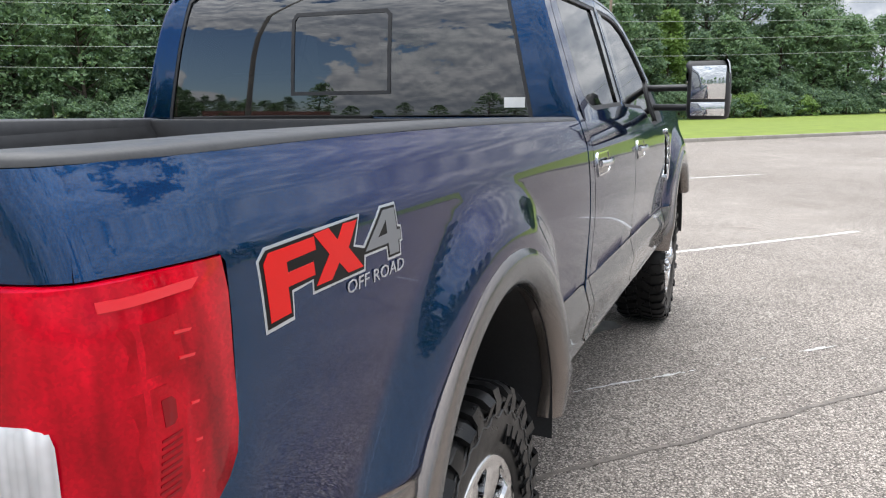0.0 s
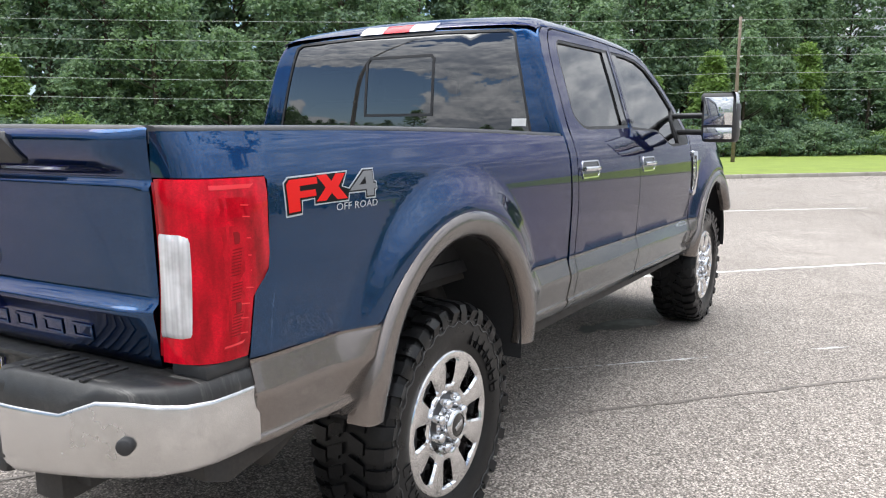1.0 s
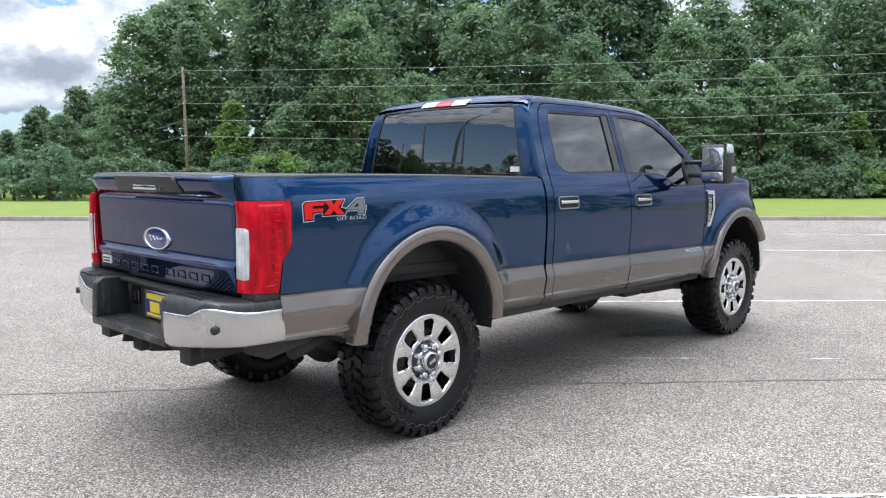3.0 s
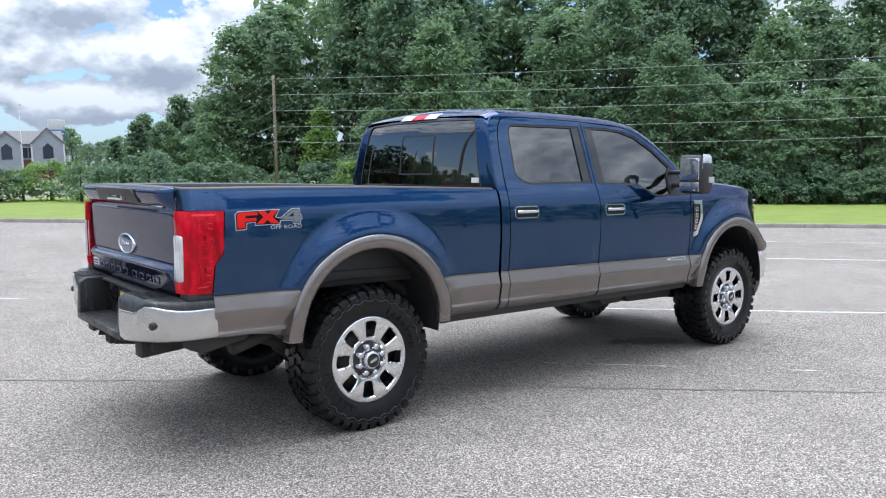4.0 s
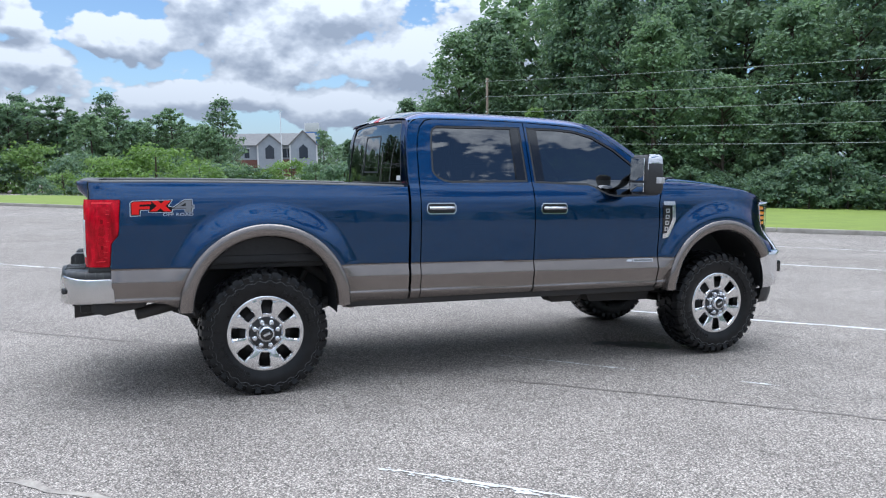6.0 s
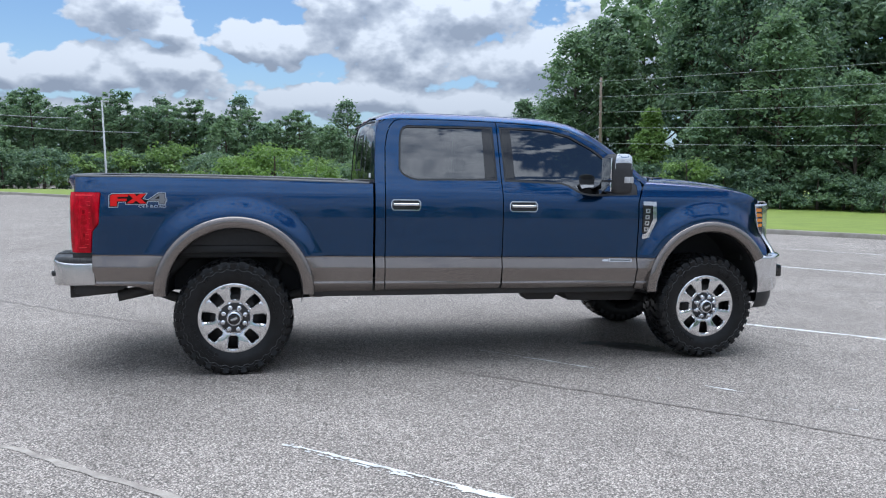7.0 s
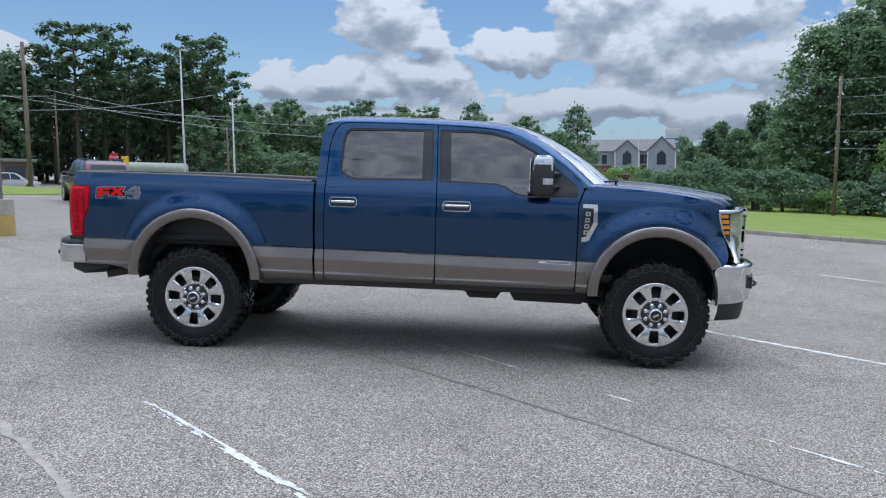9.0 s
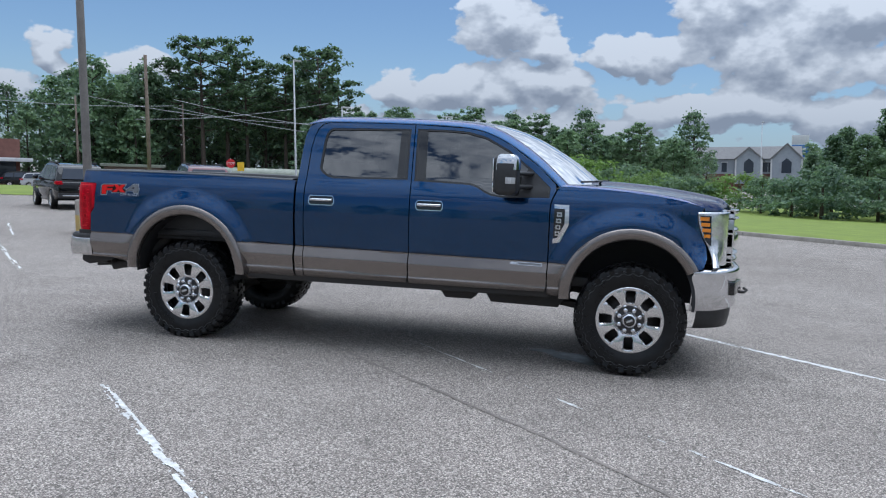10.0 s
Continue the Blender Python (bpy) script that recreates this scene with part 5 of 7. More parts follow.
def fender(side):
    bm = bmesh.new()
    cx, cz = ARCH_F
    za = split_z(3.5)
    aa = 180 - math.degrees(math.asin((za - cz) / 0.53))
    up = [(3.376, split_z(3.376)), (3.46, split_z(3.46))] + arc(cx, cz, 0.53, aa, 29, 30) + [(4.60, 0.925), (4.628, 1.0), (4.622, 1.09), (4.575, 1.19), (4.545, 1.30), (4.540, 1.352), (4.590, 1.385), (4.585, 1.405)]
    up += [(x, spline(FENDER_TOP, x)) for x in (4.45, 4.3, 4.1, 3.9, 3.7, 3.55, 3.45)] + [(3.425, 1.50), (3.395, 1.43), (3.377, 1.37)]
    skin(bm, up, half_width, side, 0.022)
    lo = [(3.376, split_z(3.376) - 0.003), (3.46, split_z(3.46) - 0.003)] + arc(cx, cz, 0.53, aa, 179, 10) + [(3.49, 0.615), (3.372, 0.632)]
    skin(bm, lo, half_width, side, 0.014, mi=1)
    rows = []                                           # the top turns in to the bonnet
    for x in np.linspace(3.43, 4.585, 22):
        z = spline(FENDER_TOP, x)
        s = half_width(x, z)
        rows.append([(x, side * (s - a), z + b) for a, b in ((0.0, 0.0), (0.02, 0.012), (0.045, 0.020), (0.075, 0.024), (0.08, 0.0))])
    grid(bm, rows, 0, flip=side > 0)
    fd = part("front_fender", bm, [BLUE, TAUPE], truck, "metallic blue front fender")
    # side vent with a bright frame
    vent = [(3.408, 1.387), (3.528, 1.385), (3.532, 1.225), (3.465, 1.078), (3.405, 1.066), (3.405, 1.105), (3.443, 1.115), (3.497, 1.232), (3.497, 1.352), (3.408, 1.355)]
    bm = bmesh.new()
    skin(bm, vent, lambda x, z: half_width(x, z) + 0.014, side, 0.03, depth=0.025)
    v = part("side_vent", bm, CHROME, fd, "chrome side vent frame")
    bm = bmesh.new()
    skin(bm, [(3.408, 1.353), (3.494, 1.351), (3.494, 1.233), (3.441, 1.117), (3.408, 1.110)], lambda x, z: half_width(x, z) + 0.006, side, 0.03, depth=0.015)
    part("vent_field", bm, GLOSS_BLACK, v)
    for k in range(4):                                  # plain marks in place of the model badge
        bm = bmesh.new()
        z = 1.305 - k * 0.052
        x = 3.452 - 0.004 * k
        skin(bm, [(x - 0.020, z - 0.018), (x + 0.020, z - 0.018), (x + 0.020, z + 0.018), (x - 0.020, z + 0.018)], lambda x, z: half_width(x, z) + 0.011, side, 0.04, [[(x - 0.009, z - 0.008), (x + 0.009, z - 0.008), (x + 0.009, z + 0.008), (x - 0.009, z + 0.008)]], depth=0.005)
        part("vent_mark", bm, LETTER, v)
    # headlamp
    bm = bmesh.new()
    zs = [0.935, 0.98, 1.04, 1.085, 1.10, 1.15, 1.19, 1.25, 1.30, 1.345, 1.352]

    def rim(z):
        fx = spline([(0.935, 4.675), (1.02, 4.665), (1.085, 4.640), (1.19, 4.582), (1.30, 4.552), (1.352, 4.548)], z)
        s = half_width(fx, z)
        return [(fx, side * (s - 0.02), z), (fx, side * (s + 0.002), z), (fx + 0.05, side * (s - 0.03), z), (4.735, side * (0.835 - 0.02), z), (4.775, side * 0.77, z), (4.80, side * 0.71, z), (4.815, side * 0.65, z), (4.82, side * 0.60, z), (4.70, side * 0.56, z)]
    grid(bm, [rim(z) for z in zs], 0, flip=side > 0)
    for z in (zs[0], zs[-1]):
        bm.faces.new([bm.verts.new(p) for p in rim(z)])
    lamp = part("headlamp", bm, HEADLAMP, fd, "headlamp with amber side marker")
    bm = bmesh.new()
    s = half_width(4.56, 1.2) + 0.0015
    prism(bm, [(4.560, 1.338), (4.652, 1.338), (4.665, 1.10), (4.642, 1.10), (4.590, 1.19), (4.562, 1.30)], "y", side * s, side * (s - 0.05), 0.003)
    for w in bm.verts:
        fx = spline([(1.085, 4.632), (1.19, 4.582), (1.30, 4.552), (1.352, 4.548)], w.co.z) + 0.014
        inside = 0.05 if abs(w.co.y) < s - 0.02 else 0.0
        w.co.y = side * (half_width(fx, w.co.z) + 0.0005 - inside - (w.co.x - fx) * 0.42)
    part("marker_housing", bm, GLOSS_BLACK, lamp)
    for k in range(5):
        bm = bmesh.new()
        z = 1.315 - k * 0.046
        fx = spline([(1.085, 4.632), (1.19, 4.582), (1.30, 4.552), (1.352, 4.548)], z) + 0.014
        s = half_width(fx, z) + 0.004
        x1 = min(fx + 0.085, 4.665)
        prism(bm, [(fx, z - 0.015), (x1 - 0.012, z - 0.017), (x1 - 0.012, z + 0.013), (fx, z + 0.015)], "y", side * s, side * (s - 0.06), 0.003)
        for w in bm.verts:
            w.co.y -= side * (w.co.x - fx) * 0.42
        part("side_marker", bm, AMBER, lamp, "amber side marker")
    for za, zb in ((1.21, 1.32), (1.0, 1.10)):               # square projector lamps
        bm = bmesh.new()
        box(bm, 4.755, 4.812, min(side * 0.63, side * 0.74), max(side * 0.63, side * 0.74), za, zb, 0.01)
        for v in bm.verts:
            v.co.x -= max(0, abs(v.co.y) - 0.63) * 0.22
        part("projector", bm, FAR_DARK, lamp)
    bm = bmesh.new()
    s = half_width(4.54, 1.35)
    rows = [[(4.545 + 0.002, side * (s + 0.004), 1.348), (4.66, side * 0.900, 1.350), (4.78, side * 0.78, 1.352), (4.83, side * 0.60, 1.354)]]
    rows.append([(x, y, z + 0.018) for x, y, z in rows[0]])
    rows.append([(x - 0.02, y * 0.97, z + 0.018) for x, y, z in rows[0]])
    grid(bm, rows, 0, flip=side > 0)
    part("lamp_brow", bm, CHROME, lamp)


for sd in (-1, 1):
    fender(sd)


def bonnet():
    bm = bmesh.new()
    rows = []
    for k in range(26):
        t = k / 25
        row = []
        for j in range(41):
            u = -1 + 2 * j / 40
            xr, xf = 3.74 - 0.30 * u * u, 4.905 - 0.30 * abs(u) ** 2.6
            x = xr + (xf - xr) * t
            xe = 3.44 + (4.60 - 3.44) * t
            se = half_width(xe, spline(FENDER_TOP, xe)) - 0.082
            zc = spline(HOOD_C, 3.55 + 1.35 * t)
            ze = spline(FENDER_TOP, xe) + 0.022
            a = abs(u)
            dome = 0.016 * (1 - smoothstep(0.44, 0.58, a)) + 0.010 * smoothstep(0.30, 0.42, a) * (1 - smoothstep(0.44, 0.56, a))
            z = zc - 0.026 + (ze - zc + 0.026) * a ** 2.4 + dome * (1 - smoothstep(0.9, 1.0, t) * 0.6)
            z -= 0.035 * smoothstep(0.93, 1.0, t)
            row.append((x, -se * u, z))
        rows.append(row)
    rows.append([(x + 0.004, y, z - 0.05) for x, y, z in rows[-1]])
    grid(bm, rows, 0)
    part("bonnet", bm, BLUE, truck, "metallic blue bonnet with raised centre", 45)
    bm = bmesh.new()                                    # cowl and wipers below the windscreen
    rows = [[(3.46 + 0.30 * (1 - u * u) + dx, -0.86 * u, z - 0.05 * abs(u) ** 2) for u in np.linspace(-1, 1, 15)] for dx, z in ((-0.06, 1.575), (0.0, 1.578), (0.03, 1.56))]
    grid(bm, rows, 0)
    part("cowl", bm, PLASTIC, truck, "black plastic cowl")
    for ya, yb in ((-0.78, -0.15), (0.0, 0.62)):
        bm = bmesh.new()
        pts = [(3.56 + 0.24 * (1 - (y / 0.86) ** 2), y, 1.60 - 0.03 * abs(y)) for y in np.linspace(ya, yb, 8)]
        tube(bm, pts, 0.009, 6)
        rod(bm, (3.62 + 0.1, ya + 0.06, 1.585), pts[4], 0.010, 0.007, 6)
        part("wiper", bm, PLASTIC, truck, "black wiper arm")


bonnet()


def front_end():
    bm = bmesh.new()
    box(bm, 4.60, 4.80, -0.56, 0.56, 0.92, 1.38, 0.02)
    grille = part("grille", bm, PLASTIC, truck, "black grille with chrome bars")
    plan = [(4.955 - 0.09 * (y / 0.6) ** 2, y) for y in np.linspace(-0.60, 0.60, 15)]
    for za, zb in ((1.352, 1.385), (1.305, 1.318), (1.195, 1.222), (1.078, 1.180), (1.005, 1.022), (0.945, 0.975)):
        bm = bmesh.new()
        rows = [[(x - 0.07, y, zb), (x - 0.01, y, zb), (x, y, zb - 0.01), (x, y, za + 0.01), (x - 0.01, y, za), (x - 0.07, y, za)] for x, y in plan]
        grid(bm, rows, 0, flip=True)
        for r in (rows[0], rows[-1]):
            bm.faces.new([bm.verts.new(p) for p in r])
        part("chrome_bar", bm, CHROME, grille, "chrome grille bar")
    for sd in (-1, 1):
        bm = bmesh.new()
        box(bm, 4.76, 4.862, min(sd * 0.565, sd * 0.60), max(sd * 0.565, sd * 0.60), 0.945, 1.385, 0.01)
        part("chrome_upright", bm, CHROME, grille, "chrome grille upright")
    bm = bmesh.new()
    plan = [(4.535, 1.000), (4.62, 1.000), (4.71, 0.985), (4.78, 0.950), (4.84, 0.89), (4.885, 0.80), (4.915, 0.68), (4.935, 0.5), (4.945, 0.25), (4.948, 0.0)]
    plan = [(x, -s) for x, s in plan] + [(x, s) for x, s in plan[-2::-1]]
    rows = []
    for x, y in plan:
        w = abs(y)
        top = 0.905 if w > 0.95 else 0.915
        bot = spline([(0.0, 0.60), (0.7, 0.60), (0.9, 0.588), (1.0, 0.575)], w)
        sg = math.copysign(1, y)
        rows.append([(x - 0.06, y - sg * 0.05, top + 0.006), (x - 0.012, y - sg * 0.008, top + 0.006), (x, y, top - 0.006), (x - 0.004, y, top - 0.035), (x - 0.012, y - sg * 0.004, top - 0.05), (x - 0.010, y - sg * 0.003, 0.74), (x - 0.02, y - sg * 0.008, bot + 0.02), (x - 0.05, y - sg * 0.03, bot)])
    grid(bm, rows, 0, flip=True)
    bumper = part("front_bumper", bm, CHROME, truck, "chrome front bumper with black air dam", 50)
    for sd in (-1, 1):
        bm = bmesh.new()
        prism(bm, [(4.835, 0.71), (4.925, 0.71), (4.925, 0.815), (4.835, 0.815)], "y", sd * 0.90, sd * 0.60, 0.01)
        for v in bm.verts:
            v.co.x -= max(0, abs(v.co.y) - 0.6) * 0.28 - 0.02
        part("fog_lamp_recess", bm, GLOSS_BLACK, bumper)
        bm = bmesh.new()
        tube(bm, [(4.86, sd * 0.55, 0.70), (4.98, sd * 0.55, 0.70), (5.0, sd * 0.53, 0.715), (4.98, sd * 0.50, 0.73)], 0.012, 8)
        part("tow_hook", bm, UNDER, bumper, "black tow hook")
    bm = bmesh.new()
    rows = []
    for x, y in plan[1:-1]:
        sg = math.copysign(1, y)
        rows.append([(x - 0.05, y - sg * 0.03, 0.60), (x - 0.055, y - sg * 0.03, 0.52), (x - 0.07, y - sg * 0.05, 0.44), (x - 0.12, y - sg * 0.09, 0.425)])
    grid(bm, rows, 0, flip=True)
    part("air_dam", bm, PLASTIC, bumper, "black plastic air dam")


front_end()


def mirror(side):
    bm = bmesh.new()
    rows = []
    for z, k in ((1.455, 0.55), (1.465, 0.85), (1.50, 1.0), (1.60, 1.0), (1.70, 0.96), (1.75, 0.86), (1.772, 0.62)):
        cx, cy = 3.045, side * (1.275 - 0.02 * (z > 1.72))
        a, b = 0.098 * k, 0.115 * (0.6 + 0.4 * k)
        rows.append([(cx + a * math.copysign(abs(math.cos(t)) ** 0.45, math.cos(t)), cy + b * math.copysign(abs(math.sin(t)) ** 0.5, math.sin(t)), z) for t in np.linspace(0, 2 * math.pi, 28, endpoint=False)])
    grid(bm, rows, 0, wrap=True)
    for r in (rows[0][::-1], rows[-1]):
        bm.faces.new([bm.verts.new(p) for p in r])
    mr = part("door_mirror", bm, PLASTIC, truck, "large towing mirror with a chrome cap", 50)
    bm = bmesh.new()
    rows = []
    for z, k in ((1.655, 1.01), (1.70, 0.985), (1.735, 0.93), (1.758, 0.84), (1.776, 0.63)):
        cx, cy = 3.045, side * 1.268
        a, b = 0.102 * k, 0.119 * (0.6 + 0.4 * k)
        rows.append([(cx + a * math.copysign(abs(math.cos(t)) ** 0.45, math.cos(t)), cy + b * math.copysign(abs(math.sin(t)) ** 0.5, math.sin(t)), z) for t in np.linspace(radians(-118), radians(118), 20)])
    grid(bm, rows, 0)
    bm.faces.new([bm.verts.new(p) for p in rows[-1]])
    part("mirror_cap", bm, CHROME, mr, "chrome mirror cap")
    for za, zb, nm in ((1.565, 1.745, "mirror_glass"), (1.475, 1.550, "blind_spot_glass")):
        bm = bmesh.new()
        box(bm, 2.943, 2.952, min(side * 1.185, side * 1.365), max(side * 1.185, side * 1.365), za, zb, 0.004)
        part(nm, bm, MIRROR, mr)
    bm = bmesh.new()
    box(bm, 3.05, 3.13, min(side * 1.384, side * 1.392), max(side * 1.384, side * 1.392), 1.545, 1.595, 0.004)
    part("turn_signal", bm, CLEAR_LENS, mr, "clear turn signal lens")
    for z in (1.52, 1.63):
        bm = bmesh.new()
        y0, y1 = half_width(3.2, z) - 0.03, 1.19
        rows = [[(3.20 - 0.13 * t + 0.035 * math.cos(a), side * (y0 + (y1 - y0) * t), z + 0.02 * math.sin(a)) for a in np.linspace(0, 2 * math.pi, 10, endpoint=False)] for t in (0, 0.3, 0.7, 1.0)]
        grid(bm, rows, 0, wrap=True)
        part("mirror_arm", bm, PLASTIC, mr)


for sd in (-1, 1):
    mirror(sd)

# ---------------------------------------------------------------- wheels
def tyre_mesh():
    """Mud tyre round the local y axis, outer face towards -y; tread blocks stand proud."""
    bm = bmesh.new()
    m = Matrix.Rotation(radians(90), 4, "X")
    prof = [(0.262, 0.125), (0.272, 0.137), (0.285, 0.142), (0.310, 0.153), (0.345, 0.160), (0.385, 0.157), (0.417, 0.152), (0.435, 0.140), (0.443, 0.11), (0.444, 0.04)]
    prof = prof + [(r, -w) for r, w in prof[::-1]] + [(0.255, -0.11), (0.255, 0.11)]
    lathe(bm, prof, m, 72, closed=True)

    def block(a0, a1, ws, skew=0.0, r0=0.432, r1=TYRE_R):
        """A lug: angles in degrees; ws the widths (w, r at top) across it."""
        top, low = [], []
        for a in (a0, a1):
            t, b = [], []
            for w, rt in ws:
                ang = radians(a + skew * w)
                t.append(bm.verts.new((rt * math.sin(ang), w, rt * math.cos(ang))))
                rb = min(r0, rt - 0.012)
                wb = w
                b.append(bm.verts.new((rb * math.sin(ang), wb * 0.985, rb * math.cos(ang))))
            top.append(t), low.append(b)
        n = len(ws)
        for k in range(n - 1):
            bm.faces.new((top[0][k], top[0][k + 1], top[1][k + 1], top[1][k]))
            for i in (0, 1):
                bm.faces.new((low[i][k], low[i][k + 1], top[i][k + 1], top[i][k]))
        for k in (0, n - 1):
            bm.faces.new((low[0][k], top[0][k], top[1][k], low[1][k]))
    count = 38
    for i in range(count):
        a, st = i * 360 / count, 360 / count
        for sg in (-1, 1):
            o = 0 if sg < 0 else st / 2
            long = 0.176 if i % 2 else 0.168
            # shoulder lug that runs down on to the sidewall
            block(a + o + 0.10 * st, a + o + 0.70 * st, [(sg * 0.083, TYRE_R), (sg * 0.128, TYRE_R - 0.002), (sg * 0.152, TYRE_R - 0.012), (sg * (long - 0.006), 0.428 if i % 2 else 0.420), (sg * 0.161, 0.400 if i % 2 else 0.392)], 14 * sg, 0.425)
            # inner lug, hooked
            block(a + o - 0.12 * st, a + o + 0.42 * st, [(sg * 0.012, TYRE_R), (sg * 0.045, TYRE_R), (sg * 0.074, TYRE_R)], -52 * sg)
            block(a + o + 0.45 * st, a + o + 0.80 * st, [(sg * 0.030, TYRE_R - 0.002), (sg * 0.072, TYRE_R - 0.002)], 30 * sg)
    # raised bars where the sidewall is lettered
    for a0, n in ((20, 7), (200, 7)):
        for k in range(n):
            a = a0 + k * 9
            block(a, a + 5.5, [(-0.1585, 0.352), (-0.1625, 0.350), (-0.1625, 0.322), (-0.157, 0.320)], 0, 0.3)
    bmesh.ops.recalc_face_normals(bm, faces=bm.faces)
    return bm


def rim_depth(r):
    """How far the wheel's face stands out from the middle of the tyre."""
    return spline([(0.0, 0.128), (0.062, 0.128), (0.066, 0.118), (0.112, 0.116), (0.122, 0.128), (0.140, 0.134), (0.19, 0.142), (0.235, 0.1455), (0.252, 0.1440), (0.262, 0.1430), (0.270, 0.1425), (0.278, 0.134)], r)


def rim_face(bm):
    """Eight flat spokes between tapering windows, with bevelled edges."""
    inner = [0.05, 0.060, 0.066, 0.09, 0.112, 0.122, 0.132, 0.140]
    slots = [0.146, 0.153, 0.165, 0.180, 0.196, 0.212, 0.226, 0.236, 0.241]
    outer = [0.247, 0.252, 0.257, 0.262, 0.267, 0.272, 0.277]
    radii = inner + slots + outer
    cols = [-10.5, -7.0, -3.5, 0.0, 3.5, 7.0, 10.5, 12.6, 15.5, 19.0, 22.5, 26.0, 29.5, 32.4]
    lo, hi = len(inner), len(inner) + len(slots) - 1
    n = len(cols)
    verts = []
    for i, r in enumerate(radii):
        ring = []
        for k in range(8):
            for c in cols:
                off = c if c < 22.5 else c - 45
                if lo <= i <= hi and abs(off) > 10.4:            # windows narrow towards the hub
                    squeeze = 1.0 + 0.10 * (0.20 - r) / 0.05
                    if i in (lo, hi):
                        squeeze *= 0.80
                    off = math.copysign(22.5 - (22.5 - abs(off)) * (22.5 - 10.5 * squeeze) / 12.0, off)
                elif i in (lo, hi):
                    off *= 0.80
                ang = radians(45 * (k if c < 22.5 else k + 1) + off)
                d = rim_depth(r) - 0.012 * smoothstep(0.12, 0.16, r) * (1 - smoothstep(0.235, 0.26, r)) * (1 - abs(off) / 22.5) ** 2
                if lo <= i <= hi and abs(abs(c if c < 22.5 else c - 45) - 10.5) < 0.1 or (i in (lo, hi) and abs(off) < 11):
                    d -= 0.007
                ring.append(bm.verts.new((r * math.sin(ang), -d, r * math.cos(ang))))
        verts.append(ring)
    m = len(verts[0])
    for i in range(len(radii) - 1):
        for j in range(m):
            if lo <= i < hi and j % n < 6:
                continue
            bm.faces.new((verts[i][j], verts[i][(j + 1) % m], verts[i + 1][(j + 1) % m], verts[i + 1][j]))
    bmesh.ops.recalc_face_normals(bm, faces=bm.faces)
    if sum(f.normal.y * f.calc_area() for f in bm.faces) > 0:
        bmesh.ops.reverse_faces(bm, faces=bm.faces)
    for k in range(8):                                  # side walls of the windows
        j0 = k * n
        loop = [verts[lo][j0 + j] for j in range(7)] + [verts[i][j0 + 6] for i in range(lo + 1, hi + 1)] + [verts[hi][j0 + j] for j in range(5, -1, -1)] + [verts[i][j0] for i in range(hi - 1, lo, -1)]
        mid = sum((v.co for v in loop), Vector()) / len(loop)
        back = [bm.verts.new(v.co + (mid - v.co) * 0.10 + Vector((0, 0.055, 0))) for v in loop]
        for q in range(len(loop)):
            p = (q + 1) % len(loop)
            bm.faces.new((loop[q], loop[p], back[p], back[q]))


def make_wheel():
    w = empty("wheel", label="polished eight-spoke wheel with a mud tyre")
    part("tyre", tyre_mesh(), RUBBER, w, "black mud tyre with chunky lugs", 30)
    for r_in, r_out, w0, w1, thick in ((0.374, 0.386, 0.1585, 0.1580, 0.0032), (0.398, 0.406, 0.1570, 0.1555, 0.0026)):
        bm = bmesh.new()                                # zigzag rib round the sidewall, pale flecks for scuffs and painted glints
        ring = []
        for i in range(120):
            a, hi = radians(i * 3), i % 4 < 2
            r = r_out if hi else r_in
            ring.append((r * math.sin(a), -(w1 if hi else w0), r * math.cos(a)))
        tube(bm, ring + ring[:1], thick, 5)
        part("sidewall_rib", bm, SCUFF_GLINT_RUBBER, w)
    bm = bmesh.new()
    rim_face(bm)
    lathe(bm, [(0.277, 0.138), (0.268, 0.10), (0.262, 0.02), (0.262, -0.12)], Matrix.Rotation(radians(90), 4, "X"), 48)
    rim = part("rim", bm, WHEEL_METAL, w, "polished eight-spoke alloy rim", 28)
    # added dark disc for the shadows between the nuts on the chrome
    bm = bmesh.new()
    lathe(bm, [(0.064, 0.1195), (0.112, 0.1175)], Matrix.Rotation(radians(90), 4, "X"), 40)
    part("lug_plate", bm, SHADED_CHROME, rim, "dark ring that stands for shade round the lug nuts")
    bm = bmesh.new()
    lathe(bm, [(0.0, 0.075), (0.18, 0.075), (0.18, 0.05), (0.262, 0.02)], Matrix.Rotation(radians(90), 4, "X"), 32)
    part("brake_disc", bm, UNDER, w, "dark brake disc behind the spokes")
    for k in range(8):
        a = radians(22.5 + 45 * k)
        bm = bmesh.new()
        m = Matrix.Translation((0.088 * math.sin(a), 0, 0.088 * math.cos(a))) @ Matrix.Rotation(radians(90), 4, "X")
        lathe(bm, [(0.0195, 0.112), (0.0195, 0.150), (0.017, 0.158), (0.010, 0.162), (0.0, 0.163)], m, 12)
        part("lug_nut", bm, CHROME, rim)
    bm = bmesh.new()
    m = Matrix.Rotation(radians(90), 4, "X")
    lathe(bm, [(0.058, 0.12), (0.058, 0.162), (0.052, 0.172), (0.044, 0.174)], m, 32)
    cap = part("centre_cap", bm, CHROME, rim, "chrome centre cap with dark field")
    bm = bmesh.new()
    lathe(bm, [(0.0445, 0.172), (0.03, 0.176), (0.0, 0.177)], m, 28)
    part("cap_field", bm, GLOSS_BLACK, rim)
    bm = bmesh.new()
    box(bm, -0.026, 0.026, -0.1795, -0.175, -0.009, 0.009, 0.002, 0, Matrix.Rotation(radians(-25), 4, "Y"))
    part("cap_mark", bm, LETTER, rim)
    return w


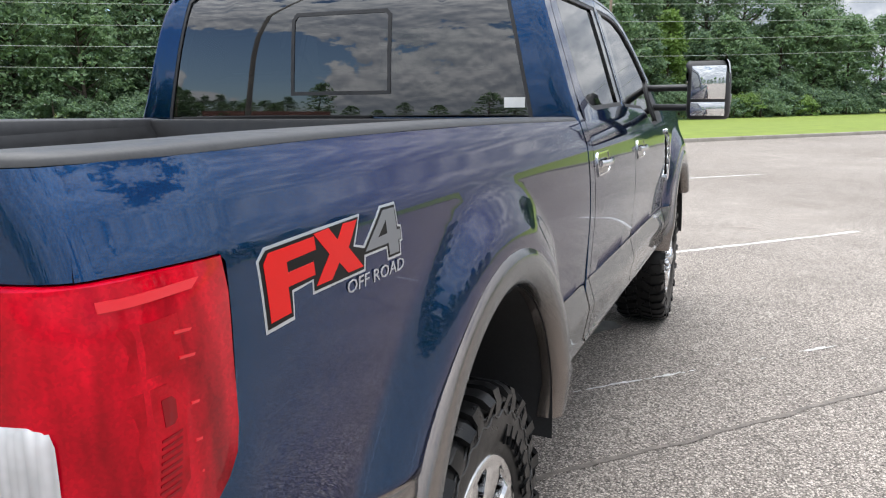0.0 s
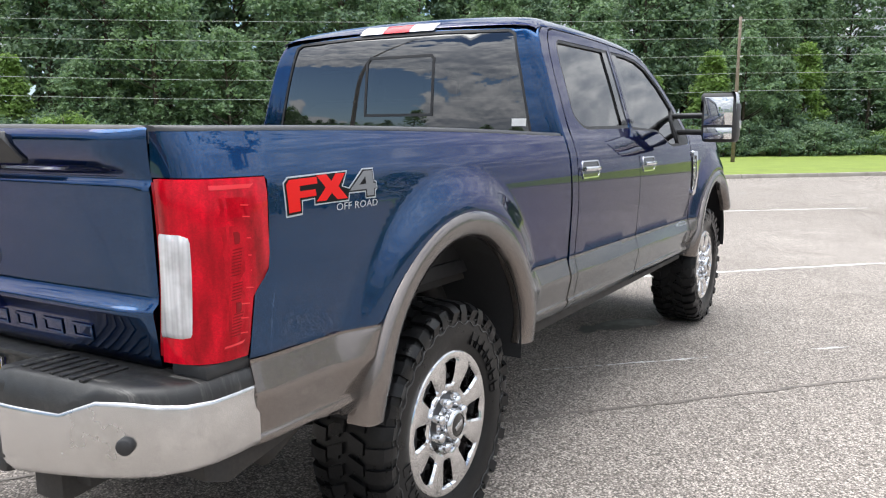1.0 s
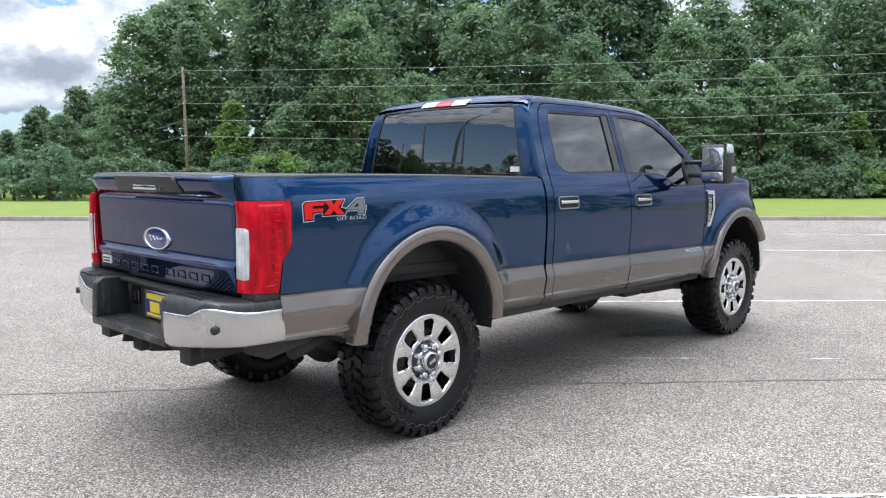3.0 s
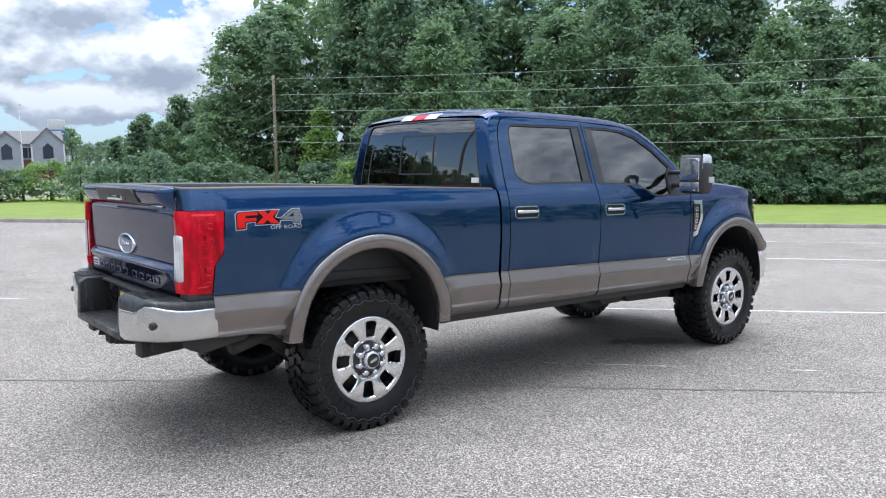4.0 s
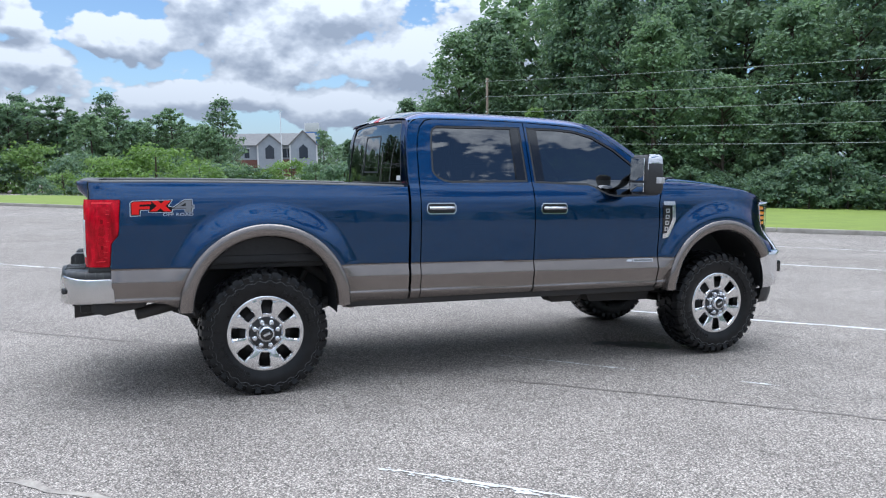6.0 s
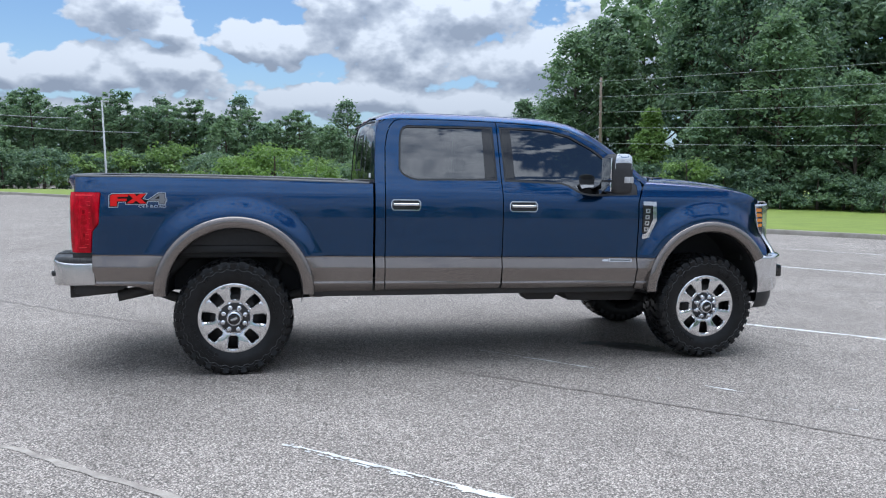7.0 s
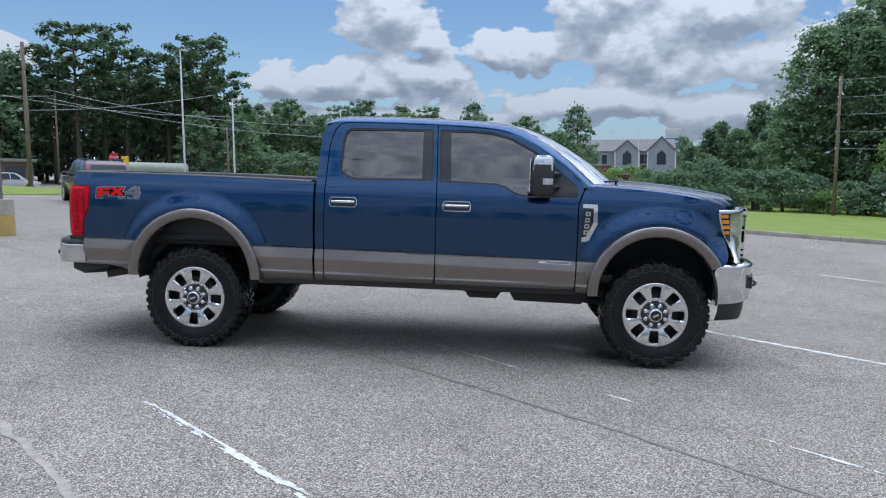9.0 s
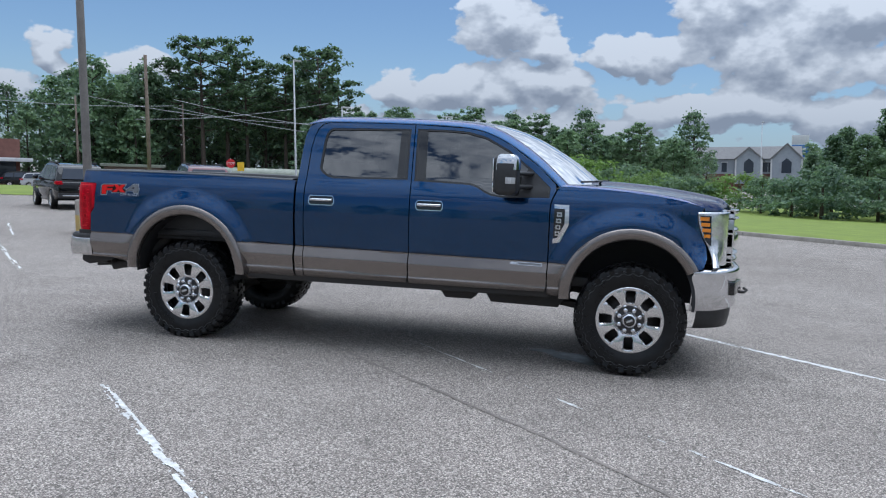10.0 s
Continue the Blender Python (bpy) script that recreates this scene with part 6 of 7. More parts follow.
wheel_y = 0.845
wheel = make_wheel()
wheel.parent = truck
wheel.matrix_local = pose(0.017, -wheel_y, WHEEL_Z, 0, 3, 0)
for x, y, z, rz, spin in ((AXLE_F, -wheel_y, WHEEL_Z + 0.017, 0, 0), (0.017, wheel_y, WHEEL_Z, 180, 20), (AXLE_F, wheel_y, WHEEL_Z + 0.017, 180, 11)):
    copy_thing(wheel, pose(x, y, z, 0, 0, rz) @ Matrix.Rotation(radians(spin), 4, "Y"))


def underbody():
    def put(name, fn, label=""):
        bm = bmesh.new()
        fn(bm)
        part(name, bm, UNDER, truck, label)
    for sd in (-1, 1):
        put("frame_rail", lambda bm: prism(bm, [(-1.0, 0.66), (-0.55, 0.70), (-0.35, 0.86), (0.35, 0.86), (0.6, 0.64), (3.3, 0.585), (3.6, 0.72), (4.7, 0.74), (4.7, 0.86), (3.5, 0.86), (3.2, 0.74), (0.7, 0.78), (0.4, 0.97), (-0.4, 0.97), (-0.6, 0.83), (-1.0, 0.80)], "y", sd * 0.43 - 0.04, sd * 0.43 + 0.04, 0.008), "dark steel frame rail")
        put("leaf_spring", lambda bm: grid(bm, [[(x, sd * 0.60 + w, 0.50 + 0.17 * (x / 0.68) ** 2 + h) for w, h in ((-0.04, -0.05), (0.04, -0.05), (0.04, 0.02), (-0.04, 0.02))] for x in np.linspace(-0.68, 0.68, 15)], wrap=True), "steel leaf spring pack")
        put("shock_absorber", lambda bm: (rod(bm, (0.10, sd * 0.66, 0.40), (0.30, sd * 0.60, 0.70), 0.035), rod(bm, (0.30, sd * 0.60, 0.70), (0.46, sd * 0.55, 0.98), 0.026)), "dark shock absorber")
        put("front_spring", lambda bm: tube(bm, [(AXLE_F + 0.07 * math.cos(a), sd * 0.55 + 0.07 * math.sin(a), 0.52 + a * 0.0125) for a in np.linspace(0, 28, 90)], 0.011, 6), "coil spring")
        put("rocker", lambda bm: prism(bm, [(0.62, 0.60), (3.40, 0.60), (3.40, 0.74), (0.62, 0.74)], "y", sd * 0.82, sd * 0.955, 0.02))
        put("radius_arm", lambda bm: rod(bm, (AXLE_F, sd * 0.50, 0.42), (3.0, sd * 0.45, 0.58), 0.04))
    put("rear_axle", lambda bm: rod(bm, (0, -0.72, WHEEL_Z), (0, 0.72, WHEEL_Z), 0.055, n=16), "dark rear axle tube")
    put("differential", lambda bm: lathe(bm, [(0, -0.17), (0.10, -0.15), (0.16, -0.07), (0.18, 0.0), (0.15, 0.09), (0.08, 0.16), (0.05, 0.26), (0, 0.27)], pose(0, 0.0, WHEEL_Z, 0, 90, 0), 24), "round differential housing")
    put("front_axle", lambda bm: rod(bm, (AXLE_F, -0.72, WHEEL_Z), (AXLE_F, 0.72, WHEEL_Z), 0.055, n=16))
    put("front_differential", lambda bm: lathe(bm, [(0, -0.15), (0.10, -0.13), (0.15, 0.0), (0.10, 0.13), (0, 0.18)], pose(AXLE_F, 0.28, WHEEL_Z, 0, 90, 0), 20))
    put("drive_shaft", lambda bm: rod(bm, (0.25, 0, WHEEL_Z + 0.02), (2.3, 0.0, 0.62), 0.05))
    put("exhaust_pipe", lambda bm: tube(bm, [(3.2, -0.25, 0.60), (2.4, -0.28, 0.58), (1.5, -0.30, 0.60), (0.75, -0.62, 0.66), (0.35, -0.62, 0.92), (-0.35, -0.66, 0.92), (-0.62, -0.80, 0.66), (-0.85, -0.86, 0.62)], 0.045, 10), "steel exhaust pipe")
    put("fuel_tank", lambda bm: box(bm, 0.7, 2.0, 0.05, 0.78, 0.57, 0.86, 0.06), "dark plastic fuel tank")
    put("transfer_case", lambda bm: (box(bm, 2.25, 2.75, -0.22, 0.22, 0.54, 0.85, 0.06)), "transfer case")
    put("gearbox", lambda bm: box(bm, 2.75, 3.6, -0.2, 0.2, 0.57, 0.95, 0.06))
    put("step_bracket", lambda bm: prism(bm, [(2.46, 0.52), (2.70, 0.52), (2.76, 0.60), (2.40, 0.60)], "y", -0.80, -0.62, 0.012))
    put("skid_plate", lambda bm: prism(bm, [(2.86, 0.50), (3.45, 0.49), (3.52, 0.60), (2.80, 0.60)], "y", -0.75, -0.35, 0.012), "dark steel skid plate")
    put("cab_floor", lambda bm: box(bm, 1.12, 3.7, -0.86, 0.86, 0.70, 0.78, 0.02))
    put("bed_floor_under", lambda bm: box(bm, -1.05, 1.05, -0.78, 0.78, 0.90, 0.945, 0.01))
    put("engine_bay_wall", lambda bm: box(bm, 3.45, 3.5, -0.88, 0.88, 0.78, 1.5, 0.01))
    put("core_support", lambda bm: box(bm, 4.5, 4.6, -0.80, 0.80, 0.85, 1.35, 0.02))


underbody()


def interior():
    def seat(x, y0, y1, name, label):
        bm = bmesh.new()
        box(bm, x, x + 0.50, y0, y1, 0.98, 1.14, 0.05)
        s = part(name, bm, LEATHER, truck, label)
        bm = bmesh.new()
        box(bm, -0.07, 0.07, y0 + 0.02, y1 - 0.02, 0.0, 0.62, 0.05, 0, pose(x + 0.04, 0, 1.08, 0, -12, 0))
        part("backrest", bm, LEATHER, s)
        n = 1 if y1 - y0 < 0.7 else 3
        for k in range(n):
            yc = y0 + (y1 - y0) * (k + 0.5) / n
            bm = bmesh.new()
            box(bm, -0.05, 0.05, yc - 0.13, yc + 0.13, 0.0, 0.17, 0.04, 0, pose(x - 0.10, 0, 1.70, 0, -8, 0))
            part("headrest", bm, LEATHER, s)
    seat(1.35, -0.70, 0.70, "rear_bench", "dark leather rear bench")
    seat(2.35, -0.68, -0.14, "front_seat", "dark leather front seat")
    seat(2.35, 0.14, 0.68, "front_seat", "dark leather front seat")
    bm = bmesh.new()
    prism(bm, [(3.12, 1.0), (3.5, 1.0), (3.62, 1.56), (3.30, 1.50), (3.16, 1.38)], "y", -0.80, 0.80, 0.03)
    part("dashboard", bm, PLASTIC, truck, "black dashboard")
    bm = bmesh.new()
    m = pose(3.03, 0.40, 1.40, 0, -65, 0)
    ring = [(m @ Vector((0.19 * math.cos(a), 0.19 * math.sin(a), 0))) for a in np.linspace(0, 2 * math.pi, 33)]
    tube(bm, ring, 0.016, 8)
    for a in (90, 210, 330):
        rod(bm, m @ Vector((0, 0, 0)), m @ Vector((0.19 * math.cos(radians(a)), 0.19 * math.sin(radians(a)), 0)), 0.018)
    part("steering_wheel", bm, LEATHER, truck, "black steering wheel")
    bm = bmesh.new()
    rows = [[(x, y, spline(DOOR_TOP, x) + 0.035) for y in np.linspace(-0.72, 0.72, 7)] for x in np.linspace(1.2, 2.8, 9)]
    grid(bm, rows)
    part("headliner", bm, LEATHER, truck)
    for sd in (-1, 1):
        bm = bmesh.new()
        rows = [[(x, sd * 0.90, z) for z in (0.78, 1.1, 1.40, 1.50)] for x in np.linspace(1.12, 3.42, 9)]
        grid(bm, rows)
        part("door_card", bm, LEATHER, truck)


interior()


def decals():
    """Off-road decal as plain red and grey shapes with bright edges."""
    for sd in (-1, 1):
        def at(pts):
            return [(-0.867 + u, 1.310 + v) for u, v in pts] if sd < 0 else [(-0.867 + 0.40 - u, 1.310 + v) for u, v in pts]

        def piece(name, pts, lift, mt, parent, holes=()):
            bm = bmesh.new()
            skin(bm, at(pts), lambda x, z: half_width(x, z) + lift, sd, 0.03, [at(h) for h in holes], depth=0.001)
            return part(name, bm, mt, parent)
        d = piece("decal", [(-0.008, -0.008), (0.058, -0.005), (0.062, 0.030), (0.110, 0.034), (0.108, 0.016), (0.180, 0.017), (0.262, 0.017), (0.268, 0.038), (0.342, 0.038), (0.342, 0.018), (0.394, 0.018), (0.396, 0.040), (0.405, 0.042), (0.405, 0.068), (0.394, 0.070), (0.394, 0.108), (0.340, 0.108), (0.266, 0.056), (0.240, 0.062), (0.268, 0.105), (0.140, 0.102), (0.012, 0.098), (-0.008, 0.084)], 0.0006, SILVER, truck)
        tagged(d, "red and grey off-road decal with bright edges")
        piece("decal_shadow", [(-0.003, -0.003), (0.055, 0.0), (0.058, 0.034), (0.114, 0.037), (0.112, 0.020), (0.258, 0.021), (0.264, 0.042), (0.346, 0.042), (0.346, 0.022), (0.390, 0.022), (0.392, 0.044), (0.401, 0.045), (0.401, 0.065), (0.390, 0.067), (0.390, 0.104), (0.342, 0.104), (0.268, 0.0515), (0.233, 0.0605), (0.261, 0.1015), (0.140, 0.098), (0.014, 0.094), (-0.003, 0.082)], 0.0012, BLACK_VINYL, d)
        piece("red_block", [(0.004, 0.004), (0.050, 0.006), (0.050, 0.040), (0.118, 0.042), (0.118, 0.060), (0.054, 0.058), (0.054, 0.072), (0.128, 0.075), (0.128, 0.093), (0.018, 0.090), (0.004, 0.078)], 0.0018, RED_VINYL, d)
        piece("red_cross", [(0.118, 0.026), (0.160, 0.026), (0.186, 0.046), (0.208, 0.026), (0.256, 0.026), (0.218, 0.062), (0.254, 0.098), (0.212, 0.098), (0.190, 0.078), (0.170, 0.098), (0.128, 0.096), (0.162, 0.062)], 0.0018, RED_VINYL, d)
        piece("grey_wedge", [(0.268, 0.046), (0.345, 0.100), (0.386, 0.100), (0.386, 0.062), (0.398, 0.062), (0.398, 0.046), (0.386, 0.046), (0.386, 0.026), (0.350, 0.026), (0.350, 0.046)], 0.0018, GREY_VINYL, d, [[(0.315, 0.060), (0.350, 0.062), (0.350, 0.084)]])
        x, z = (-0.867 + 0.30, 1.313) if sd < 0 else (-0.867 + 0.10, 1.313)
        tilt = math.degrees(math.atan((half_width(x, z + 0.01) - half_width(x, z - 0.01)) / 0.02))
        m = pose(x, sd * (half_width(x, z) + 0.0015), z, 90 - sd * 0 + (tilt if sd < 0 else -tilt) * -1 * (1 if sd < 0 else 1), 0, 0 if sd < 0 else 180)
        lettering("decal_words", "OFF ROAD", 0.030, SILVER, m @ Matrix.Diagonal((1.38, 1, 1, 1)), d, "OFF ROAD in silver letters", 0.0004)
        # bright maker's marks low on the front door
        bm = bmesh.new()
        bx = (3.05, 3.325) if sd < 0 else (3.05, 3.325)
        skin(bm, [(bx[0] + 0.07, 0.870), (bx[1], 0.867), (bx[1], 0.893), (bx[0] + 0.07, 0.896)], lambda x, z: half_width(x, z) + 0.003, sd, 0.05, depth=0.003)
        strip = part("door_strip", bm, LETTER, truck, "bright strip badge on the front door")
        bm = bmesh.new()
        skin(bm, [(bx[0] + 0.078, 0.875), (bx[1] - 0.008, 0.872), (bx[1] - 0.008, 0.888), (bx[0] + 0.078, 0.891)], lambda x, z: half_width(x, z) + 0.0035, sd, 0.05, depth=0.002)
        part("print_bar", bm, GREY_VINYL, strip)
        bm = bmesh.new()
        skin(bm, [(bx[0], 0.876), (bx[0] + 0.06, 0.872), (bx[0] + 0.065, 0.890), (bx[0] + 0.02, 0.894)], lambda x, z: half_width(x, z) + 0.003, sd, 0.05, depth=0.003)
        part("strip_mark", bm, LETTER, strip)


decals()

# ---------------------------------------------------------------- trees
def leaf_cloud(rng, clumps, per, size):
    """Leaf quads on the outside of clumps (x, y, z, radius): vertices and faces."""
    c = np.array(clumps)
    n = len(c) * per
    d = rng.normal(size=(n, 3))
    d /= np.linalg.norm(d, axis=1)[:, None]
    d[:, 2] = np.where(d[:, 2] < -0.35, -d[:, 2] * 0.6, d[:, 2])
    k = np.repeat(np.arange(len(c)), per)
    r = c[k, 3] * (0.25 + 1.15 * rng.random(n) ** 0.8)
    p = c[k, :3] + d * r[:, None] * np.array((1, 1, 0.8))
    nrm = d * 0.7 + rng.normal(size=(n, 3)) * 0.55 + np.array((0, 0, 0.65))
    nrm /= np.linalg.norm(nrm, axis=1)[:, None]
    u = np.cross(nrm, rng.normal(size=(n, 3)))
    u /= np.linalg.norm(u, axis=1)[:, None]
    v = np.cross(nrm, u)
    s = size * (0.55 + 0.9 * rng.random(n))
    a, b = u * s[:, None], v * (s * 0.62)[:, None]
    droop = nrm * (s * 0.22)[:, None]
    verts = np.stack([p - a - droop, p + b, p + a - droop, p - b], 1).reshape(-1, 3)
    faces = np.arange(4 * n).reshape(-1, 4)
    return verts, faces


def tree_parts(seed, height, radius, base, leaf, clump_n, kind="broad", fine=True):
    """Trunk and crown meshes of one kind of tree."""
    rng = np.random.default_rng(seed)
    bm = bmesh.new()
    r0 = 0.013 * height + 0.06
    lean = rng.normal(size=2) * 0.02 * height
    spine = [(lean[0] * t * t, lean[1] * t * t, height * 0.93 * t) for t in np.linspace(0, 1, 8)]
    tube(bm, spine, [r0 * (1.15 - t) + 0.01 for t in np.linspace(0, 1, 8)], 7)
    clumps = []
    for i in range(clump_n):
        t = rng.random() ** (0.8 if kind != "pine" else 0.55)
        h = base + (1 - base) * t
        if kind == "broad":
            env = math.sin(math.pi * min(1, 0.18 + 0.80 * t)) ** 0.7
        elif kind == "cone":
            env = (1 - t) ** 0.8 * 0.95 + 0.08
        elif kind == "pine":
            env = 0.45 + 0.55 * math.sin(math.pi * (0.15 + 0.8 * t))
        else:
            env = math.sqrt(max(0.02, 1 - t * t))
        a = rng.random() * 2 * math.pi
        q = radius * env * (0.25 + 0.78 * rng.random() ** 0.5)
        x, y = q * math.cos(a) + lean[0] * h * h, q * math.sin(a) + lean[1] * h * h
        z = h * height
        cr = (0.062 if kind != "pine" else 0.055) * height * (0.45 + 0.85 * rng.random()) if kind != "bush" else 0.22 * height * (0.5 + 0.7 * rng.random())
        clumps.append((x, y, z - cr * 0.3, cr))
        if i % 8 == 0 and kind != "bush":
            zt = max(0.12 * height, z - q * 0.7)
            tt = zt / (0.93 * height)
            tube(bm, [(lean[0] * tt * tt, lean[1] * tt * tt, zt), ((x + lean[0] * tt * tt) * 0.55, (y + lean[1] * tt * tt) * 0.55, zt + (z - zt) * 0.45), (x, y, z)], [r0 * 0.34, r0 * 0.22, r0 * 0.08], 5)
    if kind == "pine":                                  # layered limbs, needles in flat tufts towards their ends
        clumps = []
        for i in range(26):
            t = (i + rng.random()) / 26
            h = base + (1 - base) * t
            a = i * 2.4 + rng.random()
            reach = radius * (0.35 + 0.75 * math.sin(math.pi * (0.12 + 0.80 * t))) * (0.55 + 0.55 * rng.random())
            z0 = h * 0.96 * height
            tip = (reach * math.cos(a), reach * math.sin(a), z0 + 0.12 * reach + 0.5)
            tube(bm, [(0, 0, z0 - 0.3), (tip[0] * 0.5, tip[1] * 0.5, z0 + 0.02 * reach), tip], [r0 * 0.30, r0 * 0.18, r0 * 0.06], 4)
            for k in range(6):
                f = 0.35 + 0.65 * rng.random()
                clumps.append((tip[0] * f + rng.normal() * 0.35, tip[1] * f + rng.normal() * 0.35, z0 + (tip[2] - z0) * f + rng.normal() * 0.18, height * 0.034 * (0.6 + 0.7 * rng.random())))
    trunk = bm
    size = ((0.150 if kind != "bush" else 0.105) + 0.0034 * height) * (1.05 if fine else 1.7)
    per = (35 if kind != "bush" else 50) if fine else 12
    if kind == "pine":
        size, per = size * 0.72, 22
    v, f = leaf_cloud(rng, clumps, per, size)
    me = bpy.data.meshes.new("crown")
    me.from_pydata(v.tolist(), [], f.tolist())
    me.materials.append(leaf)
    return trunk, me


def tree_kind(name, seed, height, radius, base, leaf, clump_n, kind, label, category, fine):
    trunk, crown = tree_parts(seed, height, radius, base, leaf, clump_n, kind, fine)
    root = empty(name, label=label, category=category)
    part("trunk", trunk, BARK, root)
    c = new("crown", crown)
    c.parent = root
    return root


KINDS = {}
for i, (key, h, r, b, lf, n, kind, label) in enumerate([
        ("tall_a", 21, 5.0, 0.10, LEAF_DARK, 250, "broad", "tall dark green broadleaf tree at the wood's edge"),
        ("tall_b", 20, 4.4, 0.08, LEAF, 240, "broad", "tall green broadleaf tree at the wood's edge"),
        ("tall_c", 22, 4.6, 0.12, LEAF_DARK, 250, "cone", "tall dark green pointed tree at the wood's edge"),
        ("mid_a", 13, 4.0, 0.05, LEAF, 210, "broad", "green broadleaf tree before the wood"),
        ("mid_b", 12, 3.3, 0.03, LEAF_LIGHT, 190, "cone", "vine-covered light green tree before the wood"),
        ("mid_c", 11, 3.2, 0.04, LEAF_DARK, 180, "cone", "small dark pointed tree before the wood"),
        ("bush_a", 3.0, 2.6, 0.05, LEAF_LIGHT, 44, "bush", "light green bush at the wood's edge"),
        ("bush_b", 2.6, 2.4, 0.05, LEAF_DARK, 40, "bush", "green bush at the wood's edge"),
        ("far_thin", 15, 3.6, 0.35, LEAF, 8, "pine", "slender far tree with a bare trunk and thin crown"),
        ("far_pine", 21, 5.4, 0.40, NEEDLE, 8, "pine", "tall pine with a bare trunk and layered crown"),
        ("far_tall", 20, 4.6, 0.08, LEAF_DARK, 190, "broad", "tall dark tree of the far woods"),
        ("far_broad", 19, 4.8, 0.06, LEAF, 190, "broad", "green broadleaf tree of the far woods"),
        ("far_mid", 12, 3.8, 0.04, LEAF, 150, "broad", "low green tree of the far woods")]):
    cat = "bush" if kind == "bush" else "tree"
    KINDS[key] = tree_kind("pine" if key == "far_pine" else cat, 11 + i, h, r, b, lf, n, kind, label, cat, not key.startswith("far"))
placed = set()


def plant(key, x, y, scale=1.0, z=None, group="trees of the wood"):
    ob = KINDS[key]
    z = ground_z(x, y) - 0.06 if z is None else z
    m = Matrix.Translation((x, y, z)) @ PLUMB @ Matrix.Rotation(rngt.random() * 6.28, 4, "Z") @ Matrix.Diagonal((scale, scale, scale * (0.92 + 0.16 * rngt.random()), 1))
    if key not in placed:
        placed.add(key)
        ob.matrix_basis = m
        return tagged(ob, group=group)
    c = copy_thing(ob, Matrix())
    c.matrix_basis = m
    return tagged(c, group=group)


rngt = random.Random(5)


def along(s, d):
    p = WOOD_A + WOOD_N * d + WOOD_T * s
    return p.x, p.y


# the wood beyond the lawn: shrubs, small trees, tall trees behind
def row(s0, s1, d, wobble, step, keys, sizes, group="trees of the wood"):
    s = s0
    while s < s1:
        plant(rngt.choice(keys), *along(s, d + rngt.uniform(-wobble, wobble)), rngt.uniform(*sizes), group=group)
        s += step * rngt.uniform(0.8, 1.2)


row(-90, 19, 38.5, 1.0, 2.3, ("bush_b", "bush_b", "bush_b", "bush_a"), (0.6, 1.15), "bushes along the wood")
row(-90, 20, 40.5, 0.8, 2.8, ("bush_b", "bush_b", "bush_b"), (0.9, 1.5), "bushes along the wood")
row(-92, 18, 43.0, 1.5, 4.6, ("mid_a", "mid_a", "mid_b", "mid_c", "tall_b"), (0.62, 0.95))
row(-95, 20, 49.0, 2.0, 5.0, ("tall_a", "tall_b", "mid_a", "tall_c"), (0.74, 0.95))
row(-72, 20, 57.0, 2.5, 5.8, ("tall_c", "far_broad", "far_tall", "tall_b", "far_broad"), (0.98, 1.2))
row(-80, 21, 66.0, 2.5, 8.5, ("far_tall", "far_broad", "far_broad"), (1.12, 1.32))
for s, d, k in ((0.5, 62, 1.08), (-3.6, 63, 1.12), (-8.5, 62, 1.06), (4.5, 61, 1.04)):
    plant("far_tall", *along(s, d), k)
# small trees where the wood ends
for key, x, y, k in (("mid_c", 21.8, 72, 0.66), ("mid_c", 23.6, 75, 0.72), ("mid_a", 25.0, 73, 0.55), ("mid_c", 28.5, 78, 0.98), ("mid_a", 28.5, 74, 0.62), ("mid_a", 31, 78, 0.75), ("mid_c", 20.6, 75, 0.52), ("tall_b", 30.1, 67.6, 0.86), ("tall_a", 33.6, 68.3, 0.84), ("mid_a", 27.9, 66.2, 0.8)):
    plant(key, x, y, k, group="small trees at the end of the wood")


def around(az, dist):
    """A place at that bearing, clockwise from +y, and distance from the middle of the car park's walk."""
    return 2.5 + dist * math.sin(radians(az)), -7.5 + dist * math.cos(radians(az))


def far_row(a0, a1, dist, wobble, step, keys, sizes, z=None, group="far trees"):
    a = a0
    while a < a1:
        plant(rngt.choice(keys), *around(a, dist + rngt.uniform(-wobble, wobble)), rngt.uniform(*sizes), z, group=group)
        a += step * rngt.uniform(0.75, 1.25)


# the far woods past the street
far_row(-52, -36, 122, 5, 1.7, ("far_mid", "far_broad", "far_tall"), (0.58, 0.68))
far_row(-50, -33, 104, 3, 3.0, ("far_mid", "far_mid"), (0.7, 1.0))
far_row(-38.5, -33, 110, 4, 1.7, ("far_tall", "far_broad"), (0.68, 0.82))
for az, dist, key, k in ((-31.0, 108, "far_pine", 0.86), (-29.6, 105, "far_pine", 0.98), (-28.0, 109, "far_pine", 0.90), (-26.6, 107, "far_pine", 0.82), (-25.4, 110, "far_tall", 0.72), (-24.0, 107, "far_pine", 0.80), (-22.6, 109, "far_pine", 0.88), (-21.4, 105, "far_pine", 0.92), (-20.2, 110, "far_pine", 0.76), (-32.6, 110, "far_tall", 0.76), (-34.6, 113, "far_broad", 0.84), (-19.0, 111, "far_mid", 0.9)):
    plant(key, *around(az, dist), k, group="far trees")
far_row(-36, -18, 122, 4, 2.2, ("far_pine", "far_mid", "far_tall"), (0.60, 0.74))
far_row(-33, -18, 128, 3, 1.3, ("far_tall", "far_broad"), (0.54, 0.66))
far_row(-38, -20, 116, 3, 1.25, ("far_tall", "far_broad", "far_tall"), (0.66, 0.80))
far_row(-22, -17, 101, 3, 3.0, ("far_mid", "far_mid", "bush_b"), (0.6, 0.9))
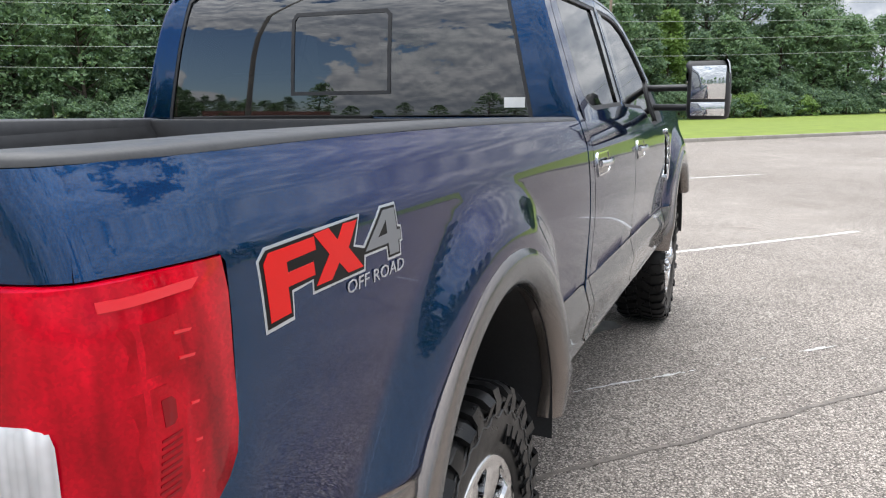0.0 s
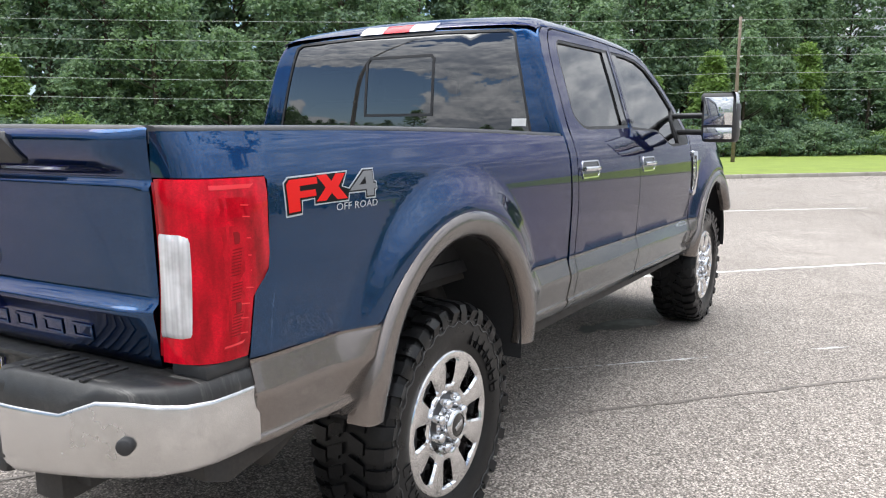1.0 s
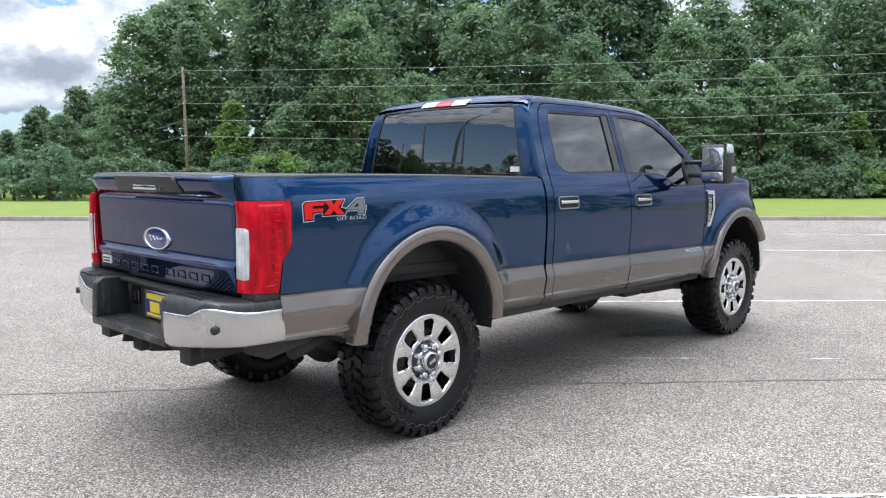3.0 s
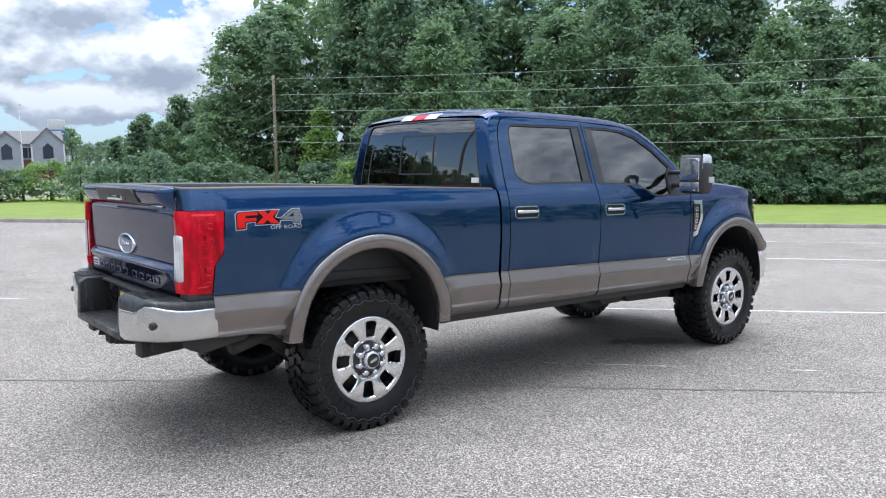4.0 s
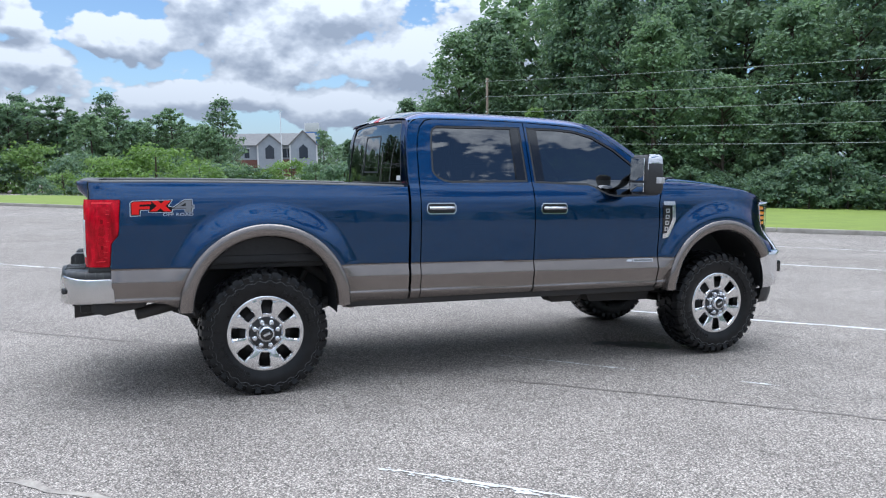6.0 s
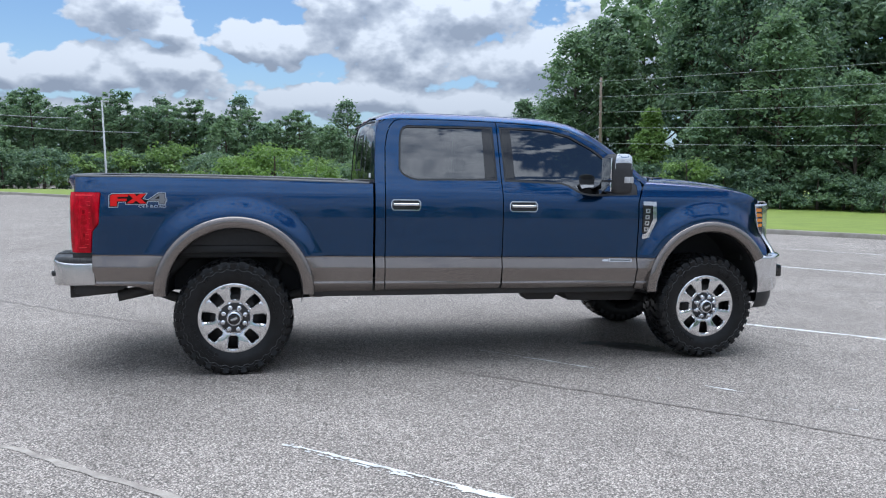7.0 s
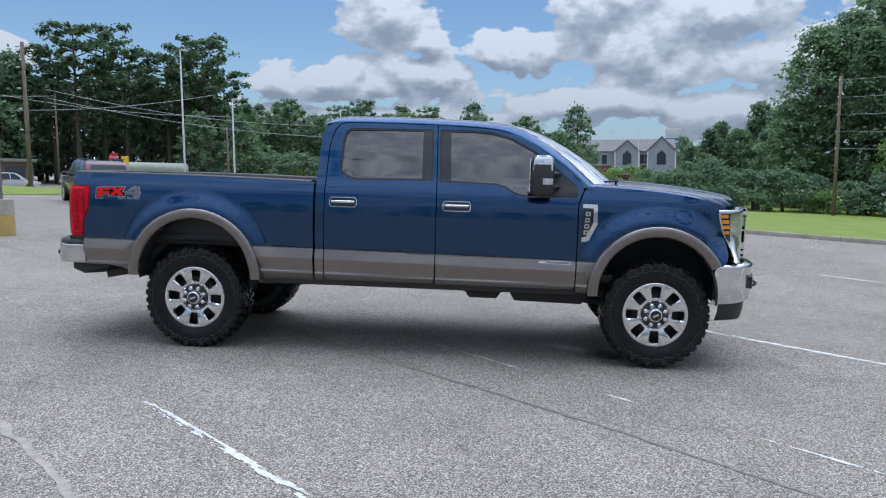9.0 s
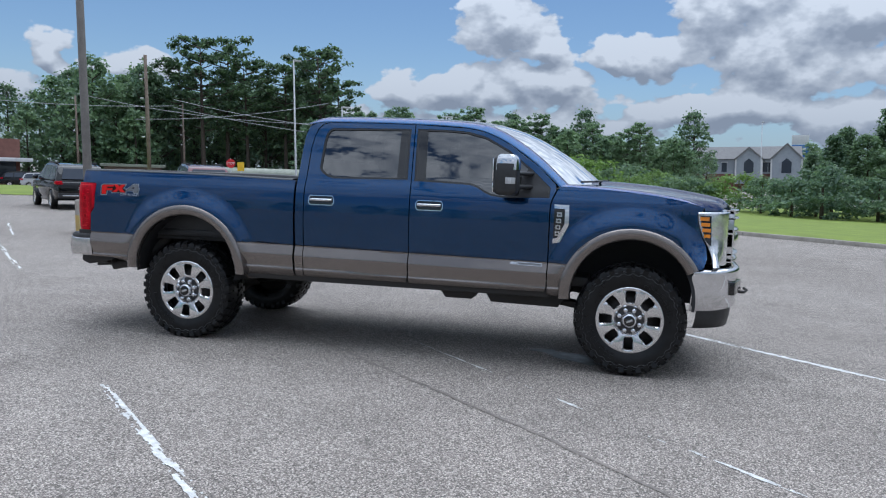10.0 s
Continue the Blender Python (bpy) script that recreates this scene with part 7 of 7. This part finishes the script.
far_row(-20, 5.0, 134, 5, 0.75, ("far_broad", "far_tall", "far_thin", "far_thin", "far_mid"), (0.56, 0.70))
far_row(-20, 4.5, 122, 4, 0.9, ("far_thin", "far_thin", "far_mid", "far_thin"), (0.62, 0.86))
far_row(-19, 5.0, 104, 4, 1.3, ("bush_b", "bush_b", "bush_a"), (1.2, 1.9), group="far bushes")
far_row(-8, 4, 74, 4, 1.7, ("bush_a", "bush_b", "bush_b"), (0.6, 1.0), None, group="bushes behind the lawn")
far_row(4, 14, 74, 4, 1.5, ("bush_a", "bush_b", "bush_b"), (0.9, 1.15), None, group="bushes behind the lawn")
far_row(11.5, 20, 69, 3, 1.7, ("bush_b", "bush_b", "bush_b"), (1.1, 1.6), None, group="bushes behind the lawn")
far_row(2.5, 5.6, 150, 6, 0.9, ("far_mid", "far_broad"), (0.42, 0.60))
far_row(3.0, 19, 260, 12, 0.9, ("far_broad", "far_tall"), (0.60, 0.74))
far_row(11.8, 18, 180, 10, 1.1, ("far_mid", "far_broad"), (0.45, 0.6))
plant("bush_a", *around(-1.9, 56), 1.15, None, group="bushes behind the lawn")
plant("bush_a", *around(-4.4, 58), 0.9, None, group="bushes behind the lawn")
plant("bush_a", *around(1.2, 60), 0.85, None, group="bushes behind the lawn")
# woods round the rest of the car park
far_row(150, 308, 122, 8, 3.4, ("far_broad", "far_tall", "far_mid"), (0.50, 0.92))
far_row(118, 150, 110, 8, 3.0, ("far_tall", "far_broad"), (0.7, 1.0))

# ---------------------------------------------------------------- poles, cables, far buildings, parked cars
def utility_pole(x, y, height, r=0.15, lean=0.0, z=0.0):
    root = empty("utility_pole", Matrix.Translation((x, y, z)) @ PLUMB @ Matrix.Rotation(radians(lean), 4, "Y"), label="grey-brown wooden utility pole beside the wood", category="pole", group="utility poles")
    bm = bmesh.new()
    tube(bm, [(0, 0, -0.3), (0.01, 0, height * 0.5), (0, 0, height)], [r, r * 0.85, r * 0.68], 12)
    part("shaft", bm, POLE_WOOD, root)
    for k in range(5):
        bm = bmesh.new()
        rod(bm, (-r * 0.8, -r, height - 0.28 - k * 1.18), (-r * 1.6, -r * 2.0, height - 0.28 - k * 1.18), 0.05)
        part("insulator", bm, STEEL_GREY, root)
    return root


A, B, C = (25.5, 50.9), (55.5, 8.8), (37.0, 92.0)
for (x, y), h, lean in ((A, 9.85, 0.5), (B, 9.9, 0.0), (C, 9.8, 0.0)):
    utility_pole(x, y, h, lean=lean, z=lawn_z(x, y) - 0.1)


def cable(p, q, sag, name="cable", r=0.016):
    bm = bmesh.new()
    p, q = Vector(p), Vector(q)
    tube(bm, [p.lerp(q, t) - Vector((0, 0, sag * 4 * t * (1 - t))) for t in np.linspace(0, 1, 17)], r, 5)
    return tagged(part(name, bm, WIRE), "thin grey overhead cable between poles", "cable", group="overhead cables")


up = PLUMB.to_3x3() @ Vector((0, 0, 1))


def on_pole(p, h, x=0.0):
    return Vector((p[0], p[1], lawn_z(*p) - 0.1)) + up * h


for k in range(5):
    h = 9.57 - k * 1.18
    cable(on_pole(A, h), on_pole(B, h + 0.15), 0.25 + 0.06 * k)
    cable(on_pole(A, h), on_pole(C, h), 0.3)
    cable(on_pole(B, h + 0.15), (82, -30, h + 1), 0.3)


def lamp_post(x, y, height, r, base=True, heads=1, z=0.0, turn=0.0, steel=STEEL_GREY, label="tall grey steel car park lamp post"):
    root = empty("lamp_post", Matrix.Translation((x, y, z)) @ PLUMB @ Matrix.Rotation(radians(turn), 4, "Z"), label=label, category="lamp post", group="lamp posts")
    bm = bmesh.new()
    lathe(bm, [(r, 0.0), (r * 0.62, height), (0, height)], Matrix(), 14)
    part("shaft", bm, steel, root)
    bm = bmesh.new()
    for k in range(heads):
        sg = 1 if k == 0 else -1
        box(bm, min(0, sg * 0.75), max(0, sg * 0.75), -0.16, 0.16, height - 0.05, height + 0.10, 0.04)
        part("lamp_head", bm, steel, root)
        bm = bmesh.new()
    bm.free()
    if base:
        bm = bmesh.new()
        lathe(bm, [(0.30, -0.05), (0.30, 0.74), (0.27, 0.77), (0, 0.77)], Matrix(), 24)
        b = part("concrete_base", bm, CONCRETE, root, "round concrete base")
        bm = bmesh.new()
        lathe(bm, [(0.304, 0.0), (0.304, 0.42)], Matrix(), 24)
        part("yellow_band", bm, PLATE_OCHRE, b, "faded yellow paint band")
    return root


PLATE_OCHRE = varied("faded_yellow_paint", (0.55, 0.38, 0.10), (0.45, 0.33, 0.14), 6.0, (0.7, 0.9), 0.001)
lamp_post(-8.15, 8.29, 12.0, 0.100, turn=20, steel=BRONZE_STEEL, label="dark steel lamp post on a concrete base with yellow band")
for az, d, top in ((-22.95, 73.4, 11.5), (-19.65, 75.9, 7.7), (-12.2, 78, 7.3), (8.75, 160, 13.4), (5.2, 165, 13.0)):
    x, y = around(az, d)
    z = ground_z(x, y)
    lamp_post(x, y, top - z, 0.10, base=False, turn=60, z=z - 0.05)
for az, d, top in ((-37.5, 96, 9.0), (-30.85, 102, 9.3), (-32.46, 52, 8.4), (-20.1, 86, 5.6)):
    x, y = around(az, d)
    z = ground_z(x, y)
    utility_pole(x, y, top - z, z=z - 0.05)
for a, b, h0, h1, sag in ((-50, -31.5, 8.0, 7.9, 0.7), (-31.5, -14, 8.4, 6.2, 0.8), (-31.5, -10, 7.6, 5.0, 0.9), (-37.5, -20, 8.4, 6.8, 0.8), (-34, -21, 6.2, 9.0, 0.5)):
    cable((*around(a, 86), h0), (*around(b, 88), h1), sag, r=0.03)

BRICK_RED = varied("red_brick", (0.14, 0.065, 0.05), (0.21, 0.10, 0.08), 2.0, (0.8, 0.95))
SIDING = varied("pale_blue_siding", (0.30, 0.33, 0.37), (0.36, 0.39, 0.43), 1.5, (0.6, 0.8))
SHINGLE = varied("grey_shingle", (0.17, 0.165, 0.165), (0.24, 0.235, 0.23), 2.5, (0.85, 0.95))
WHITE_TRIM = varied("white_trim", (0.7, 0.7, 0.7), (0.62, 0.62, 0.62), 3.0, (0.5, 0.7))
SIGN_BLUE = varied("sign_blue", (0.03, 0.12, 0.40), (0.04, 0.16, 0.48), 1.0, (0.3, 0.5))
FAR_GLASS = material("far_window", (0.05, 0.06, 0.08), 0.1)
STOP_RED = material("stop_sign_red", (0.55, 0.02, 0.03), 0.4)
SIGN_YELLOW = material("sign_yellow", (0.80, 0.50, 0.02), 0.4)


def far_house(x, y, z, turn, scale):
    root = empty("house", Matrix.Translation((x, y, z)) @ PLUMB @ Matrix.Rotation(radians(turn), 4, "Z") @ Matrix.Scale(scale, 4), label="pale blue two-storey building with gables and brick base", category="building")
    bm = bmesh.new()
    box(bm, -12, 12, -5, 5, 1.2, 5.2)
    part("wall", bm, SIDING, root)
    bm = bmesh.new()
    box(bm, -12.1, 12.1, -5.1, 5.1, -3, 1.4)
    part("brick_base", bm, BRICK_RED, root)
    bm = bmesh.new()
    prism(bm, [(-5.6, 5.1), (5.6, 5.1), (0, 8.2)], "x", -12.5, 12.5)
    part("roof", bm, SHINGLE, root)
    for cx, w, h in ((0.5, 3.0, 7.6), (9.0, 3.4, 8.4)):
        bm = bmesh.new()
        prism(bm, [(cx - w, -1), (cx + w, -1), (cx + w, 5.0), (cx, h), (cx - w, 5.0)], "y", -6.2, 0)
        g = part("gable", bm, SIDING, root)
        bm = bmesh.new()
        prism(bm, [(cx - w - 0.4, 4.7), (cx - w - 0.4, 5.1), (cx, h + 0.45), (cx + w + 0.4, 5.1), (cx + w + 0.4, 4.7), (cx, h)], "y", -6.5, 0)
        part("gable_roof", bm, SHINGLE, g)
        for sx in (-1, 1):
            bm = bmesh.new()
            box(bm, cx + sx * w - 0.18, cx + sx * w + 0.18, -6.32, -6.1, -1, 5.0)
            part("corner_trim", bm, WHITE_TRIM, g)
        bm = bmesh.new()
        prism(bm, [(cx - 1.1, 1.6), (cx + 1.1, 1.6), (cx + 1.1, 4.2), (cx, 5.2), (cx - 1.1, 4.2)], "y", -6.28, -6.1)
        part("window", bm, FAR_GLASS, g)
    for cx in (-10, -7.6, -5.2, 4.2, 5.6):
        bm = bmesh.new()
        box(bm, cx - 0.6, cx + 0.6, -5.12, -4.9, 1.9, 4.2)
        w = part("window", bm, FAR_GLASS, root)
        bm = bmesh.new()
        box(bm, cx - 0.75, cx + 0.75, -5.16, -5.05, 4.2, 4.4)
        part("window_head", bm, WHITE_TRIM, w)


hx, hy = around(7.8, 172)
far_house(hx, hy, 2.75, -8, 0.80)


def pylon_sign(x, y, z, h):
    root = empty("pylon_sign", Matrix.Translation((x, y, z)) @ PLUMB, label="tall blue and white roadside sign on a post", category="sign")
    bm = bmesh.new()
    box(bm, -0.25, 0.25, -0.2, 0.2, -3, h)
    part("post", bm, WHITE_TRIM, root)
    bm = bmesh.new()
    box(bm, -1.6, 1.6, -0.3, 0.3, h - 1.9, h + 0.6, 0.05)
    part("sign_face", bm, SIGN_BLUE, root)
    bm = bmesh.new()
    box(bm, -1.6, 1.6, -0.3, 0.3, h + 0.7, h + 2.6, 0.05)
    part("sign_cap", bm, WHITE_TRIM, root)
    for z0 in (h - 1.4, h - 0.5):
        bm = bmesh.new()
        box(bm, -1.1, 1.1, -0.34, -0.3, z0, z0 + 0.5)
        part("print_bar", bm, WHITE_TRIM, root)


pylon_sign(*around(11.0, 180), 2.6, 7.0)


def road_signs(x, y, turn):
    root = empty("road_sign", Matrix.Translation((x, y, ground_z(x, y))) @ PLUMB @ Matrix.Rotation(radians(turn), 4, "Z"), label="red stop sign on a thin post", category="sign")
    bm = bmesh.new()
    rod(bm, (0, 0, 0), (0, 0, 3.7), 0.035)
    part("post", bm, STEEL_GREY, root)
    bm = bmesh.new()
    prism(bm, [(0.42 * math.cos(radians(22.5 + 45 * k)), 3.25 + 0.42 * math.sin(radians(22.5 + 45 * k))) for k in range(8)], "y", -0.05, -0.035)
    f = part("sign_face", bm, STOP_RED, root)
    lettering("sign_words", "STOP", 0.30, WHITE_PLASTIC, pose(0, -0.052, 3.25, 90, 0, 0), f, "STOP in white letters", 0.002)
    root2 = empty("road_sign", Matrix.Translation((x + 0.75, y + 0.45, ground_z(x, y))) @ PLUMB @ Matrix.Rotation(radians(turn), 4, "Z"), label="yellow warning sign on a thin post", category="sign")
    bm = bmesh.new()
    rod(bm, (0, 0, 0), (0, 0, 3.4), 0.035)
    part("post", bm, STEEL_GREY, root2)
    bm = bmesh.new()
    box(bm, -0.3, 0.3, -0.05, -0.035, 2.6, 3.4, 0.005)
    part("sign_face", bm, SIGN_YELLOW, root2)


road_signs(*around(-27.45, 73), 28)


def car(x, y, heading, mt, label, scale=1.0):
    """A sport utility vehicle; heading clockwise from +y."""
    root = empty("car", Matrix.Translation((x, y, ground_z(x, y))) @ Matrix.Rotation(radians(90 - heading), 4, "Z") @ Matrix.Scale(scale, 4), label=label, category="car", group="parked cars")
    low = [(-2.30, 0.42), (-2.36, 0.62), (-2.34, 0.92), (-2.28, 1.04), (1.25, 1.06), (2.10, 0.96), (2.32, 0.80), (2.36, 0.55), (2.28, 0.36), (1.85, 0.32)]
    low += [(1.45 + 0.38 * math.cos(radians(a)), 0.36 + 0.38 * math.sin(radians(a))) for a in range(0, 181, 20)] + [(0.9, 0.28), (-0.9, 0.28)]
    low += [(-1.42 + 0.38 * math.cos(radians(a)), 0.36 + 0.38 * math.sin(radians(a))) for a in range(0, 181, 20)] + [(-1.95, 0.36)]
    bm = bmesh.new()
    prism(bm, low, "y", -0.93, 0.93, 0.07)
    for z in (0.52, 0.68, 0.80, 0.90, 0.98):
        bmesh.ops.bisect_plane(bm, geom=bm.verts[:] + bm.edges[:] + bm.faces[:], plane_co=(0, 0, z), plane_no=(0, 0, 1))
    for v in bm.verts:
        # sides swell at the waist, corners drawn in at both ends
        v.co.y *= 1 - 0.30 * (v.co.z - 0.72) ** 2 - 0.10 * max(0.0, abs(v.co.x) - 1.9) / 0.45
    body = part("body", bm, mt, root)
    bm = bmesh.new()
    top = [(-2.24, 1.03), (-1.96, 1.48), (-1.82, 1.60), (-1.5, 1.66), (-0.9, 1.70), (-0.3, 1.71), (0.1, 1.69), (0.45, 1.61), (1.28, 1.05)]
    prism(bm, top, "y", -0.90, 0.90, 0.09)
    for v in bm.verts:
        v.co.y *= 1 - 0.20 * max(0, (v.co.z - 1.05) / 0.65)
    part("roof", bm, mt, root)
    for sd in (-1, 1):
        for pts in ([(-1.95, 1.10), (-1.80, 1.52), (-1.05, 1.60), (-1.05, 1.10)], [(-0.98, 1.10), (-0.98, 1.60), (-0.12, 1.62), (-0.05, 1.10)], [(0.02, 1.10), (-0.05, 1.62), (0.28, 1.60), (0.95, 1.10)]):
            bm = bmesh.new()
            prism(bm, pts, "y", 0.80, 0.915)
            for v in bm.verts:
                v.co.y *= 1 - 0.20 * max(0, (v.co.z - 1.05) / 0.65)
                v.co.y *= sd
            bmesh.ops.recalc_face_normals(bm, faces=bm.faces)
            part("side_window", bm, FAR_GLASS, root)
        bm = bmesh.new()
        box(bm, -2.365, -2.05, min(sd * 0.70, sd * 0.945), max(sd * 0.70, sd * 0.945), 0.92, 1.05, 0.03)
        part("tail_lamp", bm, RED_LENS, root, "red tail lamp")
        bm = bmesh.new()
        box(bm, 2.0, 2.34, min(sd * 0.55, sd * 0.935), max(sd * 0.55, sd * 0.935), 0.72, 0.88, 0.03)
        part("headlamp", bm, CLEAR_LENS, root)
        bm = bmesh.new()
        box(bm, 0.75, 0.95, min(sd * 0.92, sd * 1.10), max(sd * 0.92, sd * 1.10), 1.05, 1.20, 0.04)
        part("door_mirror", bm, mt, root)
        for wx in (-1.42, 1.45):
            bm = bmesh.new()
            m = pose(wx, sd * 0.82, 0.345, sd * -90, 0, 0)
            lathe(bm, [(0.22, 0.12), (0.30, 0.13), (0.335, 0.11), (0.345, 0.06), (0.345, -0.08), (0.2, -0.1)], m, 24)
            w = part("wheel", bm, RUBBER, root)
            bm = bmesh.new()
            lathe(bm, [(0.225, 0.115), (0.20, 0.09), (0.06, 0.11), (0, 0.11)], m, 20)
            part("rim", bm, WHEEL_METAL, w)
        bm = bmesh.new()
        box(bm, -1.6, 0.1, sd * 0.66 - 0.02, sd * 0.66 + 0.02, 1.675, 1.745, 0.012)
        part("roof_rail", bm, PLASTIC, root)
    bm = bmesh.new()
    prism(bm, [(-0.70, 1.12), (0.70, 1.12), (0.62, 1.50), (-0.62, 1.50)], "x", -2.05, -2.02)
    for v in bm.verts:
        v.co.x += (v.co.z - 1.5) * 0.44 - 0.02
    part("rear_window", bm, FAR_GLASS, root)
    bm = bmesh.new()
    prism(bm, [(-0.76, 1.10), (0.76, 1.10), (0.62, 1.60), (-0.62, 1.60)], "x", 0.48, 0.52)
    for v in bm.verts:
        v.co.x += (1.6 - v.co.z) * 1.46 - 0.02
    part("windscreen", bm, FAR_GLASS, root)
    bm = bmesh.new()
    box(bm, -2.42, -2.25, -0.85, 0.85, 0.42, 0.62, 0.04)
    bumper = part("rear_bumper", bm, PLASTIC, root)
    bm = bmesh.new()
    box(bm, -2.435, -2.40, -0.72, 0.72, 0.50, 0.55, 0.012)
    part("bumper_trim", bm, CHROME, bumper, "bright trim strip")
    bm = bmesh.new()
    box(bm, -2.38, -2.345, -0.16, 0.16, 0.74, 0.84, 0.01)
    part("number_plate", bm, WHITE_PLASTIC, root)


MAROON = paint("maroon_paint", (0.075, 0.009, 0.014), (0.13, 0.018, 0.024), 0.4, 0.35)
CAR_BLACK = paint("black_paint", (0.004, 0.004, 0.0045), (0.012, 0.012, 0.013), 0.95, 0.3)
CAR_WHITE = paint("white_paint", (0.6, 0.6, 0.6), (0.7, 0.7, 0.7), 0.0, 0.4)
car(-13.85, 22.6, -41, MAROON, "maroon sport utility vehicle with dark windows on the asphalt")
car(-15.9, 17.2, -51, CAR_BLACK, "black sport utility vehicle with dark windows on the asphalt", 0.93)
for az, d, hd, mt, lb in ((-36.6, 78, 60, CAR_BLACK, "dark vehicle parked beyond the street"), (-33.6, 80, 60, CAR_WHITE, "white vehicle parked beyond the street"), (-39.4, 92, 70, CAR_WHITE, "white vehicle parked beyond the street"), (-40.6, 96, 66, CAR_BLACK, "dark vehicle parked beyond the street")):
    car(*around(az, d), hd, mt, lb)


def tanker(x, y, heading):
    root = empty("tank_truck", Matrix.Translation((x, y, ground_z(x, y) - 0.02)) @ Matrix.Rotation(radians(90 - heading), 4, "Z"), label="grey-green tank truck on the street", category="truck")
    bm = bmesh.new()
    lathe(bm, [(0, -4.6), (0.7, -4.55), (0.95, -4.4), (1.0, -4.2), (1.0, 4.2), (0.95, 4.4), (0.7, 4.55), (0, 4.6)], pose(-1.5, 0, 1.95, 0, 90, 0), 24)
    part("tank", bm, TANK_GREEN, root)
    bm = bmesh.new()
    box(bm, 3.6, 5.4, -1.1, 1.1, 0.9, 2.9, 0.15)
    cab = part("cab", bm, CAR_WHITE, root)
    bm = bmesh.new()
    box(bm, 5.0, 6.6, -0.95, 0.95, 0.8, 1.75, 0.15)
    part("hood", bm, CAR_WHITE, cab)
    bm = bmesh.new()
    box(bm, -6.2, 5.6, -0.5, 0.5, 0.65, 0.95, 0.03)
    part("chassis", bm, UNDER, root)
    for wx in (-5.2, -4.0, 2.4, 3.4, 5.6):
        for sd in (-1, 1):
            bm = bmesh.new()
            lathe(bm, [(0, 0.15), (0.3, 0.15), (0.5, 0.12), (0.5, -0.12), (0.3, -0.15)], pose(wx, sd * 0.95, 0.5, sd * -90, 0, 0), 20)
            part("wheel", bm, RUBBER, root)
    for sd in (-1, 1):
        bm = bmesh.new()
        rod(bm, (3.45, sd * 0.8, 0.9), (3.45, sd * 0.8, 3.3), 0.07)
        part("exhaust_stack", bm, CHROME, root)


TANK_GREEN = varied("tank_paint", (0.20, 0.22, 0.17), (0.27, 0.29, 0.23), 2.0, (0.3, 0.5))
tanker(*around(-26.6, 92), -118)


def low_building(x, y, turn):
    root = empty("building", Matrix.Translation((x, y, ground_z(x, y) - 0.02)) @ Matrix.Rotation(radians(turn), 4, "Z"), label="low brown brick building with a flat canopy", category="building")
    bm = bmesh.new()
    box(bm, -14, 14, 0, 10, -0.2, 5.3, 0.05)
    part("wall", bm, BRICK_RED, root)
    bm = bmesh.new()
    box(bm, -15, 15, -3.5, 10.5, 2.8, 3.2, 0.05)
    part("canopy", bm, WHITE_TRIM, root)
    for k in range(6):
        bm = bmesh.new()
        box(bm, -12 + 4.6 * k, -9.4 + 4.6 * k, -0.06, 0.1, 0.4, 2.8, 0.02)
        part("window", bm, FAR_GLASS, root)


low_building(*around(-49.0, 100), 46)


def shed(x, y, turn):
    root = empty("shed", Matrix.Translation((x, y, ground_z(x, y) - 0.02)) @ Matrix.Rotation(radians(turn), 4, "Z"), label="low shed with a pale flat roof among trees", category="building")
    bm = bmesh.new()
    box(bm, -3.2, 3.2, 0, 5, -0.1, 2.6, 0.03)
    part("wall", bm, POLE_WOOD, root)
    bm = bmesh.new()
    box(bm, -3.6, 3.6, -0.6, 5.4, 2.6, 2.95, 0.05)
    part("roof", bm, TANK_GREEN, root)
    for x0 in (-2.6, 0.4):
        bm = bmesh.new()
        box(bm, x0, x0 + 2.0, -0.06, 0.08, 0.2, 2.1, 0.02)
        part("door", bm, FAR_GLASS, root)


shed(*around(-34.2, 100), 34)
